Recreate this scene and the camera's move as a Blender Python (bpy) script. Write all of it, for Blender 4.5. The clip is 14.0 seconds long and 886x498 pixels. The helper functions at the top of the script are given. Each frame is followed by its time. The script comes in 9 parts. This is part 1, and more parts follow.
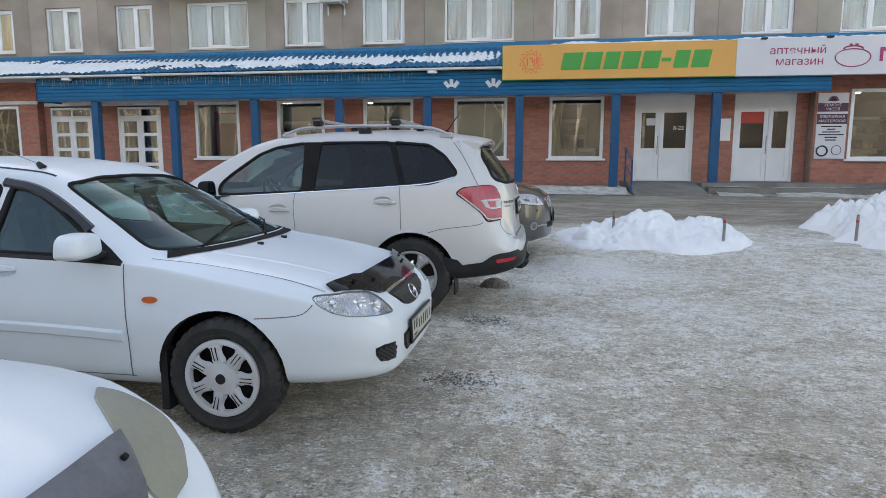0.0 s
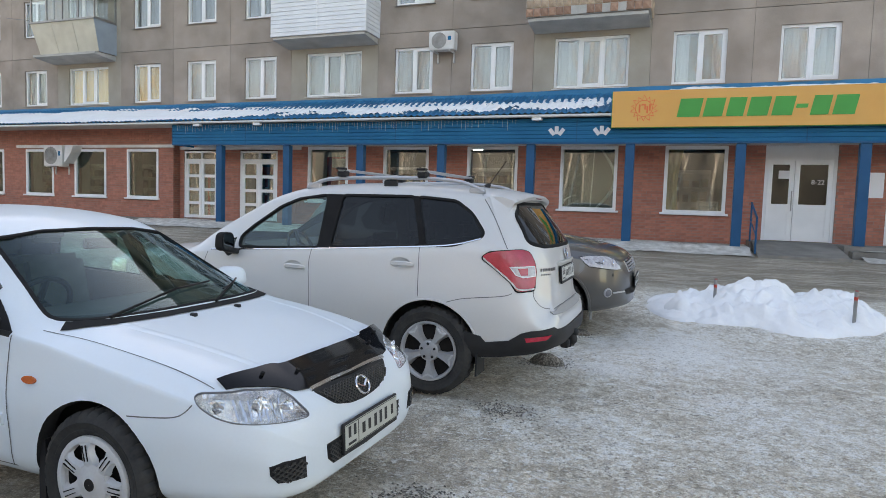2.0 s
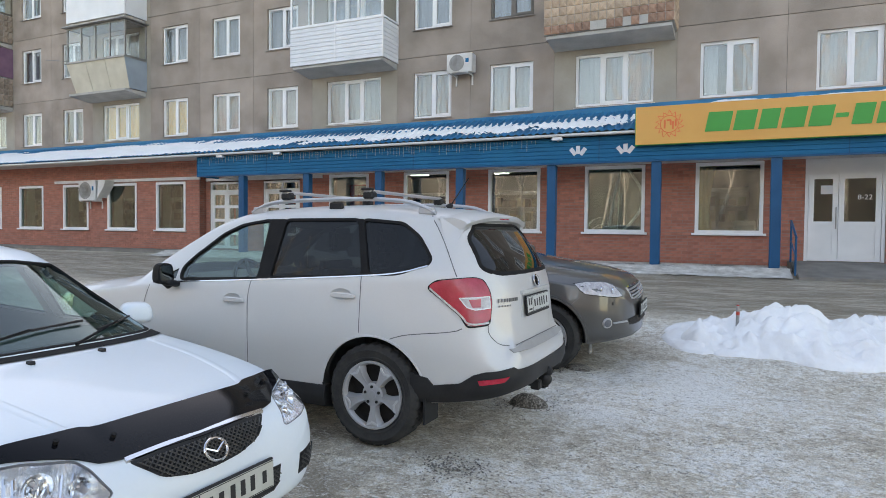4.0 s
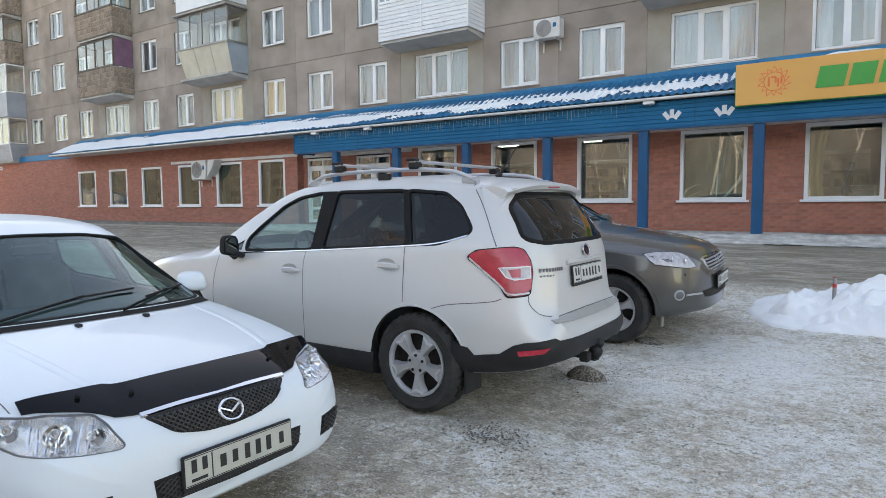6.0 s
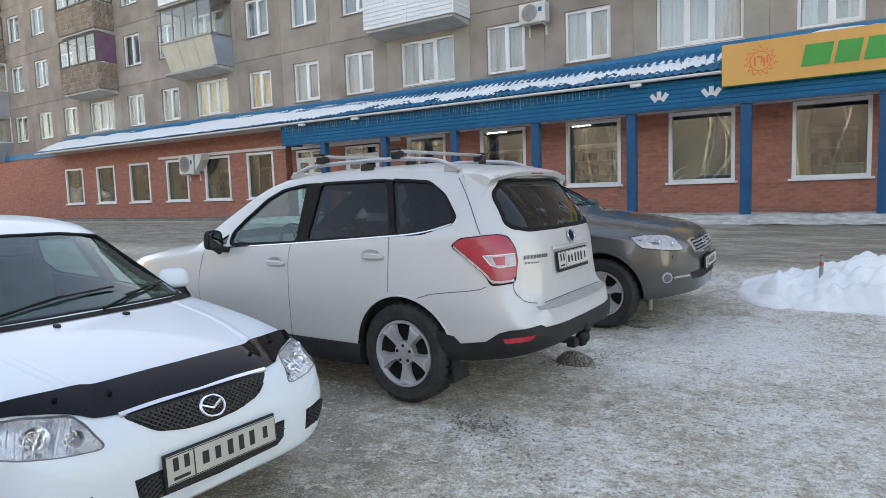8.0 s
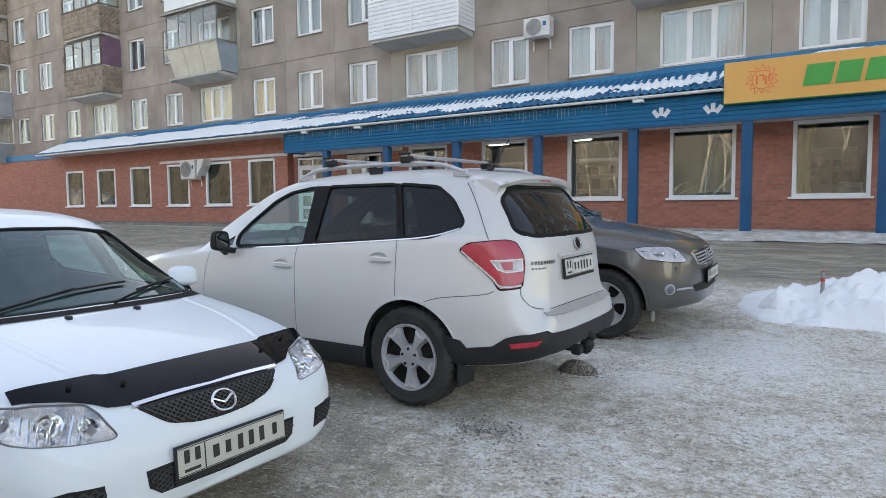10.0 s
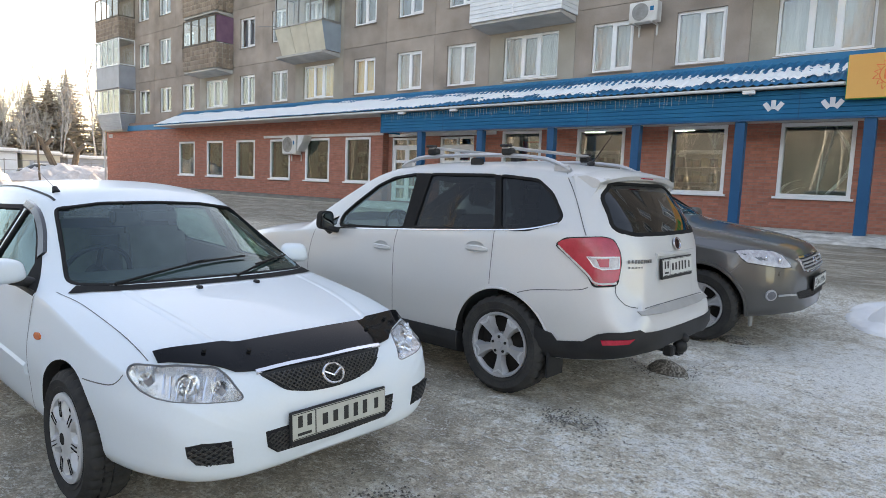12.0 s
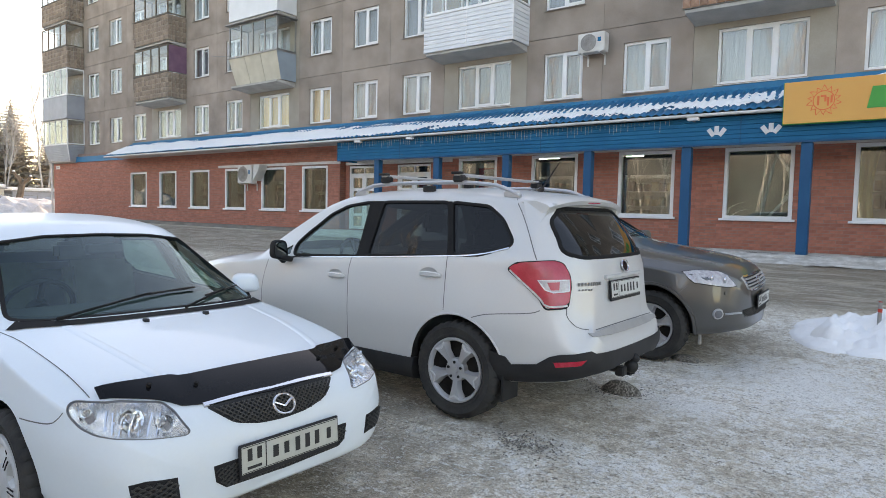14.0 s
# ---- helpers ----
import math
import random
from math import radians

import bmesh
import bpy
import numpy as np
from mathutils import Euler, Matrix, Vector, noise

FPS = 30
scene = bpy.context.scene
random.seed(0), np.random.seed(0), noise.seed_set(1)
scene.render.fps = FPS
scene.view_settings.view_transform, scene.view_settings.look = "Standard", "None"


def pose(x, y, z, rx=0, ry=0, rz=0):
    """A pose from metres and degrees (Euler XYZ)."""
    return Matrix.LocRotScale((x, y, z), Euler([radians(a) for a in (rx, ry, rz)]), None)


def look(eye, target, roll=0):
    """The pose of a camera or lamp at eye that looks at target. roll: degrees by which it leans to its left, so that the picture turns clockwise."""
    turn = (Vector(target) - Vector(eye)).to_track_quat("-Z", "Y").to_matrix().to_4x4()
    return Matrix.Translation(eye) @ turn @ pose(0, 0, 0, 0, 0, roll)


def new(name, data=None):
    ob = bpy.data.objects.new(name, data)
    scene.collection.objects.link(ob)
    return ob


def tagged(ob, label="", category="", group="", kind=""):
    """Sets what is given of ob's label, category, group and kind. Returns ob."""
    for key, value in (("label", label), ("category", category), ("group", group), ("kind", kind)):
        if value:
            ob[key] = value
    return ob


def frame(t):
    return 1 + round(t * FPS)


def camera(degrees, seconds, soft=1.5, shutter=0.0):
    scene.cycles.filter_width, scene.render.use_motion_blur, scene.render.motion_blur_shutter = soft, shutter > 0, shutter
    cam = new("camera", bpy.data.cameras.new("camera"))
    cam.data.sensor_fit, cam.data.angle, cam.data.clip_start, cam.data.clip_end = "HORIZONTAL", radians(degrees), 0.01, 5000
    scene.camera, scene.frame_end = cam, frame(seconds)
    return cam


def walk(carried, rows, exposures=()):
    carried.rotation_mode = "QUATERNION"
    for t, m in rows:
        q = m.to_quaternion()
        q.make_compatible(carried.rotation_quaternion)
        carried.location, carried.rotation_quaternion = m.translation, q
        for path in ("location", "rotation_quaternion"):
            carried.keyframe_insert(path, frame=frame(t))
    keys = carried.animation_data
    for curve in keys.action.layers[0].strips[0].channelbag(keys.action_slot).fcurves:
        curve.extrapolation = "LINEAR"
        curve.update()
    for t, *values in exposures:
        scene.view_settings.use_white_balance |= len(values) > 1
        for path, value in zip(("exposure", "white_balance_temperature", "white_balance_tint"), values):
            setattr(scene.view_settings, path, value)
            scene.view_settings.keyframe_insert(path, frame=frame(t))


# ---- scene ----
cam = camera(69.8, 14.0, 0.8)
PATH = [
    (0, (-0.305, 1.036, 1.367), (-0.609, 2.994, 1.094), 0.1),
    (0.5, (-0.078, 1.232, 1.395), (-0.461, 3.182, 1.166), -1.0),
    (1, (0.01, 1.485, 1.418), (-0.484, 3.407, 1.166), 2.3),
    (1.5, (0.111, 1.774, 1.424), (-0.312, 3.717, 1.212), 0.8),
    (2, (0.345, 1.996, 1.485), (-0.353, 3.865, 1.344), 1.8),
    (2.5, (0.395, 2.243, 1.458), (-0.392, 4.082, 1.426), 1.5),
    (3, (0.497, 2.457, 1.476), (-0.292, 4.294, 1.424), 0.7),
    (5.3, (1.072, 3.052, 1.464), (0.001, 4.738, 1.361), 0.8),
    (5.5, (1.098, 3.05, 1.465), (-0.017, 4.705, 1.336), 0.5),
    (6, (1.112, 3.047, 1.451), (0.001, 4.704, 1.304), -0.4),
    (6.5, (1.106, 3.075, 1.455), (0.035, 4.757, 1.302), -0.2),
    (7, (1.121, 3.057, 1.455), (0.052, 4.74, 1.298), -0.7),
    (7.5, (1.136, 3.111, 1.445), (0.071, 4.793, 1.257), -2.4),
    (8, (1.152, 3.097, 1.454), (0.06, 4.762, 1.27), -1.9),
    (10.3, (1.083, 3.007, 1.404), (-0.005, 4.681, 1.275), -0.3),
    (10.5, (1.019, 2.955, 1.459), (-0.076, 4.624, 1.34), -0.0),
    (11, (1.055, 2.989, 1.468), (-0.133, 4.589, 1.305), 1.4),
    (11.5, (1.106, 2.918, 1.479), (-0.116, 4.492, 1.313), 1.7),
    (12, (1.109, 2.896, 1.469), (-0.187, 4.405, 1.262), 2.2),
    (12.5, (1.103, 2.887, 1.467), (-0.177, 4.411, 1.265), 2.6),
    (13, (1.145, 2.88, 1.459), (-0.058, 4.468, 1.281), 1.4),
    (13.5, (1.17, 2.857, 1.464), (-0.028, 4.452, 1.316), 1.7),
    (14, (1.167, 2.902, 1.471), (-0.038, 4.493, 1.352), 1.3),
]
walk(cam, [(t, look(eye, target, roll)) for t, eye, target, roll in PATH], exposures=((0.0, 2.07, 8600, 20), (5.0, 2.2, 8600, 20), (14.0, 2.17, 8600, 20)))

# ---- light ----
SUN_EL, SUN_AZ = radians(16), radians(24)          # behind the block of flats, a little to its west end
sky_world = bpy.data.worlds.new("winter_sky")
scene.world = sky_world
sky_world.use_nodes = True
wn = sky_world.node_tree
sky = wn.nodes.new("ShaderNodeTexSky")
sky.sky_type, sky.sun_disc = "NISHITA", False
sky.sun_elevation, sky.sun_rotation = SUN_EL, -SUN_AZ
sky.air_density, sky.dust_density, sky.ozone_density = 1.0, 1.0, 1.0
wn.nodes["Background"].inputs[1].default_value = 0.15
wn.links.new(sky.outputs[0], wn.nodes["Background"].inputs[0])
sun = new("sun", bpy.data.lights.new("sun", "SUN"))
sun.data.energy, sun.data.angle, sun.data.color = 2.0, radians(1.5), (1.0, 0.9, 0.78)
sun.matrix_basis = look((0, 0, 0), (math.sin(SUN_AZ) * math.cos(SUN_EL), -math.cos(SUN_AZ) * math.cos(SUN_EL), -math.sin(SUN_EL)))


# ---- materials ----
def rgba(c):
    return (c[0], c[1], c[2], 1.0)


def mat(name, a, b=None, scale=4.0, rough=0.6, rough2=None, metal=0.0, bump=0.0, bscale=80.0, coat=0.0, stretch=(1, 1, 1), spread=0.0, spec=0.5, dist=0.01):
    """Two tones mixed by noise at two scales, with a fine relief; spread varies alike pieces."""
    m = bpy.data.materials.new(name)
    m.use_nodes = True
    t = m.node_tree
    p = t.nodes["Principled BSDF"]
    p.inputs["Metallic"].default_value = metal
    p.inputs["Roughness"].default_value = rough
    p.inputs["Specular IOR Level"].default_value = spec
    p.inputs["Coat Weight"].default_value = coat
    p.inputs["Coat Roughness"].default_value = 0.04
    b = b or tuple(0.8 * q for q in a)
    co = t.nodes.new("ShaderNodeTexCoord")
    mp = t.nodes.new("ShaderNodeMapping")
    mp.inputs["Scale"].default_value = stretch
    t.links.new(co.outputs["Object"], mp.inputs[0])
    n1, n2 = t.nodes.new("ShaderNodeTexNoise"), t.nodes.new("ShaderNodeTexNoise")
    n1.inputs["Scale"].default_value, n1.inputs["Detail"].default_value = scale, 5
    n2.inputs["Scale"].default_value, n2.inputs["Detail"].default_value = bscale, 3
    for n in (n1, n2):
        t.links.new(mp.outputs[0], n.inputs["Vector"])
    add = t.nodes.new("ShaderNodeMath")
    add.operation = "MULTIPLY_ADD"
    t.links.new(n2.outputs[0], add.inputs[0])
    add.inputs[1].default_value = 0.35
    t.links.new(n1.outputs[0], add.inputs[2])
    rng = t.nodes.new("ShaderNodeMapRange")
    rng.inputs["From Min"].default_value, rng.inputs["From Max"].default_value = 0.45, 0.9
    t.links.new(add.outputs[0], rng.inputs["Value"])
    mix = t.nodes.new("ShaderNodeMix")
    mix.data_type = "RGBA"
    mix.inputs["A"].default_value, mix.inputs["B"].default_value = rgba(a), rgba(b)
    t.links.new(rng.outputs[0], mix.inputs["Factor"])
    out = mix.outputs["Result"]
    if spread:
        oi = t.nodes.new("ShaderNodeObjectInfo")
        mr = t.nodes.new("ShaderNodeMapRange")
        mr.inputs["To Min"].default_value, mr.inputs["To Max"].default_value = 1 - spread, 1 + spread
        t.links.new(oi.outputs["Random"], mr.inputs["Value"])
        hs = t.nodes.new("ShaderNodeHueSaturation")
        t.links.new(mr.outputs[0], hs.inputs["Value"])
        t.links.new(out, hs.inputs["Color"])
        out = hs.outputs[0]
    t.links.new(out, p.inputs["Base Color"])
    if rough2 is not None:
        rr = t.nodes.new("ShaderNodeMapRange")
        rr.inputs["To Min"].default_value, rr.inputs["To Max"].default_value = rough, rough2
        t.links.new(rng.outputs[0], rr.inputs["Value"])
        t.links.new(rr.outputs[0], p.inputs["Roughness"])
    if bump:
        bp = t.nodes.new("ShaderNodeBump")
        bp.inputs["Strength"].default_value, bp.inputs["Distance"].default_value = bump, dist
        t.links.new(add.outputs[0], bp.inputs["Height"])
        t.links.new(bp.outputs[0], p.inputs["Normal"])
    return m


def glass(name, tint, f0=0.06, power=5.0, coating=(1, 1, 1)):
    """A thin clear or tinted pane: it passes light straight on and mirrors more towards grazing angles."""
    m = bpy.data.materials.new(name)
    m.use_nodes = True
    t = m.node_tree
    t.nodes.remove(t.nodes["Principled BSDF"])
    tr, gl, lw, pw, mr, mx = (t.nodes.new("ShaderNode" + k) for k in ("BsdfTransparent", "BsdfGlossy", "LayerWeight", "Math", "MapRange", "MixShader"))
    tr.inputs[0].default_value = rgba(tint)
    gl.inputs["Color"].default_value = rgba(coating)
    gl.inputs["Roughness"].default_value = 0.01
    lw.inputs[0].default_value = 0.5
    pw.operation = "POWER"
    pw.inputs[1].default_value = power
    mr.inputs["To Min"].default_value = f0
    t.links.new(lw.outputs["Facing"], pw.inputs[0])
    t.links.new(pw.outputs[0], mr.inputs["Value"])
    t.links.new(mr.outputs[0], mx.inputs[0])
    t.links.new(tr.outputs[0], mx.inputs[1])
    t.links.new(gl.outputs[0], mx.inputs[2])
    t.links.new(mx.outputs[0], t.nodes["Material Output"].inputs[0])
    return m


def glow(name, color, strength):
    m = bpy.data.materials.new(name)
    m.use_nodes = True
    t = m.node_tree
    e = t.nodes.new("ShaderNodeEmission")
    e.inputs[0].default_value, e.inputs[1].default_value = rgba(color), strength
    t.links.new(e.outputs[0], t.nodes["Material Output"].inputs[0])
    return m


def brick_mat(name, c1, c2, mortar):
    m = mat(name, c1)
    t = m.node_tree
    p = t.nodes["Principled BSDF"]
    co = t.nodes.new("ShaderNodeTexCoord")
    sp, cb = t.nodes.new("ShaderNodeSeparateXYZ"), t.nodes.new("ShaderNodeCombineXYZ")
    t.links.new(co.outputs["Object"], sp.inputs[0])
    sm = t.nodes.new("ShaderNodeMath")
    t.links.new(sp.outputs[0], sm.inputs[0])
    t.links.new(sp.outputs[1], sm.inputs[1])
    t.links.new(sm.outputs[0], cb.inputs[0])
    t.links.new(sp.outputs[2], cb.inputs[1])
    br = t.nodes.new("ShaderNodeTexBrick")
    br.inputs["Scale"].default_value = 1.0
    br.inputs["Brick Width"].default_value, br.inputs["Row Height"].default_value = 0.26, 0.077
    br.inputs["Mortar Size"].default_value, br.inputs["Bias"].default_value = 0.006, 0.0
    br.inputs["Color1"].default_value, br.inputs["Color2"].default_value, br.inputs["Mortar"].default_value = rgba(c1), rgba(c2), rgba(mortar)
    t.links.new(cb.outputs[0], br.inputs[0])
    no = t.nodes.new("ShaderNodeTexNoise")
    no.inputs["Scale"].default_value, no.inputs["Detail"].default_value = 1.1, 6
    t.links.new(co.outputs["Object"], no.inputs["Vector"])
    hs = t.nodes.new("ShaderNodeHueSaturation")
    mr = t.nodes.new("ShaderNodeMapRange")
    mr.inputs["From Min"].default_value, mr.inputs["From Max"].default_value = 0.3, 0.7
    mr.inputs["To Min"].default_value, mr.inputs["To Max"].default_value = 0.72, 1.25
    t.links.new(no.outputs[0], mr.inputs["Value"])
    t.links.new(mr.outputs[0], hs.inputs["Value"])
    t.links.new(br.outputs[0], hs.inputs["Color"])
    t.links.new(hs.outputs[0], p.inputs["Base Color"])
    bp = t.nodes.new("ShaderNodeBump")
    bp.inputs["Strength"].default_value, bp.inputs["Distance"].default_value = 0.5, -0.008
    t.links.new(br.outputs["Fac"], bp.inputs["Height"])
    t.links.new(bp.outputs[0], p.inputs["Normal"])
    p.inputs["Roughness"].default_value = 0.85
    return m


def brick_piece_mat(name, c1, c2):
    """Fired brick whose tone differs from piece to piece."""
    m = mat(name, c1, c2, 9, 0.88, bump=0.35, bscale=70)
    t = m.node_tree
    p = t.nodes["Principled BSDF"]
    src = p.inputs["Base Color"].links[0].from_socket
    oi, ge, ad, fr, mr, hs = (t.nodes.new("ShaderNode" + k) for k in ("ObjectInfo", "NewGeometry", "Math", "Math", "MapRange", "HueSaturation"))
    t.links.new(oi.outputs["Random"], ad.inputs[0])
    t.links.new(ge.outputs["Random Per Island"], ad.inputs[1])
    fr.operation = "FRACT"
    t.links.new(ad.outputs[0], fr.inputs[0])
    mr.inputs["To Min"].default_value, mr.inputs["To Max"].default_value = 0.84, 1.13
    t.links.new(fr.outputs[0], mr.inputs["Value"])
    t.links.new(mr.outputs[0], hs.inputs["Value"])
    t.links.new(src, hs.inputs["Color"])
    t.links.new(hs.outputs[0], p.inputs["Base Color"])
    return m


def ground_mat(name):
    """Trodden snow and ice: pale crust, grey-brown ice, sanded patches; the driveway along the shops is browner and slicker."""
    m = bpy.data.materials.new(name)
    m.use_nodes = True
    t = m.node_tree
    p = t.nodes["Principled BSDF"]
    co = t.nodes.new("ShaderNodeTexCoord")

    def noise_at(scale, detail, stretch=(1, 1, 1), rough=0.55):
        mp = t.nodes.new("ShaderNodeMapping")
        mp.inputs["Scale"].default_value = stretch
        t.links.new(co.outputs["Object"], mp.inputs[0])
        n = t.nodes.new("ShaderNodeTexNoise")
        n.inputs["Scale"].default_value, n.inputs["Detail"].default_value, n.inputs["Roughness"].default_value = scale, detail, rough
        t.links.new(mp.outputs[0], n.inputs["Vector"])
        return n.outputs[0]

    def ranged(v, lo, hi, to0=0.0, to1=1.0):
        r = t.nodes.new("ShaderNodeMapRange")
        for k, q in (("From Min", lo), ("From Max", hi), ("To Min", to0), ("To Max", to1)):
            r.inputs[k].default_value = q
        t.links.new(v, r.inputs["Value"])
        return r.outputs[0]

    def math_of(op, a, b):
        n = t.nodes.new("ShaderNodeMath")
        n.operation = op
        for i, q in enumerate((a, b)):
            if isinstance(q, float):
                n.inputs[i].default_value = q
            else:
                t.links.new(q, n.inputs[i])
        return n.outputs[0]

    def mixed(f, a, b):
        n = t.nodes.new("ShaderNodeMix")
        n.data_type = "RGBA"
        for k, q in (("Factor", f), ("A", a), ("B", b)):
            if isinstance(q, tuple):
                n.inputs[k].default_value = rgba(q)
            else:
                t.links.new(q, n.inputs[k])
        return n.outputs["Result"]

    big, mid, fine = noise_at(0.8, 7, rough=0.6), noise_at(7.5, 10, rough=0.72), noise_at(34.0, 7, rough=0.74)
    sep = t.nodes.new("ShaderNodeSeparateXYZ")
    t.links.new(co.outputs["Object"], sep.inputs[0])
    px, py = sep.outputs[0], sep.outputs[1]
    wob = math_of("MULTIPLY", noise_at(0.9, 6), 2.4)
    lane = math_of("MULTIPLY", ranged(math_of("ADD", py, math_of("MULTIPLY", wob, 0.35)), 13.0, 13.9), ranged(py, 18.4, 17.6))
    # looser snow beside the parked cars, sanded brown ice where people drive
    loose = math_of("MULTIPLY", ranged(math_of("ADD", py, wob), 5.4, 8.2), ranged(math_of("ADD", py, wob), 14.6, 13.4))
    loose = math_of("MULTIPLY", loose, ranged(math_of("ADD", px, wob), -0.6, 0.9))
    # bays: browner ice, also darkened in colour for the shade under the cars
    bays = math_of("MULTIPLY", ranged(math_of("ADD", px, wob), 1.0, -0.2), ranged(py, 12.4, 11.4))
    crust = math_of("ADD", math_of("MULTIPLY", mid, 0.76), math_of("ADD", math_of("MULTIPLY", fine, 0.80), math_of("MULTIPLY", big, 0.38)))
    crust = math_of("ADD", crust, math_of("MULTIPLY", loose, 0.085))
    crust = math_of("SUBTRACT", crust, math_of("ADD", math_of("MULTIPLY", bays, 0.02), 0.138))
    # thin fresh snow swept round the slush that dropped from the cars
    for cx, cy, rx, ry in ((-0.35, 6.45, 0.75, 0.34), (-0.45, 8.0, 0.6, 0.3), (-0.5, 9.5, 0.5, 0.3), (-0.6, 4.9, 0.5, 0.25), (0.45, 9.1, 1.1, 0.9)):
        dx, dy = math_of("DIVIDE", math_of("SUBTRACT", px, cx), rx), math_of("DIVIDE", math_of("SUBTRACT", py, cy), ry)
        away = math_of("POWER", math_of("ADD", math_of("MULTIPLY", dx, dx), math_of("MULTIPLY", dy, dy)), 0.5)
        ring = ranged(math_of("ADD", away, math_of("MULTIPLY", mid, 0.9)), 1.6, 0.5)
        crust = math_of("ADD", crust, math_of("MULTIPLY", ring, 0.13))
    white = ranged(noise_at(1.35, 8, (0.9, 1.15, 1), 0.62), 0.53, 0.64)
    crust = math_of("ADD", crust, math_of("MULTIPLY", white, 0.07))
    f1 = ranged(crust, 0.70, 0.99)
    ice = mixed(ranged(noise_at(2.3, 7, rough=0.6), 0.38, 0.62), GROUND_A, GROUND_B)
    col = mixed(ranged(crust, 0.73, 0.83), ice, GROUND_B)
    col = mixed(ranged(crust, 0.83, 0.93), col, GROUND_C)
    col = mixed(ranged(crust, 0.93, 1.01), col, GROUND_D)
    lane_n = ranged(noise_at(1.5, 10, (0.45, 1.6, 1), 0.70), 0.42, 0.58)
    lane_c = mixed(lane_n, (0.54, 0.485, 0.40), (0.24, 0.195, 0.14))
    ripple = ranged(noise_at(5.5, 8, (0.4, 1.9, 1), 0.68), 0.44, 0.56)
    lane_c = mixed(math_of("MULTIPLY", ripple, 0.72), lane_c, (0.17, 0.136, 0.094))
    col = mixed(math_of("MULTIPLY", lane, 0.88), col, lane_c)
    # dark brown of the bays' ice, with some under-car shade painted in
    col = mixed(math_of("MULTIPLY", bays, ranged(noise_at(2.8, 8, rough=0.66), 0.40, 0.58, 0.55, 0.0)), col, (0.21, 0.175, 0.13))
    # pale crumbs of crushed snow, and a little grit
    fleck = ranged(noise_at(25.0, 4, (0.8, 1.25, 1), 0.62), 0.57, 0.615)
    patchy = ranged(noise_at(2.6, 7, rough=0.62), 0.38, 0.58, 0.4, 1.0)
    patchy = math_of("MULTIPLY", patchy, ranged(lane, 0.0, 1.0, 1.0, 0.3))
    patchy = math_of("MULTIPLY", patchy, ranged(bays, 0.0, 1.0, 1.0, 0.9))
    col = mixed(math_of("MULTIPLY", fleck, math_of("MULTIPLY", patchy, 0.95)), col, GROUND_D)
    speck = ranged(noise_at(31.0, 4, rough=0.65), 0.585, 0.63)
    dirt = ranged(noise_at(1.1, 6, rough=0.6), 0.42, 0.60, 0.25, 0.9)
    col = mixed(math_of("MULTIPLY", speck, dirt), col, (0.20, 0.168, 0.122))
    crumb = ranged(noise_at(62.0, 3, (0.8, 1.25, 1), 0.6), 0.555, 0.61)
    col = mixed(math_of("MULTIPLY", crumb, math_of("MULTIPLY", patchy, 0.6)), col, GROUND_D)
    pit = ranged(noise_at(78.0, 3, (1.2, 0.8, 1), 0.6), 0.565, 0.62)
    col = mixed(math_of("MULTIPLY", pit, 0.5), col, (0.22, 0.185, 0.135))
    t.links.new(col, p.inputs["Base Color"])
    t.links.new(ranged(f1, 0.0, 1.0, 0.36, 0.8), p.inputs["Roughness"])
    bp = t.nodes.new("ShaderNodeBump")
    bp.inputs["Strength"].default_value, bp.inputs["Distance"].default_value = 0.95, 0.032
    t.links.new(math_of("ADD", mid, math_of("ADD", math_of("MULTIPLY", fine, 0.6), math_of("SUBTRACT", math_of("MULTIPLY", fleck, 0.5), math_of("MULTIPLY", speck, 0.25)))), bp.inputs["Height"])
    t.links.new(bp.outputs[0], p.inputs["Normal"])
    return m


def speckled(name, a, b, scale, lo, hi):
    """Pale crust strewn with dark grit."""
    m = mat(name, a, b, scale, 0.8, bump=0.9, bscale=scale * 2, dist=0.015)
    t = m.node_tree
    for n in t.nodes:
        if n.type == "MAP_RANGE":
            n.inputs["From Min"].default_value, n.inputs["From Max"].default_value = lo + 0.175, hi + 0.175
    return m


GROUND_A, GROUND_B, GROUND_C, GROUND_D = (0.285, 0.234, 0.166), (0.56, 0.475, 0.362), (0.81, 0.752, 0.64), (0.95, 0.93, 0.875)
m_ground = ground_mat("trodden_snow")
m_snow = mat("snow", (0.80, 0.80, 0.79), (0.87, 0.87, 0.865), 3, 0.7, bump=0.8, bscale=16, dist=0.04)
m_snow_old = mat("old_bank_snow", (0.46, 0.455, 0.45), (0.66, 0.655, 0.65), 1.6, 0.75, bump=0.8, bscale=9, dist=0.05)
m_snow_dirty = mat("dirty_snow", (0.36, 0.33, 0.285), (0.72, 0.695, 0.65), 4.5, 0.75, bump=0.7, bscale=26, dist=0.03)
m_grit = speckled("sanded_ice", (0.095, 0.083, 0.068), (0.40, 0.37, 0.33), 60, 0.44, 0.66)
m_brick = brick_mat("red_brick", (0.33, 0.115, 0.07), (0.23, 0.08, 0.055), (0.24, 0.16, 0.13))
m_brickpiece = brick_piece_mat("brick_piece", (0.46, 0.180, 0.128), (0.36, 0.135, 0.095))
m_mortar = mat("mortar", (0.25, 0.155, 0.125), (0.32, 0.22, 0.185), 7, 0.95, bump=0.3)
m_panel = mat("grey_panel_render", (0.235, 0.195, 0.165), (0.385, 0.320, 0.275), 1.1, 0.92, bump=0.9, bscale=45, spread=0.09)
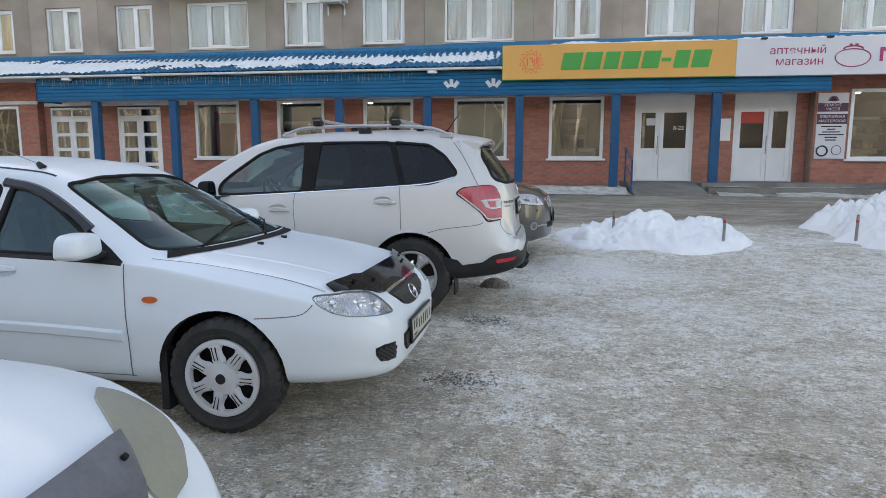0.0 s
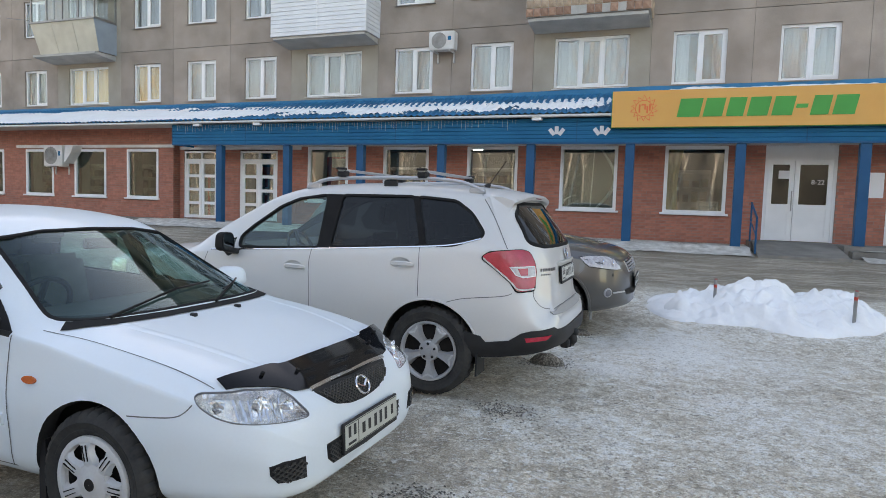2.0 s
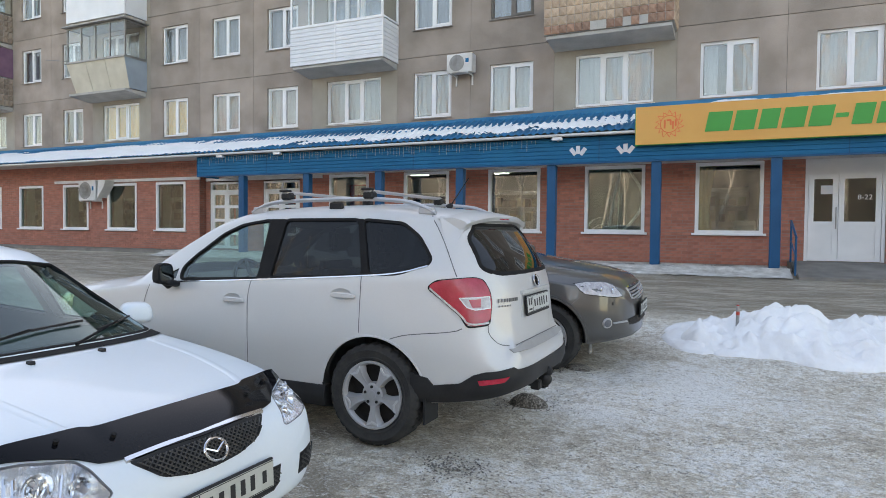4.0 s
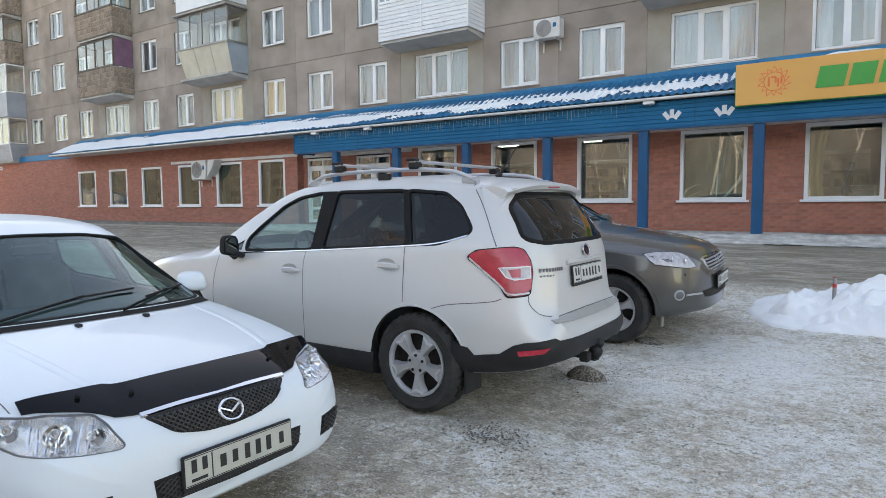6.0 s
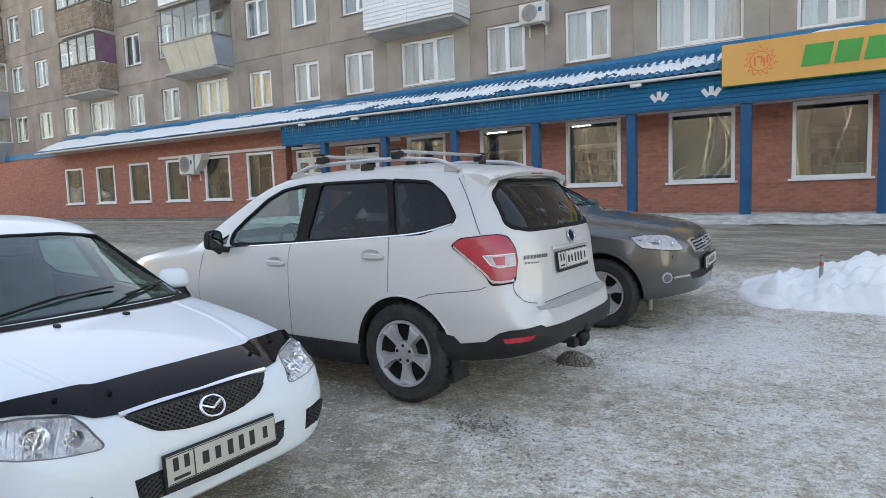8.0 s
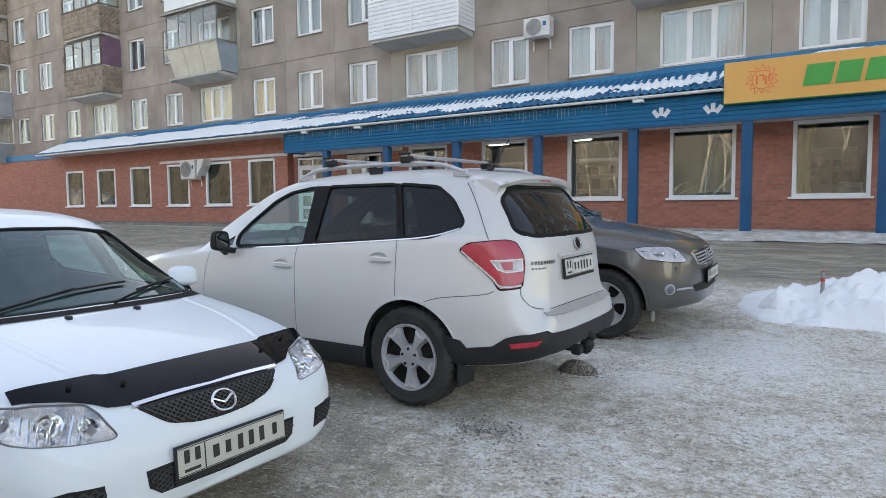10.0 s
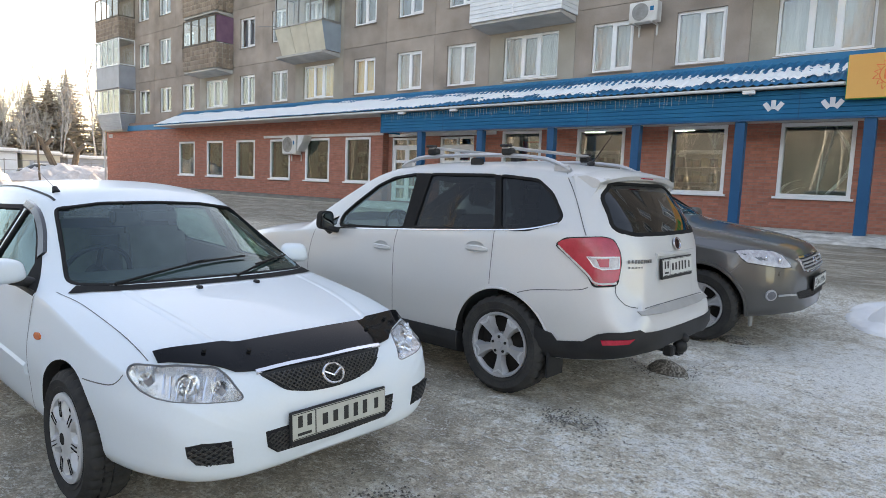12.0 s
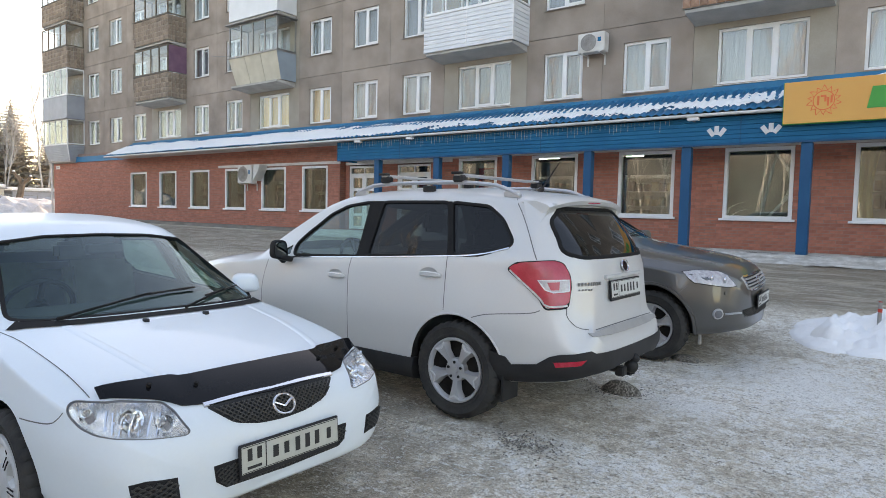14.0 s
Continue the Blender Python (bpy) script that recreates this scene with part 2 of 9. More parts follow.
m_panel_light = mat("light_panel_render", (0.28, 0.25, 0.208), (0.37, 0.335, 0.285), 1.3, 0.92, bump=0.6, bscale=40, spread=0.05)
m_joint = mat("joint_mastic", (0.17, 0.155, 0.14), (0.12, 0.11, 0.10), 6, 0.9)
# near-black surfaces: the darkness of unlit rooms put into the colour
m_dark = mat("painted_room_shade", (0.05, 0.05, 0.055), (0.09, 0.085, 0.08), 1.5, 0.9)
m_white = mat("white_plastic", (0.78, 0.79, 0.80), (0.70, 0.71, 0.72), 2, 0.4)
m_white_dirty = mat("weathered_white_plastic", (0.66, 0.66, 0.65), (0.52, 0.51, 0.49), 2.5, 0.5)
m_curtain = mat("net_curtain", (0.27, 0.29, 0.305), (0.19, 0.207, 0.222), 1.6, 0.9, stretch=(6, 6, 0.4))
m_curtain_warm = mat("yellow_curtain", (0.74, 0.52, 0.28), (0.6, 0.40, 0.20), 1.8, 0.9, stretch=(6, 6, 0.4))
m_curtain_pink = mat("pinkish_curtain", (0.42, 0.385, 0.375), (0.32, 0.295, 0.29), 1.8, 0.9, stretch=(6, 6, 0.4))
m_pane = glass("window_glass", (0.95, 0.97, 0.97), 0.07)
m_shopglass = glass("shop_glass", (0.74, 0.82, 0.78), 0.16)
m_greenglass = glass("green_shop_glass", (0.36, 0.48, 0.42), 0.10)
m_film = mat("glossy_film", (0.36, 0.345, 0.31), (0.27, 0.26, 0.23), 2.0, 0.3)
# same film, but near-white: the bright reflection along its folds as colour
m_fold_glint = mat("film_fold_glint", (0.88, 0.87, 0.83), (0.80, 0.78, 0.73), 3.0, 0.15, coat=0.6)
m_blue = mat("blue_painted_metal", (0.002, 0.112, 0.235), (0.003, 0.140, 0.28), 1.2, 0.65, bump=0.15, bscale=30, spec=0.12)
m_blue_dark = mat("blue_painted_post", (0.003, 0.068, 0.160), (0.005, 0.088, 0.20), 2, 0.45, spec=0.25)
m_blue_roof = mat("blue_roof_sheet", (0.002, 0.140, 0.28), (0.004, 0.185, 0.36), 1.5, 0.48, spec=0.3)
m_concrete = mat("worn_concrete", (0.14, 0.128, 0.112), (0.25, 0.232, 0.21), 2.2, 0.9, bump=0.5, bscale=40)
m_slab = mat("balcony_slab", (0.34, 0.33, 0.31), (0.48, 0.47, 0.45), 2, 0.9, bump=0.4, bscale=30)
m_siding = mat("white_siding", (0.72, 0.74, 0.76), (0.62, 0.64, 0.66), 1.5, 0.45)
m_siding_grey = mat("grey_siding", (0.36, 0.38, 0.42), (0.28, 0.30, 0.33), 1.5, 0.5)
m_sheet = mat("cream_fibre_sheet", (0.56, 0.53, 0.44), (0.44, 0.41, 0.33), 2, 0.6)
m_sheet_blue = mat("greyblue_sheet", (0.30, 0.36, 0.41), (0.24, 0.29, 0.33), 2, 0.5)
m_oldtile = mat("ochre_relief_tile", (0.32, 0.205, 0.14), (0.54, 0.43, 0.32), 5, 0.7, spread=0.18, bump=0.3)
m_rusttile = mat("rusty_relief_tile", (0.22, 0.11, 0.075), (0.38, 0.24, 0.17), 7, 0.75, spread=0.18, bump=0.3)
m_purple = mat("purple_board", (0.15, 0.075, 0.13), (0.22, 0.12, 0.18), 3, 0.6)
m_browntile = mat("brown_relief_tile", (0.10, 0.068, 0.05), (0.42, 0.335, 0.265), 5, 0.8, spread=0.2, bump=0.4)
m_steel = mat("grey_steel", (0.35, 0.35, 0.35), (0.22, 0.21, 0.2), 6, 0.5, metal=0.6)
m_black = mat("black_plastic", (0.014, 0.014, 0.015), (0.024, 0.024, 0.025), 8, 0.55, spec=0.3)
m_black_gloss = mat("black_gloss_plastic", (0.008, 0.008, 0.009), (0.013, 0.013, 0.014), 5, 0.08, coat=0.5)
m_yellow = mat("amber_sign_face", (0.66, 0.315, 0.07), (0.71, 0.36, 0.09), 1.0, 0.4)
m_green = mat("green_sign_film", (0.008, 0.27, 0.035), (0.012, 0.31, 0.045), 2, 0.4)
m_orange = mat("orange_sign_film", (0.80, 0.17, 0.045), (0.7, 0.13, 0.03), 2, 0.4)
m_signwhite = mat("white_sign_face", (0.62, 0.62, 0.645), (0.57, 0.57, 0.60), 1.0, 0.4)
m_magenta = mat("crimson_sign_film", (0.42, 0.03, 0.12), None, 2, 0.4)
m_maroon = mat("maroon_film", (0.09, 0.025, 0.06), None, 2, 0.5)
m_red = mat("red_print", (0.55, 0.05, 0.03), (0.42, 0.04, 0.03), 3, 0.5)
m_ink = mat("black_print", (0.02, 0.02, 0.02), None, 2, 0.6)
m_tube = glow("strip_lamp", (0.80, 0.88, 1.0), 17.0)
m_shopwall = mat("shop_wall", (0.165, 0.172, 0.165), (0.10, 0.106, 0.10), 1.2, 0.8)
m_goods = mat("shelf_goods", (0.30, 0.2, 0.12), (0.16, 0.25, 0.2), 5, 0.6, spread=0.5)
m_goods_pale = mat("pale_cartons", (0.5, 0.47, 0.40), (0.42, 0.33, 0.2), 6, 0.6, spread=0.4)
m_goods_dark = mat("dark_cartons", (0.05, 0.07, 0.06), (0.12, 0.05, 0.04), 6, 0.6, spread=0.5)
m_bark = mat("bark", (0.10, 0.08, 0.06), (0.17, 0.14, 0.11), 6, 0.9, bump=0.5)
m_birch = mat("pale_bark", (0.56, 0.54, 0.51), (0.22, 0.205, 0.19), 3, 0.85, stretch=(1, 1, 0.6))
# needles far paler than foliage: backlit haze put into the base colour
m_needles = mat("hazed_fir_needles", (0.48, 0.435, 0.37), (0.62, 0.57, 0.50), 2, 0.85)
# kept dark so the added backdrop blocks mirror dimly in the panes
m_plaster = mat("dark_backdrop_wall", (0.055, 0.057, 0.060), (0.12, 0.120, 0.118), 0.35, 0.9)


# ---- mesh helpers ----
def world_of(ob):
    m = ob.matrix_basis.copy()
    return world_of(ob.parent) @ ob.matrix_parent_inverse @ m if ob.parent else m


def mesh_of(name, bm, *materials, smooth=False):
    me = bpy.data.meshes.new(name)
    bm.to_mesh(me)
    bm.free()
    for m in materials:
        me.materials.append(m)
    if smooth:
        me.shade_smooth()
        me.set_sharp_from_angle(angle=radians(38))
    return me


def part(name, bm, material, parent, label="", smooth=False, local=False):
    """One mesh object under a thing or under a part; local: its points are in the parent's own axes."""
    me = bm if isinstance(bm, bpy.types.Mesh) else mesh_of(name, bm, material, smooth=smooth)
    ob = new(name, me)
    ob.parent = parent
    if not local:
        ob.matrix_parent_inverse = world_of(parent).inverted()
    return tagged(ob, label)


def thing(name, at, label, category, group="", kind="", turn=0.0):
    ob = new(name)
    ob.empty_display_size = 0.2
    ob.matrix_basis = at if isinstance(at, Matrix) else pose(*at, 0, 0, turn)
    return tagged(ob, label, category, group, kind)


def setting(name, bm, material, label, category, smooth=False):
    return tagged(new(name, mesh_of(name, bm, material, smooth=smooth)), label, category, kind="structure")


def box(bm, x0, x1, y0, y1, z0, z1, mi=0):
    v = [bm.verts.new(c) for c in ((x0, y0, z0), (x1, y0, z0), (x1, y1, z0), (x0, y1, z0), (x0, y0, z1), (x1, y0, z1), (x1, y1, z1), (x0, y1, z1))]
    for q in ((0, 3, 2, 1), (4, 5, 6, 7), (0, 1, 5, 4), (1, 2, 6, 5), (2, 3, 7, 6), (3, 0, 4, 7)):
        bm.faces.new([v[i] for i in q]).material_index = mi
    return v


def boxes(*rows):
    bm = bmesh.new()
    for r in rows:
        box(bm, *r)
    return bm


def bevelled(bm, w=0.006, seg=1):
    bmesh.ops.bevel(bm, geom=bm.edges[:], offset=w, segments=seg, affect="EDGES")
    return bm


def tube(bm, a, b, r0, r1=None, n=8, cap=True):
    """A tapered round bar from a to b."""
    a, b = Vector(a), Vector(b)
    d = (b - a).normalized()
    u = d.orthogonal().normalized()
    w = d.cross(u)
    r1 = r0 if r1 is None else r1
    rings = [[bm.verts.new(c + r * (math.cos(q) * u + math.sin(q) * w)) for q in np.linspace(0, 2 * math.pi, n, endpoint=False)] for c, r in ((a, r0), (b, r1))]
    for i in range(n):
        bm.faces.new((rings[0][i], rings[0][(i + 1) % n], rings[1][(i + 1) % n], rings[1][i]))
    if cap:
        bm.faces.new(rings[0][::-1])
        bm.faces.new(rings[1])
    return bm


def prism(bm, pts, to3, d, mi=0):
    """The outline pts (2D), placed by to3(u, v), drawn out by the vector d."""
    a = [bm.verts.new(to3(*q)) for q in pts]
    b = [bm.verts.new(Vector(to3(*q)) + Vector(d)) for q in pts]
    n = len(pts)
    f = [bm.faces.new(a), bm.faces.new(b[::-1])]
    f += [bm.faces.new((a[i], b[i], b[(i + 1) % n], a[(i + 1) % n])) for i in range(n)]
    for q in f:
        q.material_index = mi
    bmesh.ops.recalc_face_normals(bm, faces=f)
    return bm


def holed(x0, x1, z0, z1, y, thick, holes):
    """An upright slab facing -y at y with rectangular openings (x0, x1, z0, z1) right through it."""
    bm = bmesh.new()
    xs = sorted({x0, x1, *[q for h in holes for q in h[:2] if x0 < q < x1]})
    zs = sorted({z0, z1, *[q for h in holes for q in h[2:] if z0 < q < z1]})
    solid = {}
    for i in range(len(xs) - 1):
        for k in range(len(zs) - 1):
            cx, cz = (xs[i] + xs[i + 1]) / 2, (zs[k] + zs[k + 1]) / 2
            solid[i, k] = not any(h[0] < cx < h[1] and h[2] < cz < h[3] for h in holes)
    at = {}

    def v(i, k, b):
        if (i, k, b) not in at:
            at[i, k, b] = bm.verts.new((xs[i], y + thick * b, zs[k]))
        return at[i, k, b]
    for (i, k), s in solid.items():
        if not s:
            continue
        bm.faces.new((v(i, k, 0), v(i + 1, k, 0), v(i + 1, k + 1, 0), v(i, k + 1, 0)))
        bm.faces.new((v(i, k, 1), v(i, k + 1, 1), v(i + 1, k + 1, 1), v(i + 1, k, 1)))
        for di, dk, a, b in ((-1, 0, (i, k), (i, k + 1)), (1, 0, (i + 1, k + 1), (i + 1, k)), (0, -1, (i + 1, k), (i, k)), (0, 1, (i, k + 1), (i + 1, k + 1))):
            if not solid.get((i + di, k + dk), False):
                bm.faces.new((v(*a, 0), v(*b, 0), v(*b, 1), v(*a, 1)))
    bmesh.ops.recalc_face_normals(bm, faces=bm.faces[:])
    return bm


def lettering(name, text, size, at, material, parent, label="", turn=0.0, align="CENTER", squeeze=1.0, slant=0.0):
    """Words in the built-in font, upright, facing -y, with a little thickness."""
    cu = bpy.data.curves.new(name, "FONT")
    cu.body, cu.size, cu.align_x, cu.align_y, cu.extrude, cu.shear = text, size, align, "CENTER", 0.004, slant
    ob = new(name, cu)
    outline = ob.evaluated_get(bpy.context.evaluated_depsgraph_get()).to_curve(bpy.context.evaluated_depsgraph_get())
    loops = []
    for sp in outline.splines:
        pts, n = [], len(sp.bezier_points)
        for i in range(n):
            p, q = sp.bezier_points[i], sp.bezier_points[(i + 1) % n]
            k0, k1, k2, k3 = p.co, p.handle_right, q.handle_left, q.co
            straight = (k1 - k0).cross(k3 - k0).length < 1e-7 and (k2 - k0).cross(k3 - k0).length < 1e-7
            for t in ((0.0,) if straight else (0.0, 0.2, 0.4, 0.6, 0.8)):
                v = (1 - t) ** 3 * k0 + 3 * (1 - t) ** 2 * t * k1 + 3 * (1 - t) * t * t * k2 + t ** 3 * k3
                pts.append((v.x, v.y))
        area = sum(pts[i][0] * pts[(i + 1) % len(pts)][1] - pts[(i + 1) % len(pts)][0] * pts[i][1] for i in range(len(pts)))
        loops.append((area, pts))
    ob.to_curve_clear()
    bpy.data.objects.remove(ob)
    big = max(loops, key=lambda q: abs(q[0]))[0]
    outer = [q for q in loops if q[0] * big > 0]
    holes = [q for q in loops if q[0] * big < 0]

    def inside(p, poly):
        r = False
        for i in range(len(poly)):
            (x0, y0), (x1, y1) = poly[i], poly[i - 1]
            if (y0 > p[1]) != (y1 > p[1]) and p[0] < (x1 - x0) * (p[1] - y0) / (y1 - y0) + x0:
                r = not r
        return r

    whole = bmesh.new()
    for k, (_, pts) in enumerate(outer):
        c2 = bpy.data.curves.new("glyph", "CURVE")
        c2.dimensions, c2.fill_mode, c2.extrude = "2D", "BOTH", 0.004
        for loop in [pts] + [h for _, h in holes if inside(h[0], pts)]:
            sp = c2.splines.new("POLY")
            sp.points.add(len(loop) - 1)
            for q, v in zip(sp.points, loop):
                q.co = (v[0], v[1], 0, 1)
            sp.use_cyclic_u = True
        o2 = new("glyph", c2)
        m2 = bpy.data.meshes.new_from_object(o2.evaluated_get(bpy.context.evaluated_depsgraph_get()))
        bpy.data.objects.remove(o2)
        m2.transform(Matrix.Translation((0, 0, 0.0006 * (k % 5))))
        whole.from_mesh(m2)
        bpy.data.meshes.remove(m2)
        bpy.data.curves.remove(c2)
    me = mesh_of(name, whole)
    me.materials.clear()
    me.materials.append(material)
    me.transform(pose(*at, 90, 0, turn) @ Matrix.Diagonal((squeeze, 1, 1, 1)))
    return part(name, me, material, parent, label)


def smoothstep(a, b, q):
    k = min(1.0, max(0.0, (q - a) / (b - a)))
    return k * k * (3 - 2 * k)


def ground_z(x, y):
    """The yard lies level under the cars and rises towards the shops."""
    return 0.62 * min(1.0, max(0.0, (y - 9.6) / 8.7))


# ---- ground ----
def axis(lo, a, b, hi, step):
    inner = np.arange(a, b + step / 2, step)
    left = a - np.geomspace(step, a - lo, 26)
    right = b + np.geomspace(step, hi - b, 26)
    return [float(q) for q in (*left[::-1], *inner, *right)]


def build_ground():
    xs, ys = axis(-420, -9, 6, 420, 0.05), axis(-420, 1.6, 13.5, 420, 0.05)
    vs = []
    for y in ys:
        for x in xs:
            near = -9.5 < x < 6.5 and 1 < y < 14
            h = 0.0
            if near:
                p = Vector((x, y, 0))
                h = 0.016 * noise.noise(p * 1.3) + 0.009 * noise.noise(p * 4.1) + 0.004 * noise.noise(p * 11)
                h *= smoothstep(-9.5, -8.5, x) * (1 - smoothstep(5.5, 6.5, x))
            vs.append((x, y, ground_z(x, y) + h - 0.012))
    n = len(xs)
    fs = [(k * n + i, k * n + i + 1, (k + 1) * n + i + 1, (k + 1) * n + i) for k in range(len(ys) - 1) for i in range(n - 1)]
    me = bpy.data.meshes.new("ground")
    me.from_pydata(vs, [], fs)
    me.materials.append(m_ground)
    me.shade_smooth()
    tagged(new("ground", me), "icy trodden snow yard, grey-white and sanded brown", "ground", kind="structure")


build_ground()


def heap(name, cx, cy, rx, ry, height, label, material, seed, step=0.07, z=None, lumps=0.26, category="snow heap"):
    """A rough mound with an uneven rim."""
    nx, ny = int(2.5 * rx / step), int(2.5 * ry / step)
    vs, keep = [], []
    for k in range(ny + 1):
        for i in range(nx + 1):
            u, w = -1.25 + 2.5 * i / nx, -1.25 + 2.5 * k / ny
            x, y = cx + u * rx, cy + w * ry
            p = Vector((x, y, seed * 3.7))
            r = math.hypot(u, w) + 0.20 * noise.noise(p * 1.3) + 0.10 * noise.noise(p * 3.1)
            s = max(0.0, 1 - r)
            h = height * (1 - (1 - min(1, s * 1.15)) ** 2.2) * (1 + 0.35 * noise.noise(p * 1.1))
            if s > 0:
                h += lumps * height * (1.3 * noise.noise(p * 2.6) + 1.3 * abs(noise.noise(p * 5.5)) + 0.6 * noise.noise(p * 9) + 0.35 * abs(noise.noise(p * 17))) * min(1, 5 * s)
            vs.append((x, y, (ground_z(x, y) if z is None else z) + (h + 0.004 if s > 0 else -0.04)))
            keep.append(s > 0)
    n = nx + 1
    fs = []
    for k in range(ny):
        for i in range(nx):
            q = (k * n + i, k * n + i + 1, (k + 1) * n + i + 1, (k + 1) * n + i)
            if any(keep[j] for j in q):
                fs.append(q)
    me = bpy.data.meshes.new(name)
    me.from_pydata(vs, [], fs)
    me.materials.append(material)
    me.shade_smooth()
    return tagged(new(name, me), label, category)


# ---- the block of flats ----
YB, YL, YU, YF = 19.80, 19.50, 19.84, 18.55      # brick front, its west part, panel front, canopy edge
SILL, HEAD, STOREY = 4.79, 6.15, 2.63
flats = thing("apartment_building", (-16, YU, 0.6), "grey panel block of flats with white windows above brick shops", "building")

COLS = [(-37.40, -36.05, 2), (-34.80, -33.45, 2), (-32.25, -30.95, 2), (-29.80, -27.70, 3), (-26.60, -25.35, 2), (-24.02, -22.80, 2),
        (-21.66, -19.66, 3), (-18.45, -17.20, 2), (-16.03, -14.78, 2), (-13.60, -12.33, 2), (-11.20, -9.20, 3), (-8.07, -6.83, 2),
        (-5.64, -4.37, 2), (-3.20, -1.20, 3), (-0.10, 1.19, 2), (2.40, 3.70, 2), (4.91, 6.22, 2), (7.38, 9.40, 3), (10.5, 11.8, 2), (13.0, 14.3, 2)]


def window_unit(parent, x0, x1, z0, z1, y, leaves, curtain, drip=True, fw=0.065, leaf_w=0.05, frame_mat=None, pane_mat=None, tilt=False, dark=False):
    """A plastic window: frame with its leaves, panes, outer sill and a curtain behind."""
    fm, d = frame_mat or m_white, 0.09
    ys = y + 0.07
    cuts = [x0 + fw + (x1 - x0 - 2 * fw) * i / leaves for i in range(leaves + 1)]
    gaps = [(cuts[i] + (0.045 if i else 0), cuts[i + 1] - (0.045 if i < leaves - 1 else 0), z0 + fw, z1 - fw) for i in range(leaves)]
    w = part("window", holed(x0, x1, z0, z1, ys, d, gaps), fm, parent)
    for i, g in enumerate(gaps):
        if i % 2 == 1 or leaves == 1:
            q = leaf_w
            part("sash", holed(g[0] - 0.012, g[1] + 0.012, g[2] - 0.012, g[3] + 0.012, ys - 0.014, 0.05, [(g[0] + q, g[1] - q, g[2] + q, g[3] - q)]), fm, w)
    for i in range(leaves):
        part("pane", boxes((cuts[i] + 0.02, cuts[i + 1] - 0.02, ys + 0.03, ys + 0.036, z0 + fw, z1 - fw)), pane_mat or m_pane, w)
    if drip:
        bm = bmesh.new()
        prism(bm, [(y - 0.05, z0 - 0.045), (y + 0.1, z0 - 0.015), (y + 0.1, z0 - 0.002), (y - 0.05, z0 - 0.03)], lambda u, v: (x0 - 0.04, u, v), (x1 - x0 + 0.08, 0, 0))
        part("sill", bm, m_white_dirty if leaves == 3 else m_concrete, w)
    if curtain:
        n = int((x1 - x0) / 0.03)
        bm = bmesh.new()
        rows = []
        ph = x0 * 7.3
        for zz in (z0 + 0.05, z1):
            rows.append([bm.verts.new((x0 + (x1 - x0) * i / n, ys + 0.22 + 0.006 * math.sin(i * 1.9 + ph) + 0.010 * math.sin(i * 0.63 + ph), zz)) for i in range(n + 1)])
        for i in range(n):
            if not dark or (i / n < 0.30 or i / n > 0.74):
                bm.faces.new((rows[0][i], rows[0][i + 1], rows[1][i + 1], rows[1][i]))
        part("curtain", bm, curtain, w, smooth=True)
    return w


def build_panels():
    rnd = random.Random(4)
    edges = [-41.5]
    for a, b in zip(COLS, COLS[1:]):
        edges.append((a[1] + b[0]) / 2)
    edges[0] = -41.5
    edges.append(15.5)
    zrows = [(3.86, 6.60), (6.60, 9.23), (9.23, 11.86), (11.86, 14.55)]
    for r, (za, zb) in enumerate(zrows):
        for c, (x0, x1, n) in enumerate(COLS):
            z0, z1 = SILL + STOREY * r, HEAD + STOREY * r
            hole = (x0, x1, z0, z1)
            if n == 3 and r:
                hole = (x0, x1, z0 - 0.02, z1)
            bm = holed(edges[c] + 0.004, edges[c + 1] - 0.004, za + 0.008, zb - 0.008, YU, 0.32, [hole])
            part("panel", bm, m_panel_light if n == 3 else m_panel, flats)
            cur = m_curtain
            if r == 0 and c in (6, 7):
                cur = m_curtain_warm
            elif r == 0 and c in (9, 2):
                cur = m_curtain_pink
            elif rnd.random() < 0.15:
                cur = m_curtain_pink
            dark = rnd.random() < (0.3 if r == 0 and c < 6 else 0.16)
            window_unit(flats, x0, x1, z0, z1, YU, n, cur, frame_mat=m_joint if (r == 1 and c in (12, 14)) else None, dark=dark)
    part("joint", holed(-41.48, 15.48, 3.9, 14.5, YU + 0.035, 0.2, [(x0 - 0.02, x1 + 0.02, SILL + STOREY * r - 0.03, HEAD + STOREY * r + 0.02) for r in range(4) for x0, x1, n in COLS]), m_joint, flats)
    part("roof", boxes((-41.9, 15.9, YU - 0.35, 32.5, 14.56, 14.75), (-41.5, 15.5, YU, 32, 14.75, 15.2)), m_concrete, flats)
    part("end_wall", boxes((-41.5, -41.2, YU + 0.33, 32, 0.4, 14.55)), m_panel, flats)
    part("end_wall", boxes((15.2, 15.5, YU + 0.33, 32, 0.4, 14.55)), m_panel, flats)
    part("rear_wall", boxes((-41.19, 15.19, 31.7, 32, 0.4, 14.55)), m_panel, flats)
    # inner wall and slabs painted near-black for the shade inside the flats
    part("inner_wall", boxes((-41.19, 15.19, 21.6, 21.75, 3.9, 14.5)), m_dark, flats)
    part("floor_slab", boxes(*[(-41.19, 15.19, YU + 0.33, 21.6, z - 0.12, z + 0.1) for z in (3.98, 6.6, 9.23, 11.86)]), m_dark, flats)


build_panels()

YFB = 18.9                                         # fronts of the balconies


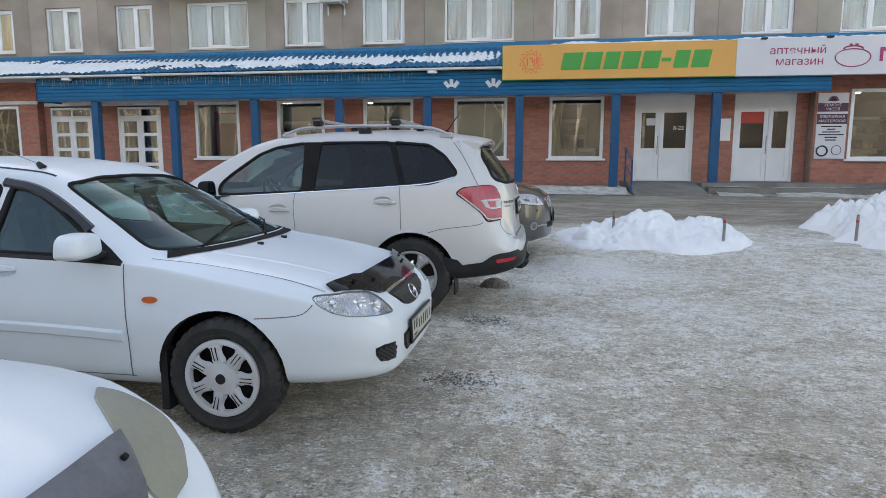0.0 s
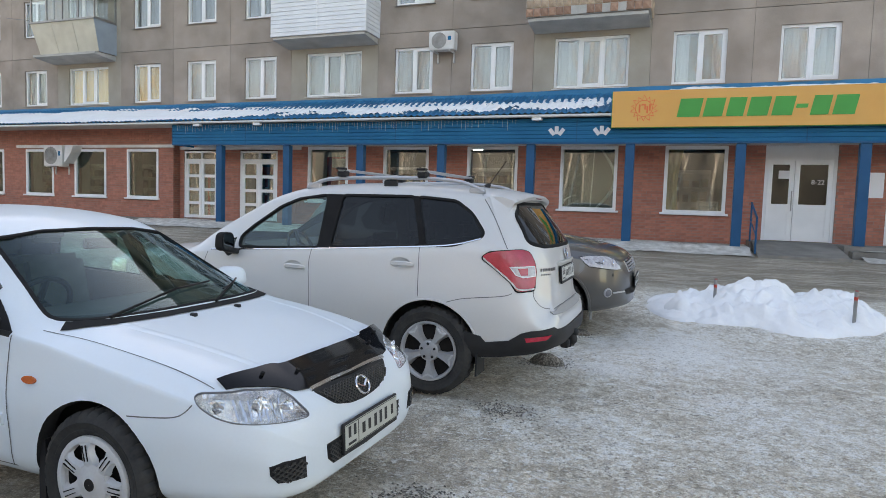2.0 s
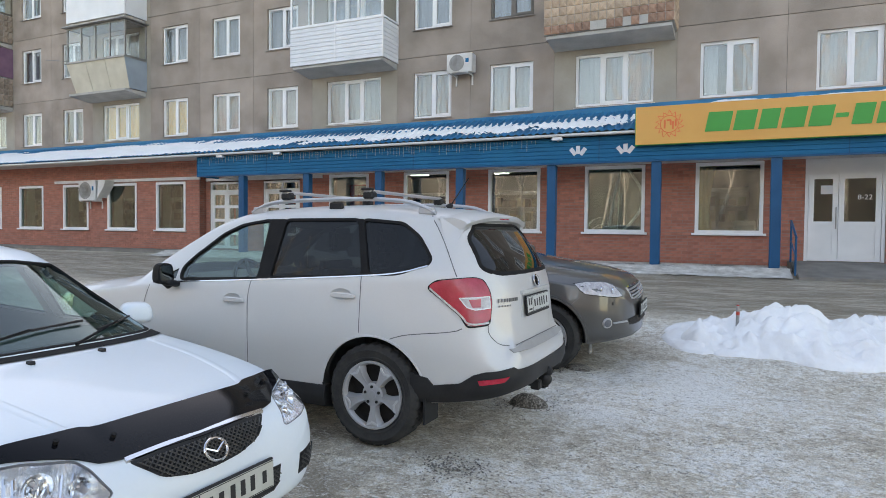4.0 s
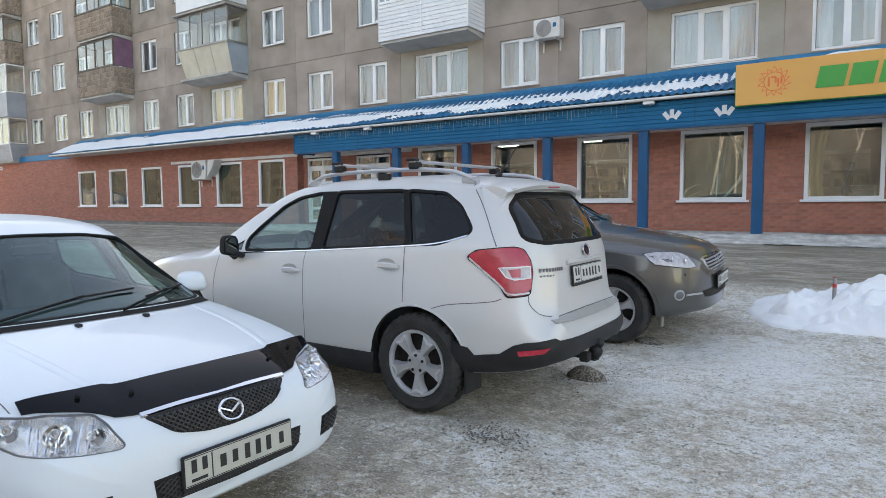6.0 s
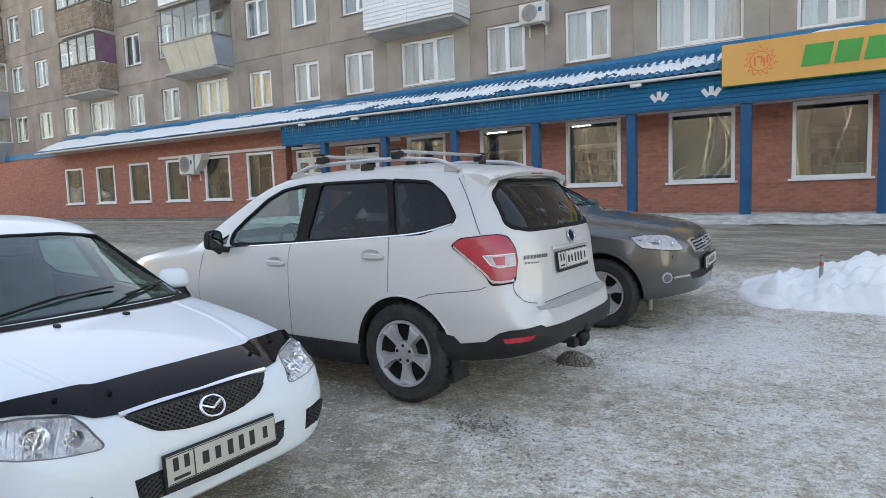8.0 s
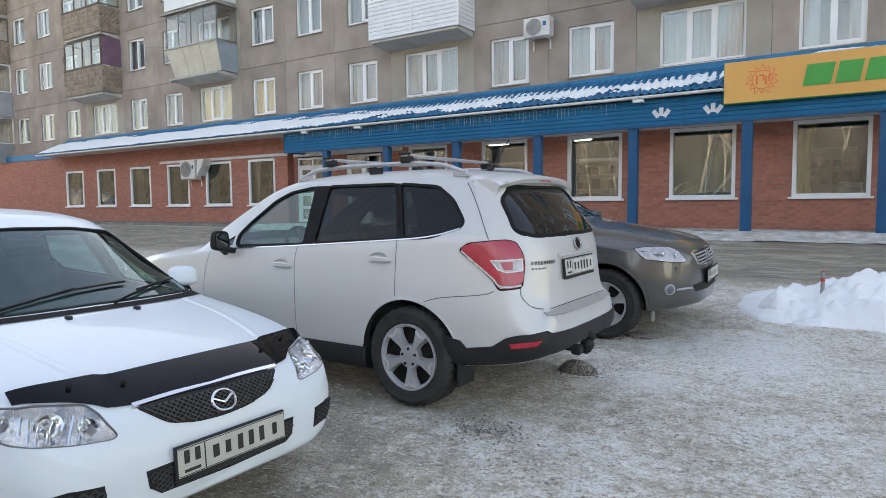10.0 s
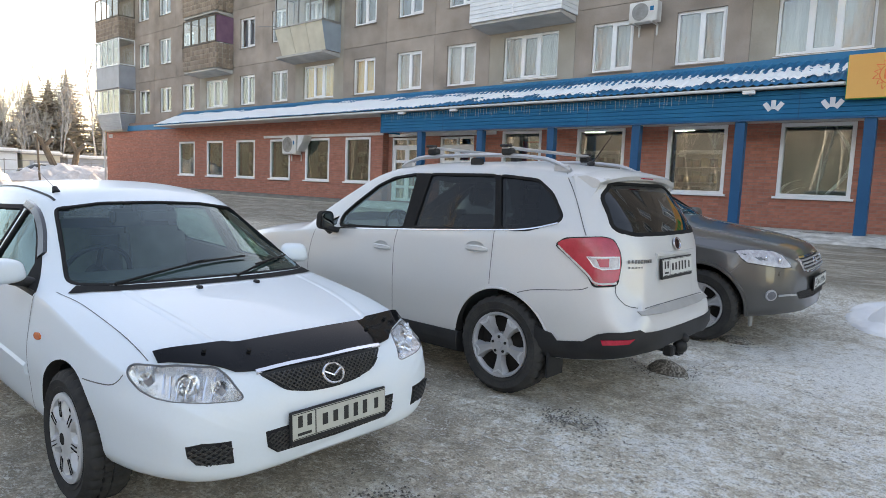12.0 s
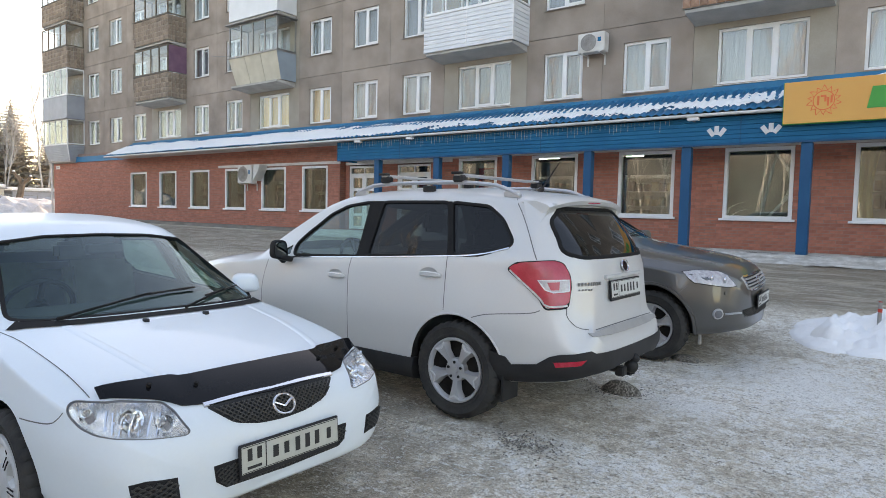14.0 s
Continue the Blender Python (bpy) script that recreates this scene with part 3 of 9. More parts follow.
def glazing(parent, x0, x1, z0, z1, y, n, fm, w=0.05, side=True, pm=None):
    """The glazed upper half of a balcony: posts, rails and panes at the front, and at its east end."""
    bm = boxes((x0, x1, y, y + w, z0, z0 + w), (x0, x1, y, y + w, z1 - w, z1))
    for i in range(n + 1):
        c = x0 + (x1 - x0 - w) * i / n
        box(bm, c, c + w, y - 0.003, y + w, z0 + w, z1 - w)
    for s in (x0, x1 - w):
        box(bm, s, s + w, y + w, YU, z0, z0 + w)
        box(bm, s, s + w, y + w, YU, z1 - w, z1)
        box(bm, s, s + w, YU - w, YU, z0 + w, z1 - w)
    f = part("glazing_frame", bm, fm, parent)
    return f


def glaze_panes(f, x0, x1, z0, z1, y, n, w=0.05):
    for i in range(n):
        a, b = x0 + (x1 - x0) * i / n, x0 + (x1 - x0) * (i + 1) / n
        part("pane", boxes((a + w / 2, b - w / 2, y + 0.02, y + 0.026, z0 + w, z1 - w)), m_pane, f)
    for s in (x0 + 0.02, x1 - 0.03):
        part("pane", boxes((s, s + 0.006, y + w, YU - w, z0 + w, z1 - w)), m_pane, f)


def tile_mesh(name, w, h, deep, material):
    bm = bmesh.new()
    a = [bm.verts.new(c) for c in ((0, 0, 0), (w, 0, 0), (w, 0, h), (0, 0, h))]
    b = [bm.verts.new(c) for c in ((0.012, -0.018, 0.012), (w - 0.012, -0.018, 0.012), (w - 0.012, -0.018, h - 0.012), (0.012, -0.018, h - 0.012))]
    c = bm.verts.new((w * 0.55, -deep, h * 0.45))
    for i in range(4):
        bm.faces.new((a[i], a[(i + 1) % 4], b[(i + 1) % 4], b[i]))
        bm.faces.new((b[i], b[(i + 1) % 4], c))
    return mesh_of(name, bm, material)


def wavy_curtain(x, y0, y1, z0, z1):
    """A hanging curtain with soft upright folds, across the end of a balcony."""
    bm = bmesh.new()
    n = 36
    rows = [[bm.verts.new((x + o + 0.03 * math.sin(i * 1.1) + 0.012 * math.sin(i * 2.7), y0 + (y1 - y0) * i / n, z)) for i in range(n + 1)] for z, o in ((z0, 0), (z1, 0), (z1, 0.006), (z0, 0.006))]
    for a, b in zip(rows, rows[1:] + rows[:1]):
        for i in range(n):
            bm.faces.new((a[i], a[i + 1], b[i + 1], b[i]))
    return bm


def balcony(x0, x1, floor, kind, glazed=0, top=1.1, height=2.42, roof=None, missing=(), inset=0.0):
    """One balcony on its slab, with a parapet of the given kind."""
    bm = bmesh.new()
    e = inset + 0.05
    prism(bm, [(YFB + e, floor - 0.02), (YFB + e, floor - 0.1), (YU, floor - 0.2), (YU, floor - 0.02)], lambda u, v: (x0 + e, u, v), (x1 - x0 - 2 * e, 0, 0))
    b = part("balcony", bm, m_slab, flats)
    pt = floor + top
    if kind in ("siding", "greysiding", "white", "greysheet"):
        fm = {"siding": m_siding, "white": m_siding}.get(kind, m_siding_grey)
        n = 9 if kind in ("siding", "greysiding") else 1
        for side in ("front", "east", "west"):
            for i in range(n):
                a, c = floor - 0.02 + (top + 0.02) * i / n, floor - 0.02 + (top + 0.02) * (i + 1) / n - 0.004
                prof = [(0.0, a), (-0.012, a + 0.006), (-0.004, c), (0.03, c), (0.03, a)]
                k = inset * (1 - i / n)
                bm = bmesh.new()
                if side == "front":
                    prism(bm, prof, lambda u, v: (x0 + k, YFB + k + u, v), (x1 - x0 - 2 * k, 0, 0))
                elif side == "east":
                    prism(bm, prof, lambda u, v: (x1 - k - u, YFB + k + 0.035, v), (0, YU - YFB - k - 0.04, 0))
                else:
                    prism(bm, prof, lambda u, v: (x0 + k + u, YFB + k + 0.035, v), (0, YU - YFB - k - 0.04, 0))
                part("siding_board", bm, fm, b)
        part("cap_rail", boxes((x0 - 0.02, x1 + 0.02, YFB - 0.03, YFB + 0.06, pt, pt + 0.03)), m_white, b)
        part("corner_trim", tube(bmesh.new(), (x1 - inset, YFB + inset, floor - 0.03), (x1, YFB, pt), 0.028, 0.028, 6) if inset else boxes((x1 - 0.02, x1 + 0.018, YFB - 0.02, YFB + 0.02, floor - 0.03, pt)), m_siding_grey if kind == "greysheet" else m_white, b)
        if kind == "siding":
            part("joint_trim", boxes(((x0 + x1) / 2 - 0.02, (x0 + x1) / 2 + 0.02, YFB - 0.018, YFB - 0.008, floor - 0.02, pt)), m_white, b)
    elif kind == "sheet":
        # boards that lean outward to the top
        for i in range(3):
            a, c = x0 + (x1 - x0) * i / 3, x0 + (x1 - x0) * (i + 1) / 3
            k = 0.25
            bm = bmesh.new()
            v = [bm.verts.new(q) for q in ((a + k * (1 - i / 3.0) + 0.01, YFB + 0.2, floor), (c + k * (1 - (i + 1) / 3.0) - 0.01, YFB + 0.2, floor), (c - 0.01, YFB - 0.02, pt), (a + 0.01, YFB - 0.02, pt))]
            f = bm.faces.new(v)
            r = bmesh.ops.extrude_face_region(bm, geom=[f])
            bmesh.ops.translate(bm, verts=[q for q in r["geom"] if isinstance(q, bmesh.types.BMVert)], vec=(0, 0.02, 0))
            part("parapet_board", bm, m_sheet, b)
        bm = bmesh.new()
        prism(bm, [(YFB + 0.2, floor), (YFB - 0.02, pt), (YU, pt), (YU, floor)], lambda u, v: (x1 - 0.02, u, v), (0.02, 0, 0))
        part("parapet_end", bm, m_sheet_blue, b)
        part("cap_rail", boxes((x0 - 0.05, x1 + 0.02, YFB - 0.06, YFB, pt, pt + 0.04), (x1 - 0.03, x1 + 0.02, YFB, YU, pt, pt + 0.04)), m_steel, b)
    else:
        ma, mb = (m_oldtile, m_rusttile) if kind == "tile" else (m_browntile, m_browntile)
        part("parapet", boxes((x0, x1, YFB + 0.001, YFB + 0.06, floor, pt), (x1 - 0.06, x1, YFB + 0.06, YU, floor, pt), (x0, x0 + 0.06, YFB + 0.06, YU, floor, pt)), m_slab, b)
        nx, nz = 16, 5
        w, h = (x1 - x0) / nx, top / nz
        t1, t2 = tile_mesh("relief_tile", w - 0.006, h - 0.006, 0.05, ma), tile_mesh("relief_tile", w - 0.006, h - 0.006, 0.05, mb)
        for k in range(nz):
            for i in range(nx):
                if (i, k) in missing:
                    continue
                ob = new("relief_tile", t2 if (k == 0 or (k == 1 and i > 9)) else t1)
                ob.parent = b
                ob.matrix_basis = pose(x0 + i * w + 0.003, YFB, floor + k * h + 0.003)
                ob.matrix_parent_inverse = world_of(b).inverted()
        ne = 5
        we = (YU - YFB) / ne
        te = tile_mesh("relief_tile", we - 0.006, h - 0.006, 0.05, ma)
        for k in range(nz):
            for i in range(ne):
                ob = new("relief_tile", te)
                ob.parent = b
                ob.matrix_basis = pose(x1, YFB + i * we + 0.003, floor + k * h + 0.003, 0, 0, 90)
                ob.matrix_parent_inverse = world_of(b).inverted()
        part("cap_rail", boxes((x0 - 0.03, x1 + 0.03, YFB - 0.05, YFB + 0.08, pt, pt + 0.04)), m_joint, b)
    if glazed:
        fm = {"siding": m_white, "greysiding": m_white, "greysheet": m_white, "white": m_white, "sheet": m_steel, "tile": m_joint, "browntile": m_bark}[kind]
        f = glazing(b, x0, x1, pt + 0.04, floor + height, YFB, glazed, fm)
        glaze_panes(f, x0, x1, pt + 0.04, floor + height, YFB, glazed)
    if roof:
        part("balcony_roof", boxes((x0 - 0.1, x1 + 0.1, YFB - 0.15, YU, floor + height + 0.01, floor + height + 0.05)), roof, b)
    return b


F1, F2, F3 = 6.50, 9.13, 11.76
balcony(-3.82, -0.65, F1, "tile", 0, 1.10, missing=((6, 0), (7, 0), (10, 0), (12, 0)))
balcony(-3.82, -0.65, F2, "siding", 4, 1.1)
balcony(-3.82, -0.65, F3, "tile", 0, 1.1)
balcony(-11.9, -8.6, F1, "siding", 4, 1.1)
balcony(-11.9, -8.6, F2, "siding", 4, 1.1)
balcony(-11.9, -8.6, F3, "tile", 0, 1.1)
balcony(-22.4, -19.25, F1, "sheet", 4, 1.08, roof=m_steel)
balcony(-22.4, -19.25, F2, "white", 4, 1.1)
balcony(-22.4, -19.25, F3, "siding", 4, 1.1)
bd = balcony(-30.3, -27.2, F1, "browntile", 4, 1.15)
part("board", boxes((-27.25, -27.19, YFB + 0.06, YU, F1 + 1.2, F1 + 2.4)), m_purple, bd, "purple board")
balcony(-30.3, -27.2, F2, "browntile", 3, 1.15)
balcony(-30.3, -27.2, F3, "browntile", 3, 1.15)
low = balcony(-41.1, -37.85, 3.92, "greysiding", 4, 0.86, 2.3, roof=m_siding_grey, inset=0.2)
mid = balcony(-41.1, -37.85, 6.28, "greysheet", 4, 1.27, 2.80)
for b, z0, z1 in ((low, 4.85, 6.18), (mid, 7.62, 9.0)):
    part("curtain", wavy_curtain(-40.95, YFB + 0.14, YU - 0.05, z0, z1), m_curtain, b, "grey-blue net curtain")
balcony(-41.1, -37.85, F2, "browntile", 4, 1.15)
balcony(-41.1, -37.85, F3, "browntile", 4, 1.15)
# a blank plate on the brick corner
wall_plate = thing("wall_plate", (-40.55, YL - 0.02, 3.55), "small white enamel plate on the brick corner", "sign plate")
part("board", bevelled(boxes((-40.85, -40.3, YL - 0.035, YL - 0.022, 3.46, 3.66)), 0.004), m_white_dirty, wall_plate)
part("plate_bar", boxes((-40.76, -40.39, YL - 0.038, YL - 0.0355, 3.53, 3.59)), m_siding_grey, wall_plate)
# washing arms that stick out beside the balconies
for ax, az in ((-22.5, 7.75), (-40.9, 7.55), (-38.6, 7.85)):
    part("drying_arm", tube(bmesh.new(), (ax, YFB + 0.1, az), (ax - 0.8, YFB - 0.25, az + 0.05), 0.012), m_steel, flats)


# ---- shops on the ground floor ----
shop = thing("shop_building", (-10, YB, 0.6), "red brick shop front with white windows and blue canopy", "shop front")
WIN = [(-11.05, -9.58), (-8.35, -6.85), (-5.63, -4.11), (-2.89, -1.35), (-0.15, 1.37)]
GWIN = [(-31.86, -30.25), (-29.02, -27.5), (-26.29, -24.75), (-23.53, -22.05), (-20.97, -19.40), (-18.40, -16.95)]
DOORS = [(-16.1, -14.62), (-13.72, -12.22), (2.23, 3.81), (4.86, 6.43)]
WZ0, WZ1 = 1.46, 3.16
WALLS = [(-16.3, 6.74, 0.45, 3.85, YB, 0.38, [(a + 0.04, b - 0.04, WZ0, WZ1) for a, b in WIN] + [(DOORS[0][0], DOORS[0][1], 0.74, 3.1), (DOORS[1][0], DOORS[1][1], 0.74, 3.1)] + [(a, b, 0.83, 3.22) for a, b in DOORS[2:]]),
         (-41.2, -16.3, 0.35, 4.25, YL, 0.25, [(a + 0.04, b - 0.04, 1.37, 3.07) for a, b in GWIN]),
         (6.742, 15.5, 0.45, 3.85, YL - 0.1, 0.6, [(7.62, 10.2, 1.44, 3.25)])]
walls = [part("brick_wall", holed(*w), m_mortar, shop) for w in WALLS]
part("brick_wall", boxes((-16.299, -16.292, YL + 0.001, YB - 0.001, 0.4, 3.85)), m_brick, shop)


def shop_window(x0, x1, z0, z1, y, material):
    fw = 0.085
    w = part("window", bevelled(holed(x0, x1, z0, z1, y - 0.03, 0.13, [(x0 + fw, x1 - fw, z0 + fw, z1 - fw)]), 0.008), m_white, shop)
    part("pane", boxes((x0 + 0.03, x1 - 0.03, y + 0.04, y + 0.048, z0 + 0.03, z1 - 0.03)), material, w)
    part("sill", bevelled(boxes((x0 - 0.07, x1 + 0.07, y - 0.1, y - 0.031, z0 - 0.04, z0 + 0.015)), 0.006), m_white, w)


for a, b in WIN:
    shop_window(a, b, WZ0 - 0.02, WZ1 + 0.03, YB, m_shopglass)
for a, b in GWIN:
    shop_window(a, b, 1.36, 3.09, YL, m_greenglass)
    part("window_reveal", boxes((a - 0.02, a + 0.038, YL + 0.252, YL + 0.62, 1.37, 3.07)), m_siding, shop, "pale plastered reveal")
shop_window(7.60, 10.22, 1.43, 3.26, YL - 0.1, m_shopglass)


def leaf_door(x0, x1, z0, z1, y, transom, style):
    """A white two-leaf door in its frame. style: grid of panes or half-glazed."""
    fw = 0.07
    d = part("entrance_door", holed(x0, x1, z0, z1, y, 0.12, [(x0 + fw, x1 - fw, z1 - fw - transom, z1 - fw), (x0 + fw, x1 - fw, z0 - 1, z1 - fw - transom - 0.07)]), m_white, shop)
    if style == "half":
        part("transom_panel", boxes((x0 + fw, x1 - fw, y + 0.03, y + 0.07, z1 - fw - transom, z1 - fw)), m_white, d)
    else:
        part("transom_pane", boxes((x0 + fw, x1 - fw, y + 0.05, y + 0.058, z1 - fw - transom, z1 - fw)), m_shopglass, d)
        part("transom_bar", boxes(((x0 + x1) / 2 - 0.03, (x0 + x1) / 2 + 0.03, y + 0.02, y + 0.1, z1 - fw - transom, z1 - fw)), m_white, d)
    top = z1 - fw - transom - 0.07
    if style == "half":
        mids = x0 + fw + (x1 - x0 - 2 * fw) * (0.42 if x0 < 4 else 0.58)
    else:
        mids = (x0 + x1) / 2
    for a, b in ((x0 + fw + 0.006, mids - 0.005), (mids + 0.005, x1 - fw - 0.006)):
        s = 0.11 if style == "half" else 0.10
        if style == "half":
            g0 = z0 + 0.92
            bm = holed(a, b, z0 + 0.01, top, y + 0.01, 0.06, [(a + s, b - s, g0, top - s), (a + s, b - s, z0 + 0.12, g0 - s)])
            lf = part("door_leaf", bm, m_white, d)
            part("door_panel", boxes((a + s, b - s, y + 0.028, y + 0.055, z0 + 0.12, g0 - s)), m_white, lf)
            part("pane", boxes((a + s, b - s, y + 0.035, y + 0.043, g0, top - s)), m_greenglass, lf)
            bm = tube(bmesh.new(), (mids + (0.05 if a > mids else -0.05), y - 0.05, z0 + 0.75), (mids + (0.05 if a > mids else -0.05), y - 0.05, z0 + 1.25), 0.013)
            if a < mids:
                part("handle", bm, m_steel, lf)
            else:
                bm.free()
        else:
            n = 4
            cs = [z0 + 0.06 + (top - z0 - 0.11) * i / n for i in range(n + 1)]
            bm = holed(a, b, z0 + 0.01, top, y + 0.01, 0.06, [(a + s, b - s, p + 0.05, q - 0.05) for p, q in zip(cs, cs[1:])])
            lf = part("door_leaf", bm, m_white, d)
            part("pane", boxes((a + s, b - s, y + 0.035, y + 0.043, z0 + 0.06, top)), m_shopglass, lf)
    if style == "grid":
        n = 40
        rows = [[(x0 + 0.1 + (x1 - x0 - 0.2) * i / n, y + 0.22 + 0.02 * math.sin(i * 1.3), q) for i in range(n + 1)] for q in (z0 + 0.1, z0 + 1.55)]
        bm = bmesh.new()
        vs = [[bm.verts.new(q) for q in r] for r in rows]
        for i in range(n):
            if i % 13 < 10:
                bm.faces.new((vs[0][i], vs[0][i + 1], vs[1][i + 1], vs[1][i]))
        part("door_curtain", bm, m_curtain, d, smooth=True)
    return d


for a, b in DOORS[:2]:
    leaf_door(a, b, 0.74, 3.06, YB + 0.02, 0.2, "grid")
for a, b in DOORS[2:]:
    leaf_door(a, b, 0.83, 3.2, YB + 0.02, 0.22, "half")

# the rooms behind the shop windows
part("shop_floor", boxes((-41, 15, YB + 0.381, 26, 0.5, 0.72), (-41, -16.3, YL + 0.251, YB + 0.381, 0.5, 0.72)), m_concrete, shop)
part("shop_ceiling", boxes((-41, 15, YB + 0.381, 26, 3.5, 3.7), (-41, -16.3, YL + 0.251, YB + 0.381, 3.5, 3.7)), m_shopwall, shop)
part("shop_back_wall", boxes((-41, 15, 25.8, 26, 0.72, 3.5)), m_shopwall, shop)
# near-black walls added behind the doors, room shade as colour
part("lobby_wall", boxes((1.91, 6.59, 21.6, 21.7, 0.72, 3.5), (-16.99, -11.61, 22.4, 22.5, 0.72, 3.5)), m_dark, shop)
for px in (-34, -17.1, -11.6, 1.8, 6.6):
    part("partition", boxes((px, px + 0.1, YB + 0.62, 25.8, 0.72, 3.5)), m_shopwall, shop)

# fascia of blue boards with its frame
FX0, FX1 = -15.4, 6.75
bm = bmesh.new()
nb = 6
for i in range(nb):
    a, c = 3.17 + 0.62 * i / nb, 3.17 + 0.62 * (i + 1) / nb - 0.004
    bm = prism(bmesh.new(), [(0.0, a), (-0.01, a + 0.008), (-0.01, c - 0.012), (0.0, c), (0.03, c), (0.03, a)], lambda u, v: (FX0, YF + u, v), (FX1 - FX0, 0, 0))
    part("fascia_board", bm, m_blue, shop)
part("fascia_trim", boxes((FX0, FX1, YF - 0.02, YF + 0.05, 3.13, 3.168), (FX0 - 0.03, FX0, YF - 0.02, YF + 0.05, 3.13, 3.79)), m_blue_dark, shop)
part("fascia_return", boxes((FX0 - 0.03, FX0, YF + 0.051, YL - 0.001, 3.14, 3.8)), m_blue, shop)
part("soffit", boxes((FX0, FX1, YF + 0.051, YB - 0.001, 3.2, 3.22)), m_white_dirty, shop)
for jx in (-12.55, -7.4, -2.3, 2.9):
    part("fascia_joint", boxes((jx, jx + 0.025, YF - 0.014, YF - 0.0105, 3.17, 3.79)), m_blue_dark, shop)
for i in range(8):
    px = -13.58 + 2.525 * i
    part("pillar", bevelled(boxes((px - 0.11, px + 0.11, YF + 0.02, YF + 0.22, 0.6, 3.129)), 0.01), m_blue_dark, shop)
part("lintel_strip", boxes((-24.0, -16.25, YL - 0.05, YL - 0.001, 3.15, 3.25), (-16.25, -11.3, YB - 0.06, YB - 0.001, 3.1, 3.199)), m_white_dirty, shop)
part("white_board", boxes((4.36, 4.78, YB - 0.02, YB - 0.002, 1.95, 2.55)), m_white, shop)

# sheet-metal roof of the canopy
EAVE_Y, EAVE_Z, TOP_Z = 18.38, 3.90, 4.60


def roof_z(y):
    return EAVE_Z + (TOP_Z - EAVE_Z) * (y - EAVE_Y) / (YU - EAVE_Y)


def wave(x, y):
    s = ((y - EAVE_Y) / 0.35) % 1.0
    return 0.022 * math.cos(x * 2 * math.pi / 0.19) + 0.02 * s


def canopy_roof():
    xs = np.arange(-32.3, 15.0, 0.0317)
    ys = []
    for i in range(5):
        ys += [EAVE_Y + 0.35 * i, EAVE_Y + 0.35 * i + 0.34]
    ys = [min(q, YU - 0.004) for q in ys[:9]]
    vs = [(float(x), y, roof_z(y) + wave(float(x), y)) for y in ys for x in xs]
    n = len(xs)
    fs = [(k * n + i, k * n + i + 1, (k + 1) * n + i + 1, (k + 1) * n + i) for k in range(len(ys) - 1) for i in range(n - 1)]
    me = bpy.data.meshes.new("canopy_roof")
    me.from_pydata(vs, [], fs)
    me.materials.append(m_blue_roof)
    me.shade_smooth()
    return part("canopy_roof", me, None, shop, "blue profiled metal canopy roof")


canopy_roof()
part("eave_board", boxes((-32.3, 6.75, EAVE_Y + 0.02, EAVE_Y + 0.06, 3.80, 3.87)), m_white_dirty, shop)
part("gutter", tube(bmesh.new(), (-32.3, EAVE_Y - 0.03, 3.83), (-1.45, EAVE_Y - 0.03, 3.83), 0.035), m_white_dirty, shop)
part("eave_soffit", boxes((-32.3, 6.75, EAVE_Y + 0.061, YL - 0.002, 3.82, 3.84)), m_white_dirty, shop)
part("ridge_flashing", boxes((-32.3, 15.4, YU - 0.03, YU - 0.002, 4.58, 4.68)), m_blue_roof, shop)
part("wall_flashing", boxes((-38.2, -32.31, YL - 0.06, YL - 0.001, 3.8, 4.1)), m_blue_roof, shop)
part("drain_pipe", tube(bmesh.new(), (-41.3, YL - 0.08, 0.5), (-41.3, YL - 0.08, 3.85), 0.06), m_white_dirty, shop)


def canopy_snow(x0, x1, base, label):
    """Thin snow left on the canopy, slid off in strips; base: how whole it is."""
    xs, ys = np.arange(x0, x1, 0.035), np.linspace(EAVE_Y + 0.015, YU - 0.04, 44)
    vs, ok = [], []
    for y in ys:
        v = (y - EAVE_Y) / (YU - EAVE_Y)
        for x in xs:
            x = float(x)
            p = Vector((x * 0.55 + v * 0.9, v * 5.5, 2.0))
            left = max(base, 1 - smoothstep(-17, -10, x))
            lo = 0.02 + (0.20 * (1 - left)) * (0.5 + noise.noise(Vector((x * 0.9, 3, 1))))
            hi = 0.66 + 0.06 * left + 0.12 * noise.noise(Vector((x * 0.35, 7, 2)))
            d = min(v - lo, hi - v) * 2.5 + 0.75 * left * 0.35 + 0.45 * noise.noise(p) + 0.30 * noise.noise(p * 3.1) + (0.22 + 0.25 * (1 - left)) * noise.noise(Vector((x * 1.7 - v * 3.0, v * 17, 5.0))) + (0.05 + 0.40 * smoothstep(0.35, 0.65, v)) * math.cos((x + 0.12 * v) * 2 * math.pi / 0.19) * (1 - left)
            d -= 0.10
            if v > hi + 0.1 or v < lo - 0.02:
                d = -1
            ok.append(d > 0)
            vs.append((x, float(y), roof_z(y) + wave(x, y) * 0.8 + min(0.035, max(0.0, d) * 0.15) + 0.004))
    n = len(xs)
    fs = []
    for k in range(len(ys) - 1):
        for i in range(n - 1):
            q = (k * n + i, k * n + i + 1, (k + 1) * n + i + 1, (k + 1) * n + i)
            if sum(ok[j] for j in q) >= 3:
                fs.append(q)
    me = bpy.data.meshes.new("roof_snow")
    me.from_pydata(vs, [], fs)
    me.materials.append(m_snow)
    me.shade_smooth()
    tagged(new("roof_snow", me), label, "snow", kind="stuff")


canopy_snow(-32.25, -1.45, 0.0, "thin patchy snow lying on the blue canopy")
canopy_snow(-1.40, 14.9, 0.75, "strip of snow on the canopy behind the sign boards")
bm = bmesh.new()
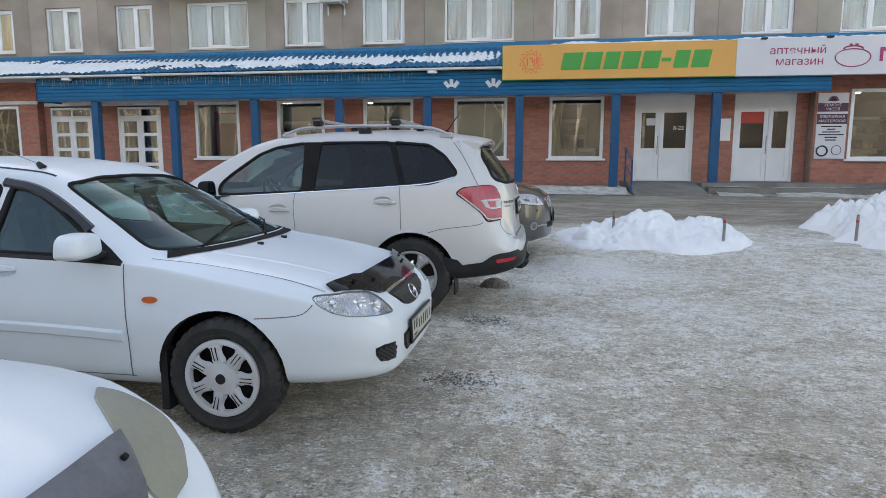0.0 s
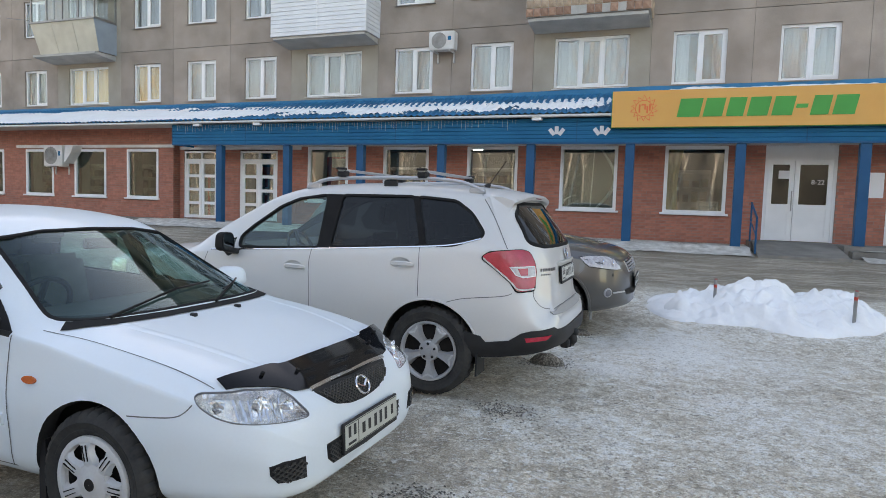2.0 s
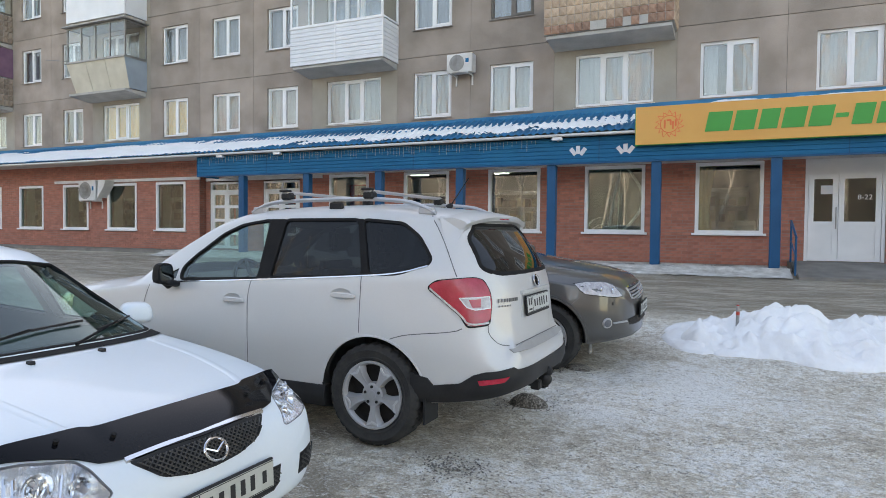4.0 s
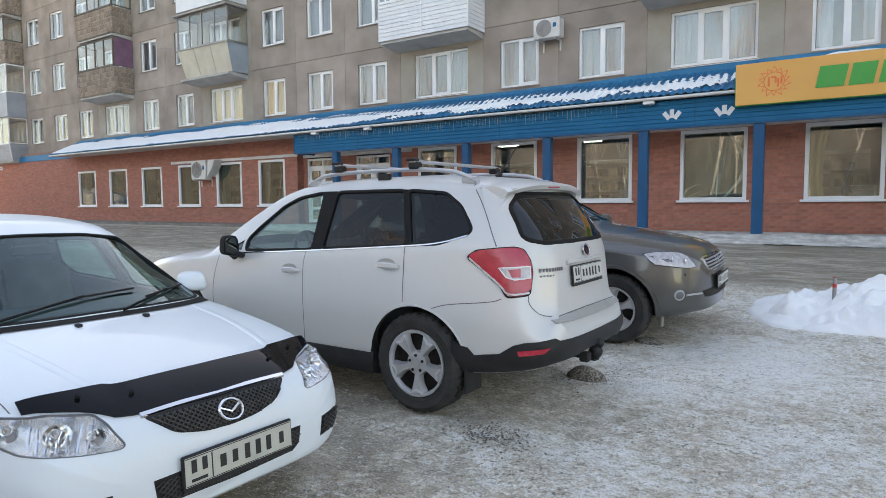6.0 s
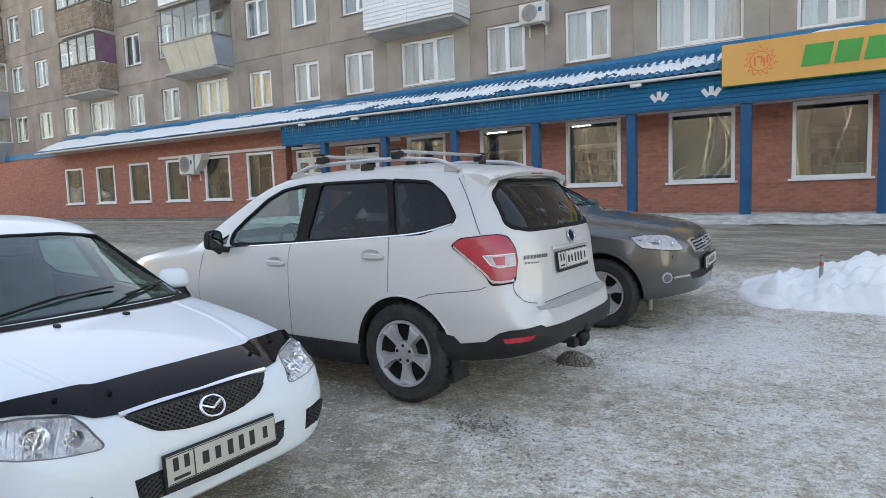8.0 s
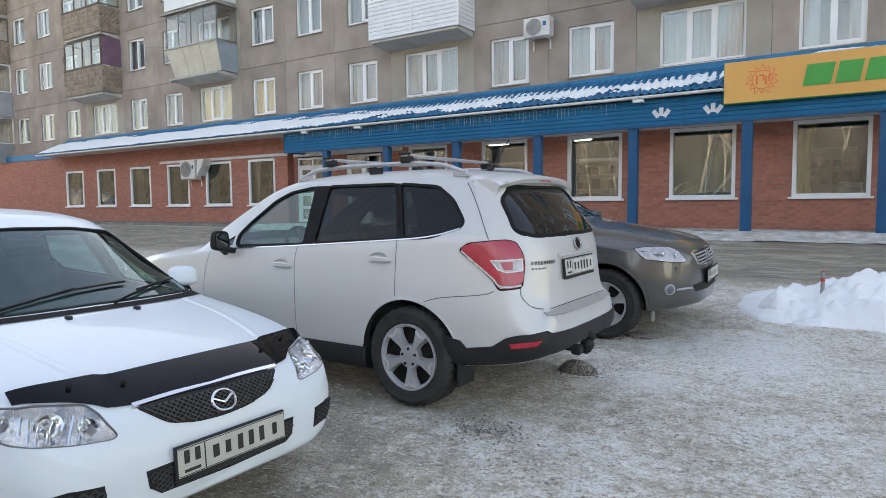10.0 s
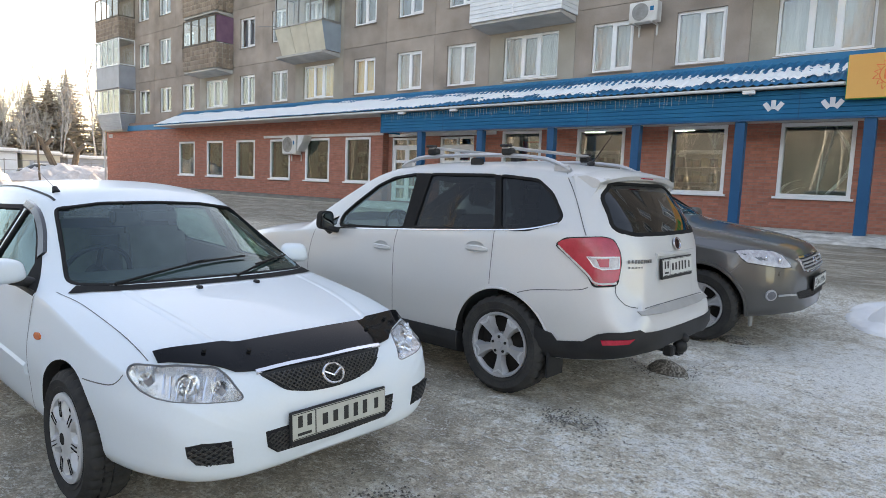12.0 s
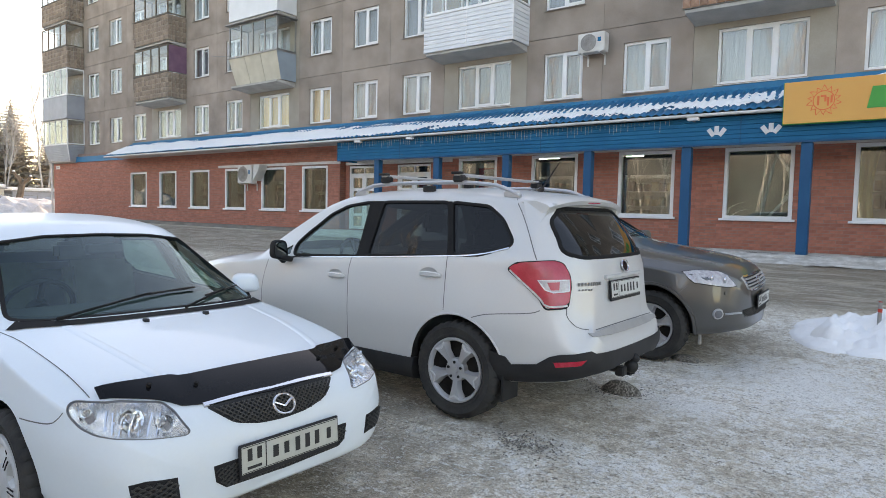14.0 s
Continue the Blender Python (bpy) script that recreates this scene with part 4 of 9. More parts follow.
prism(bm, [(-9.0, 4.57), (15.0, 4.57), (15.0, 4.77), (-1.4, 4.755), (-9.0, 4.61)], lambda u, v: (u, YU - 0.034, v), (0, 0.03, 0))
part("wall_flashing", bm, m_blue_roof, shop, "blue sheet flashing along the wall")


def drift(x0, x1, label):
    """Snow drifted against the flashing above the sign boards."""
    xs, n = np.arange(x0, x1, 0.05), 7
    vs, fs = [], []
    for x in xs:
        x = float(x)
        h = 0.075 + 0.05 * noise.noise(Vector((x * 0.8, 1, 4))) + 0.03 * noise.noise(Vector((x * 3.1, 2, 4)))
        h *= smoothstep(x0, x0 + 1.5, x)
        for k in range(n):
            w = k / (n - 1)
            y = YU - 0.04 - 0.55 * (1 - w)
            vs.append((x, y, roof_z(y) + 0.02 + max(0.0, h) * math.sin(math.pi * 0.5 * w) ** 0.7 + 0.02 * noise.noise(Vector((x * 6, y * 6, 1)))))
    for i in range(len(xs) - 1):
        for k in range(n - 1):
            a = i * n + k
            fs.append((a, a + n, a + n + 1, a + 1))
    me = bpy.data.meshes.new("roof_snow")
    me.from_pydata(vs, [], fs)
    me.materials.append(m_snow)
    me.shade_smooth()
    tagged(new("roof_snow", me), label, "snow", kind="stuff")


drift(-1.0, 14.9, "low snow drift lying along the wall above the signs")

# pavement, landing, ramp and steps
setting("pavement", boxes((-41, 1.9, 18.35, YB - 0.001, 0.3, 0.69)), m_concrete, "low concrete pavement along the shop fronts", "pavement")
setting("landing", boxes((3.75, 15.5, 18.3, YL - 0.101, 0.3, 0.83), (1.9, 3.749, 18.9, YB - 0.001, 0.3, 0.83)), m_concrete, "raised concrete landing before the shop doors", "landing")
bm = boxes((3.85, 15.5, 17.95, 18.299, 0.3, 0.73))
setting("step", bm, m_concrete, "worn concrete step with trodden snow", "step")
bm = bmesh.new()
prism(bm, [(17.3, 0.50), (18.899, 0.50), (18.899, 0.83), (17.3, 0.6)], lambda u, v: (1.95, u, v), (1.75, 0, 0))
setting("ramp", bm, m_concrete, "grey concrete ramp up to the shop doors", "ramp")


def ledge_snow(x0, x1, y0, y1, z, label, hmax, seed, cover=0.42):
    nx, ny = int((x1 - x0) / 0.05), max(6, int((y1 - y0) / 0.05))
    vs, ok = [], []
    for k in range(ny + 1):
        for i in range(nx + 1):
            x, y = x0 + (x1 - x0) * i / nx, y0 + (y1 - y0) * k / ny
            p = Vector((x * 0.8, y * 1.6, seed))
            e = min(k, ny - k, 5) / 5.0
            d = cover + noise.noise(p) + 0.6 * noise.noise(p * 3) + 0.3 * noise.noise(p * 8) - 0.5 * (1 - e)
            ok.append(d > 0)
            zb = z if z is not None else ground_z(x, y) - 0.012 + (0.078 * smoothstep(17.6, 18.36, y) if x < 2 else 0.03 * smoothstep(17.4, 17.9, y))
            vs.append((x, y, zb + 0.004 + hmax * max(0.0, min(1, d)) * (1 + 0.6 * noise.noise(p * 5))))
    n = nx + 1
    fs = [q for k in range(ny) for i in range(nx) for q in [(k * n + i, k * n + i + 1, (k + 1) * n + i + 1, (k + 1) * n + i)] if any(ok[j] for j in q)]
    me = bpy.data.meshes.new("snow_patch")
    me.from_pydata(vs, [], fs)
    me.materials.append(m_snow_dirty if seed > 5 else m_snow)
    me.shade_smooth()
    tagged(new("snow_patch", me), label, "snow", kind="stuff")


ledge_snow(-16.5, 1.85, 18.36, YB - 0.05, 0.69, "trodden snow on the pavement by the brick wall", 0.02, 9, 0.35)
ledge_snow(4.0, 15.4, 17.95, 18.28, 0.73, "trodden snow lying on the step", 0.03, 7)
ledge_snow(-16.5, 1.85, 17.35, 18.36, None, "shovelled snow along the pavement edge", 0.03, 6, 0.85)
ledge_snow(4.0, 15.4, 17.3, 17.94, None, "snow at the foot of the step", 0.03, 8)

# blue hand rail beside the ramp
rail = thing("hand_rail", (1.88, 18.2, 0.62), "blue painted steel hand rail beside the ramp", "railing")
bm = tube(bmesh.new(), (1.9, 17.55, 0.6), (1.9, 17.55, 1.40), 0.022)
part("post", bm, m_blue_dark, rail)
part("post", tube(bmesh.new(), (1.9, 18.85, 0.83), (1.9, 18.85, 1.75), 0.022), m_blue_dark, rail)
part("top_rail", tube(bmesh.new(), (1.9, 17.5, 1.39), (1.9, 18.9, 1.75), 0.024), m_blue_dark, rail)
part("lower_rail", tube(bmesh.new(), (1.9, 17.56, 1.0), (1.9, 18.84, 1.3), 0.016), m_blue_dark, rail)

# ---- signs ----
sign = thing("sign_board", (1.5, 18.5, 3.5), "amber shop sign with green block letters and orange sun", "sign")
SX0, SX1, SZ0, SZ1, SY = -1.41, 4.42, 3.51, 4.39, 18.36
part("cabinet", bevelled(boxes((SX0, SX1, SY, SY + 0.16, SZ0, SZ1)), 0.006), m_yellow, sign)
part("edge_strip", boxes((SX0 - 0.012, SX1 + 0.012, SY + 0.02, SY + 0.14, SZ0 - 0.012, SZ0 - 0.001), (SX0 - 0.012, SX0 - 0.001, SY + 0.02, SY + 0.14, SZ0, SZ1), (SX1 + 0.001, SX1 + 0.006, SY + 0.02, SY + 0.14, SZ0, SZ1)), m_green, sign)
# the name is a row of slanted green blocks
for k, (wd, gap) in enumerate(((0.62, 0.0), (0.53, 0.635), (0.47, 1.19), (0.54, 1.68), (0.53, 2.24), (0.46, 3.10), (0.54, 3.58))):
    a, b, lo, hi = 0.10 + 0.905 * gap, 0.10 + 0.905 * (gap + wd), 3.74, 4.17
    pts = [(a, lo), (b - 0.06, lo), (b + 0.02, hi), (a + 0.08, hi)]
    part("letter_block", prism(bmesh.new(), pts, lambda u, v: (u, SY - 0.002, v), (0, -0.012, 0)), m_green, sign)
bm = bmesh.new()
prism(bm, [(2.62, 3.90), (2.85, 3.90), (2.87, 3.99), (2.64, 3.99)], lambda u, v: (u, SY - 0.002, v), (0, -0.012, 0))
part("dash", bm, m_green, sign)
def flame_star(k):
    """A sun's outline with fourteen curling rays."""
    pts = []
    for i in range(56):
        q = 2 * math.pi * i / 56
        r = (0.235, 0.285, 0.335, 0.27)[i % 4] * (1.0 if (i // 4) % 2 else 0.93) * k
        pts.append((-0.66 + r * math.cos(q + (0.035 if i % 4 == 2 else 0)), 3.96 + r * math.sin(q + (0.035 if i % 4 == 2 else 0))))
    return pts


def disc(r, y, material, name, label=""):
    part(name, prism(bmesh.new(), [(-0.66 + r * math.cos(q), 3.96 + r * math.sin(q)) for q in np.linspace(0, 2 * math.pi, 32, endpoint=False)], lambda u, v: (u, y, v), (0, -0.002, 0)), material, sign, label)


part("sun_mark", prism(bmesh.new(), flame_star(1.0), lambda u, v: (u, SY - 0.002, v), (0, -0.004, 0)), m_orange, sign, "orange sun with curling rays")
part("sun_field", prism(bmesh.new(), flame_star(0.90), lambda u, v: (u, SY - 0.0065, v), (0, -0.002, 0)), m_yellow, sign)
disc(0.205, SY - 0.009, m_orange, "sun_ring")
disc(0.185, SY - 0.0115, m_yellow, "sun_face")
for a, b, c, d in ((-0.78, 3.86, -0.74, 4.06), (-0.72, 4.03, -0.62, 4.07), (-0.65, 3.93, -0.61, 4.05), (-0.60, 3.84, -0.56, 4.02), (-0.54, 3.90, -0.50, 4.06)):
    part("sun_stroke", boxes((a, c, SY - 0.017, SY - 0.0142, b, d)), m_orange, sign)

pharm = thing("sign_board", (8, 18.5, 3.5), "white pharmacy sign with crimson letters and purse outline", "sign")
part("cabinet", bevelled(boxes((SX1 + 0.01, 12.5, SY + 0.02, SY + 0.16, SZ0 - 0.01, SZ1 + 0.02)), 0.006), m_signwhite, pharm)
lettering("lettering", "аптечный", 0.27, (5.86, SY + 0.018, 4.10), m_magenta, pharm, squeeze=1.05)
lettering("lettering", "магазин", 0.27, (5.91, SY + 0.018, 3.83), m_magenta, pharm, squeeze=1.05)
bm = bmesh.new()
for i in range(40):
    q0, q1 = 2 * math.pi * i / 40, 2 * math.pi * (i + 1) / 40
    f = lambda q: (7.12 + 0.40 * math.cos(q), SY + 0.016, 3.92 + 0.235 * math.sin(q) * (1 if math.sin(q) < 0 else 0.8))
    tube(bm, f(q0), f(q1), 0.013, n=6, cap=False)
for i in range(12):
    q0, q1 = math.pi * i / 12, math.pi * (i + 1) / 12
    f = lambda q: (7.12 + 0.22 * math.cos(q), SY + 0.016, 4.10 + 0.08 * math.sin(q))
    tube(bm, f(q0), f(q1), 0.018, n=6, cap=False)
box(bm, 7.02, 7.09, SY + 0.005, SY + 0.019, 4.18, 4.23)
box(bm, 7.15, 7.22, SY + 0.005, SY + 0.019, 4.18, 4.23)
part("purse_mark", bm, m_magenta, pharm)
for i in range(8):
    a = 7.72 + i * 0.37
    part("letter_block", boxes((a, a + 0.07, SY + 0.006, SY + 0.019, 3.80, 4.13), (a + 0.071, a + 0.27, SY + 0.006, SY + 0.019, 4.04, 4.13), (a + 0.2, a + 0.27, SY + 0.006, SY + 0.019, 3.9, 4.039)), m_magenta, pharm)
for bx in (5.1, 6.6, 9):
    part("spot_arm", tube(bmesh.new(), (bx, SY + 0.1, SZ1 - 0.02), (bx - 0.10, SY - 0.20, SZ1 - 0.01), 0.013), m_black, pharm)
    part("spot_head", bevelled(boxes((bx - 0.19, bx - 0.04, SY - 0.27, SY - 0.18, SZ1 - 0.05, SZ1 - 0.005)), 0.01), m_black, pharm)

post = thing("poster", (7.2, YL - 0.12, 1.45), "watch repair and jewellery poster on the brick", "poster")
PX0, PX1, PY = 6.80, 7.54, YL - 0.13
part("sheet", boxes((PX0, PX1, PY, PY + 0.025, 1.46, 3.16)), m_signwhite, post)
part("band", boxes((PX0, PX1, PY - 0.004, PY - 0.0005, 2.68, 2.90), (PX0, PX1, PY - 0.004, PY - 0.0005, 2.36, 2.62)), m_maroon, post)
for s, z, k in (("РЕМОНТ", 2.845, 0.10), ("ЧАСОВ", 2.74, 0.10), ("ЮВЕЛИРНАЯ", 2.545, 0.095), ("МАСТЕРСКАЯ", 2.435, 0.095)):
    lettering("lettering", s, k, ((PX0 + PX1) / 2, PY - 0.006, z), m_signwhite, post)
for i, w in enumerate((0.5, 0.2, 0.42, 0.62, 0.3, 0.26)):
    c = (PX0 + PX1) / 2
    part("text_bar", boxes((c - w / 2, c + w / 2, PY - 0.004, PY - 0.0005, 2.28 - i * 0.07, 2.31 - i * 0.07)), m_ink, post)
bm = bmesh.new()
for i in range(7):
    q = math.pi * (0.08 + 0.84 * i / 6)
    tube(bm, (7.17, PY - 0.003, 2.95), (7.17 + 0.13 * math.cos(q), PY - 0.003, 2.95 + 0.13 * math.sin(q)), 0.01, 0.02, 6)
part("emblem", bm, m_maroon, post)
bm = bmesh.new()
for cx, cz, r in ((6.98, 1.66, 0.13), (7.33, 1.68, 0.12)):
    for i in range(20):
        q0, q1 = 2 * math.pi * i / 20, 2 * math.pi * (i + 1) / 20
        tube(bm, (cx + r * math.cos(q0), PY - 0.003, cz + r * math.sin(q0)), (cx + r * math.cos(q1), PY - 0.003, cz + r * math.sin(q1)), 0.02 if cx < 7.2 else 0.008, n=6, cap=False)
part("watch_picture", bm, m_ink, post)

lettering("lettering", "8-22", 0.16, (3.42, YB + 0.05, 2.30), m_signwhite, shop)
part("notice", boxes((2.55, 2.8, YB + 0.045, YB + 0.052, 2.38, 2.58)), m_signwhite, shop)
part("notice", boxes((5.0, 5.72, YB + 0.045, YB + 0.052, 2.42, 2.72)), m_red, shop)
# two white fans of cards on the fascia
for cx in (-2.80, -1.66):
    c = thing("fascia_emblem", (cx, YF - 0.02, 3.45), "white fan of three cards fixed to the blue fascia", "emblem", "fascia emblems")
    for q in (-38, 0, 38):
        bm = boxes((-0.05, 0.05, -0.004, 0.004, 0.10, 0.30))
        bmesh.ops.transform(bm, matrix=pose(cx, YF - 0.016 - 0.002 * (q + 38) / 38, 3.28, 0, q, 0), verts=bm.verts[:])
        part("card", bm, m_signwhite, c)

# small flood lamps under the eave and the string of lights
for lx in (-14.3, -12.0, -3.3):
    f = thing("flood_lamp", (lx, YF - 0.05, 3.76), "small white flood lamp under the canopy eave", "lamp", "flood lamps")
    part("housing", bevelled(boxes((lx - 0.13, lx + 0.13, YF - 0.2, YF - 0.06, 3.72, 3.80)), 0.012), m_white, f)
    part("bracket", boxes((lx - 0.02, lx + 0.02, YF - 0.06, YF - 0.012, 3.70, 3.78)), m_steel, f)
sl = bmesh.new()
rnd = random.Random(9)
x = -15.2
while x < -3.8:
    L = rnd.uniform(0.08, 0.30)
    box(sl, x - 0.004, x + 0.004, YF - 0.026, YF - 0.018, 3.78 - L, 3.78)
    for k in range(int(L / 0.07)):
        box(sl, x - 0.011, x + 0.011, YF - 0.034, YF - 0.0265, 3.75 - k * 0.07 - 0.02, 3.75 - k * 0.07)
    x += rnd.uniform(0.07, 0.14)
box(sl, -15.3, -5.5, YF - 0.024, YF - 0.016, 3.782, 3.79)
tagged(new("light_string", mesh_of("light_string", sl, m_sheet_blue)), "string of unlit icicle lights hanging on the fascia", "string lights")


def air_conditioner(x0, x1, z0, z1, y, label):
    ac = thing("air_conditioner", ((x0 + x1) / 2, y, z0), label, "air conditioner")
    d = 0.30
    part("casing", bevelled(boxes((x0, x1, y - d - 0.12, y - 0.12, z0, z1)), 0.015, 2), m_white_dirty, ac)
    cx, cz, r = x0 + (x1 - x0) * 0.40, (z0 + z1) / 2, (z1 - z0) * 0.42
    bm = bmesh.new()
    for k in range(1, 5):
        rr = r * k / 4
        for i in range(24):
            q0, q1 = 2 * math.pi * i / 24, 2 * math.pi * (i + 1) / 24
            tube(bm, (cx + rr * math.cos(q0), y - d - 0.13, cz + rr * math.sin(q0)), (cx + rr * math.cos(q1), y - d - 0.13, cz + rr * math.sin(q1)), 0.008, n=4, cap=False)
    for i in range(8):
        q = math.pi * i / 4
        tube(bm, (cx, y - d - 0.13, cz), (cx + r * math.cos(q), y - d - 0.13, cz + r * math.sin(q)), 0.006, n=4)
    part("fan_grille", bm, m_steel, ac)
    bm = bmesh.new()
    prism(bm, [(cx + (r + 0.01) * math.cos(q), cz + (r + 0.01) * math.sin(q)) for q in np.linspace(0, 2 * math.pi, 28, endpoint=False)], lambda u, v: (u, y - d - 0.122, v), (0, 0.001, 0))
    part("fan_opening", bm, m_steel, ac)
    part("maker_mark", boxes((x1 - 0.20, x1 - 0.10, y - d - 0.1225, y - d - 0.1195, z0 + (z1 - z0) * 0.5, z0 + (z1 - z0) * 0.72)), m_blue, ac, "small blue mark")
    for bx in (x0 + 0.12, x1 - 0.16):
        part("bracket", boxes((bx, bx + 0.04, y - d - 0.13, y, z0 - 0.04, z0 - 0.001), (bx, bx + 0.04, y - 0.04, y, z0 - 0.3, z0 - 0.04)), m_white_dirty, ac)
    return ac


air_conditioner(-6.80, -6.02, 5.93, 6.45, YU, "white air conditioner on the panel wall between windows")
ac2 = air_conditioner(-22.05, -21.10, 2.45, 3.20, YL, "large white air conditioner on the brick wall")
bm = bmesh.new()
prism(bm, [(-21.0, 2.55), (-20.65, 2.95), (-20.55, 3.2), (-20.95, 3.2)], lambda u, v: (u, YL - 0.42, v), (0, 0.4, 0))
part("side_duct", bm, m_white_dirty, ac2)

# strip lamps and shelves behind the glass
for lx, ly in ((-31, 22), (-27, 22), (-23, 22), (-19, 22), (-15, 22.5), (-10.2, 22), (-10.0, 23.6), (-7.2, 22), (-7.0, 23.8), (-4.4, 22), (-4.0, 23.8), (-1.5, 20.9), (8.6, 22.5)):
    l = thing("strip_lamp", (lx, ly, 3.46), "lit strip lamp on the shop ceiling", "lamp", "strip lamps")
    part("tube", boxes((lx - 0.6, lx + 0.6, ly - 0.014, ly + 0.014, 3.442, 3.46)), m_tube, l)
    part("base", boxes((lx - 0.63, lx + 0.63, ly - 0.05, ly + 0.05, 3.461, 3.499)), m_white, l)
rnd = random.Random(12)
for sx in (-33, -31, -29, -27, -25, -23, -21, -19, -11.2, -9.3, -7.4, -5.5, -3.6, -1.7, 0.2, 9.0, 11.0):
    s = thing("shop_shelf", (sx, 22.6, 0.72), "shop shelf stacked with mixed goods", "shelf", "shop shelves")
    part("rack", boxes((sx - 0.9, sx + 0.9, 22.7, 22.74, 0.72, 2.75), *[(sx - 0.9, sx + 0.9, 22.4, 22.7, z, z + 0.03) for z in (0.85, 1.3, 1.75, 2.2, 2.62)]), m_white_dirty, s)
    for z in (0.88, 1.33, 1.78, 2.23):
        for i in range(7):
            a = sx - 0.85 + i * 0.245
            part("goods", boxes((a, a + rnd.uniform(0.14, 0.22), 22.42, 22.65, z, z + rnd.uniform(0.15, 0.34))), rnd.choice((m_goods, m_goods, m_goods_pale, m_goods_dark)), s)
for px, w, z0, z1 in ((-15.7, 0.7, 1.2, 2.3), (-13.3, 0.75, 1.3, 2.6), (-10.4, 1.2, 2.3, 2.95)):
    p = thing("display_panel", (px, 20.9, z0), "red printed panel standing behind the shop glass", "display panel")
    part("board", boxes((px - w / 2, px + w / 2, 20.9, 20.93, 0.72, z1)), m_red, p)
    part("print", boxes((px - w / 3, px + w / 4, 20.888, 20.898, z0 + 0.3, z0 + 0.6)), m_signwhite, p)


# pale fittings that show through the shop glass
for x0, x1, y0, z1, lab in ((0.72, 1.24, 20.6, 1.78, "pale grey freezer cabinet behind the shop glass"), (-8.2, -7.0, 21.2, 1.62, "white chest freezer behind the shop glass"), (-4.9, -4.2, 21.6, 2.2, "pale drinks cabinet behind the shop glass"), (-10.9, -9.8, 21.0, 1.7, "low pale counter behind the shop glass"),
                          (-2.6, -1.9, 21.9, 2.35, "pale drinks cabinet behind the shop glass"), (-25.9, -25.2, 21.0, 1.9, "pale cabinet behind the shop glass"), (-20.6, -19.8, 21.0, 2.1, "pale cabinet behind the shop glass")):
    f = thing("shop_cabinet", ((x0 + x1) / 2, y0, 0.721), lab, "cabinet", "cabinets in the shop")
    part("body", bevelled(boxes((x0, x1, y0, y0 + 0.6, 0.721, z1)), 0.02), m_white_dirty, f)
    part("door", bevelled(boxes((x0 + 0.05, x1 - 0.05, y0 - 0.025, y0 - 0.001, 0.85, z1 - 0.12)), 0.008), m_siding_grey, f)
    part("handle", boxes((x1 - 0.11, x1 - 0.09, y0 - 0.05, y0 - 0.026, z1 - 0.5, z1 - 0.25)), m_steel, f)


def hung_sheet(name, x0, x1, y, z0, z1, material, label, category, seed, depth, narrow=0.0):
    """A loose sheet with soft folds hung behind the glass."""
    nx, nz = 44, 40
    vs, fs = [], []
    for k in range(nz + 1):
        w = k / nz
        for i in range(nx + 1):
            u = i / nx
            x = x0 + (x1 - x0) * u * (1 - narrow * math.sin(math.pi * w) * 0.6)
            p = Vector((u * 1.6 + 0.5 * w, w * 1.0, seed))
            d = depth * (noise.noise(p) + 0.45 * noise.noise(p * 2.3))
            if narrow:
                d += 0.03 * math.sin(u * 16 + 1.5 * w)
            vs.append((x, y + d, z0 + (z1 - z0) * w))
    for k in range(nz):
        for i in range(nx):
            a = k * (nx + 1) + i
            fs.append((a, a + 1, a + nx + 2, a + nx + 1))
    me = bpy.data.meshes.new(name)
    me.from_pydata(vs, [], fs)
    me.materials.append(material)
    me.shade_smooth()
    ob = tagged(new(name, me), label, category)
    sol = ob.modifiers.new("thickness", "SOLIDIFY")
    sol.thickness = 0.004


hung_sheet("window_film", -2.95, -1.29, YB + 0.30, 0.73, 3.497, m_film, "crinkled glossy grey film hung behind the shop glass", "window film", 2.7, 0.04)


def film_fold(pts, r):
    """A rolled crease of the film, hanging in front of the sheet; its glint is painted near-white."""
    for _ in range(3):
        pts = [pts[0]] + [lerp for a, b in zip(pts, pts[1:]) for lerp in ((a[0] * .75 + b[0] * .25, a[1] * .75 + b[1] * .25), (a[0] * .25 + b[0] * .75, a[1] * .25 + b[1] * .75))] + [pts[-1]]
    bm = bmesh.new()
    rings = []
    for k, (x, z) in enumerate(pts):
        w = r * (0.35 + 0.65 * math.sin(math.pi * min(1, max(0, k / (len(pts) - 1)))))
        rings.append([bm.verts.new((x + w * math.cos(q), YB + 0.16 + 0.5 * w * math.sin(q), z)) for q in np.linspace(0, 2 * math.pi, 8, endpoint=False)])
    for a, b in zip(rings, rings[1:]):
        for j in range(8):
            bm.faces.new((a[j], a[(j + 1) % 8], b[(j + 1) % 8], b[j]))
    bm.faces.new(rings[0])
    bm.faces.new(rings[-1])
    bmesh.ops.recalc_face_normals(bm, faces=bm.faces[:])
    tagged(new("film_fold", mesh_of("film_fold", bm, m_fold_glint, smooth=True)), "fold of plastic film behind the shop glass, its glint painted pale", "window film", "folds of the film")


film_fold([(-1.95, 3.30), (-1.64, 2.88), (-1.41, 2.48), (-1.43, 2.10), (-1.66, 1.75), (-1.95, 1.46), (-2.1, 0.73)], 0.055)
film_fold([(-1.98, 3.30), (-2.01, 2.8), (-2.03, 2.0), (-2.10, 0.73)], 0.018)
film_fold([(-2.86, 0.73), (-2.86, 1.55), (-2.74, 1.76), (-2.45, 1.87), (-2.05, 1.86)], 0.036)
film_fold([(-2.80, 0.73), (-2.76, 1.50), (-2.55, 1.64), (-2.30, 1.70), (-2.02, 1.69)], 0.028)
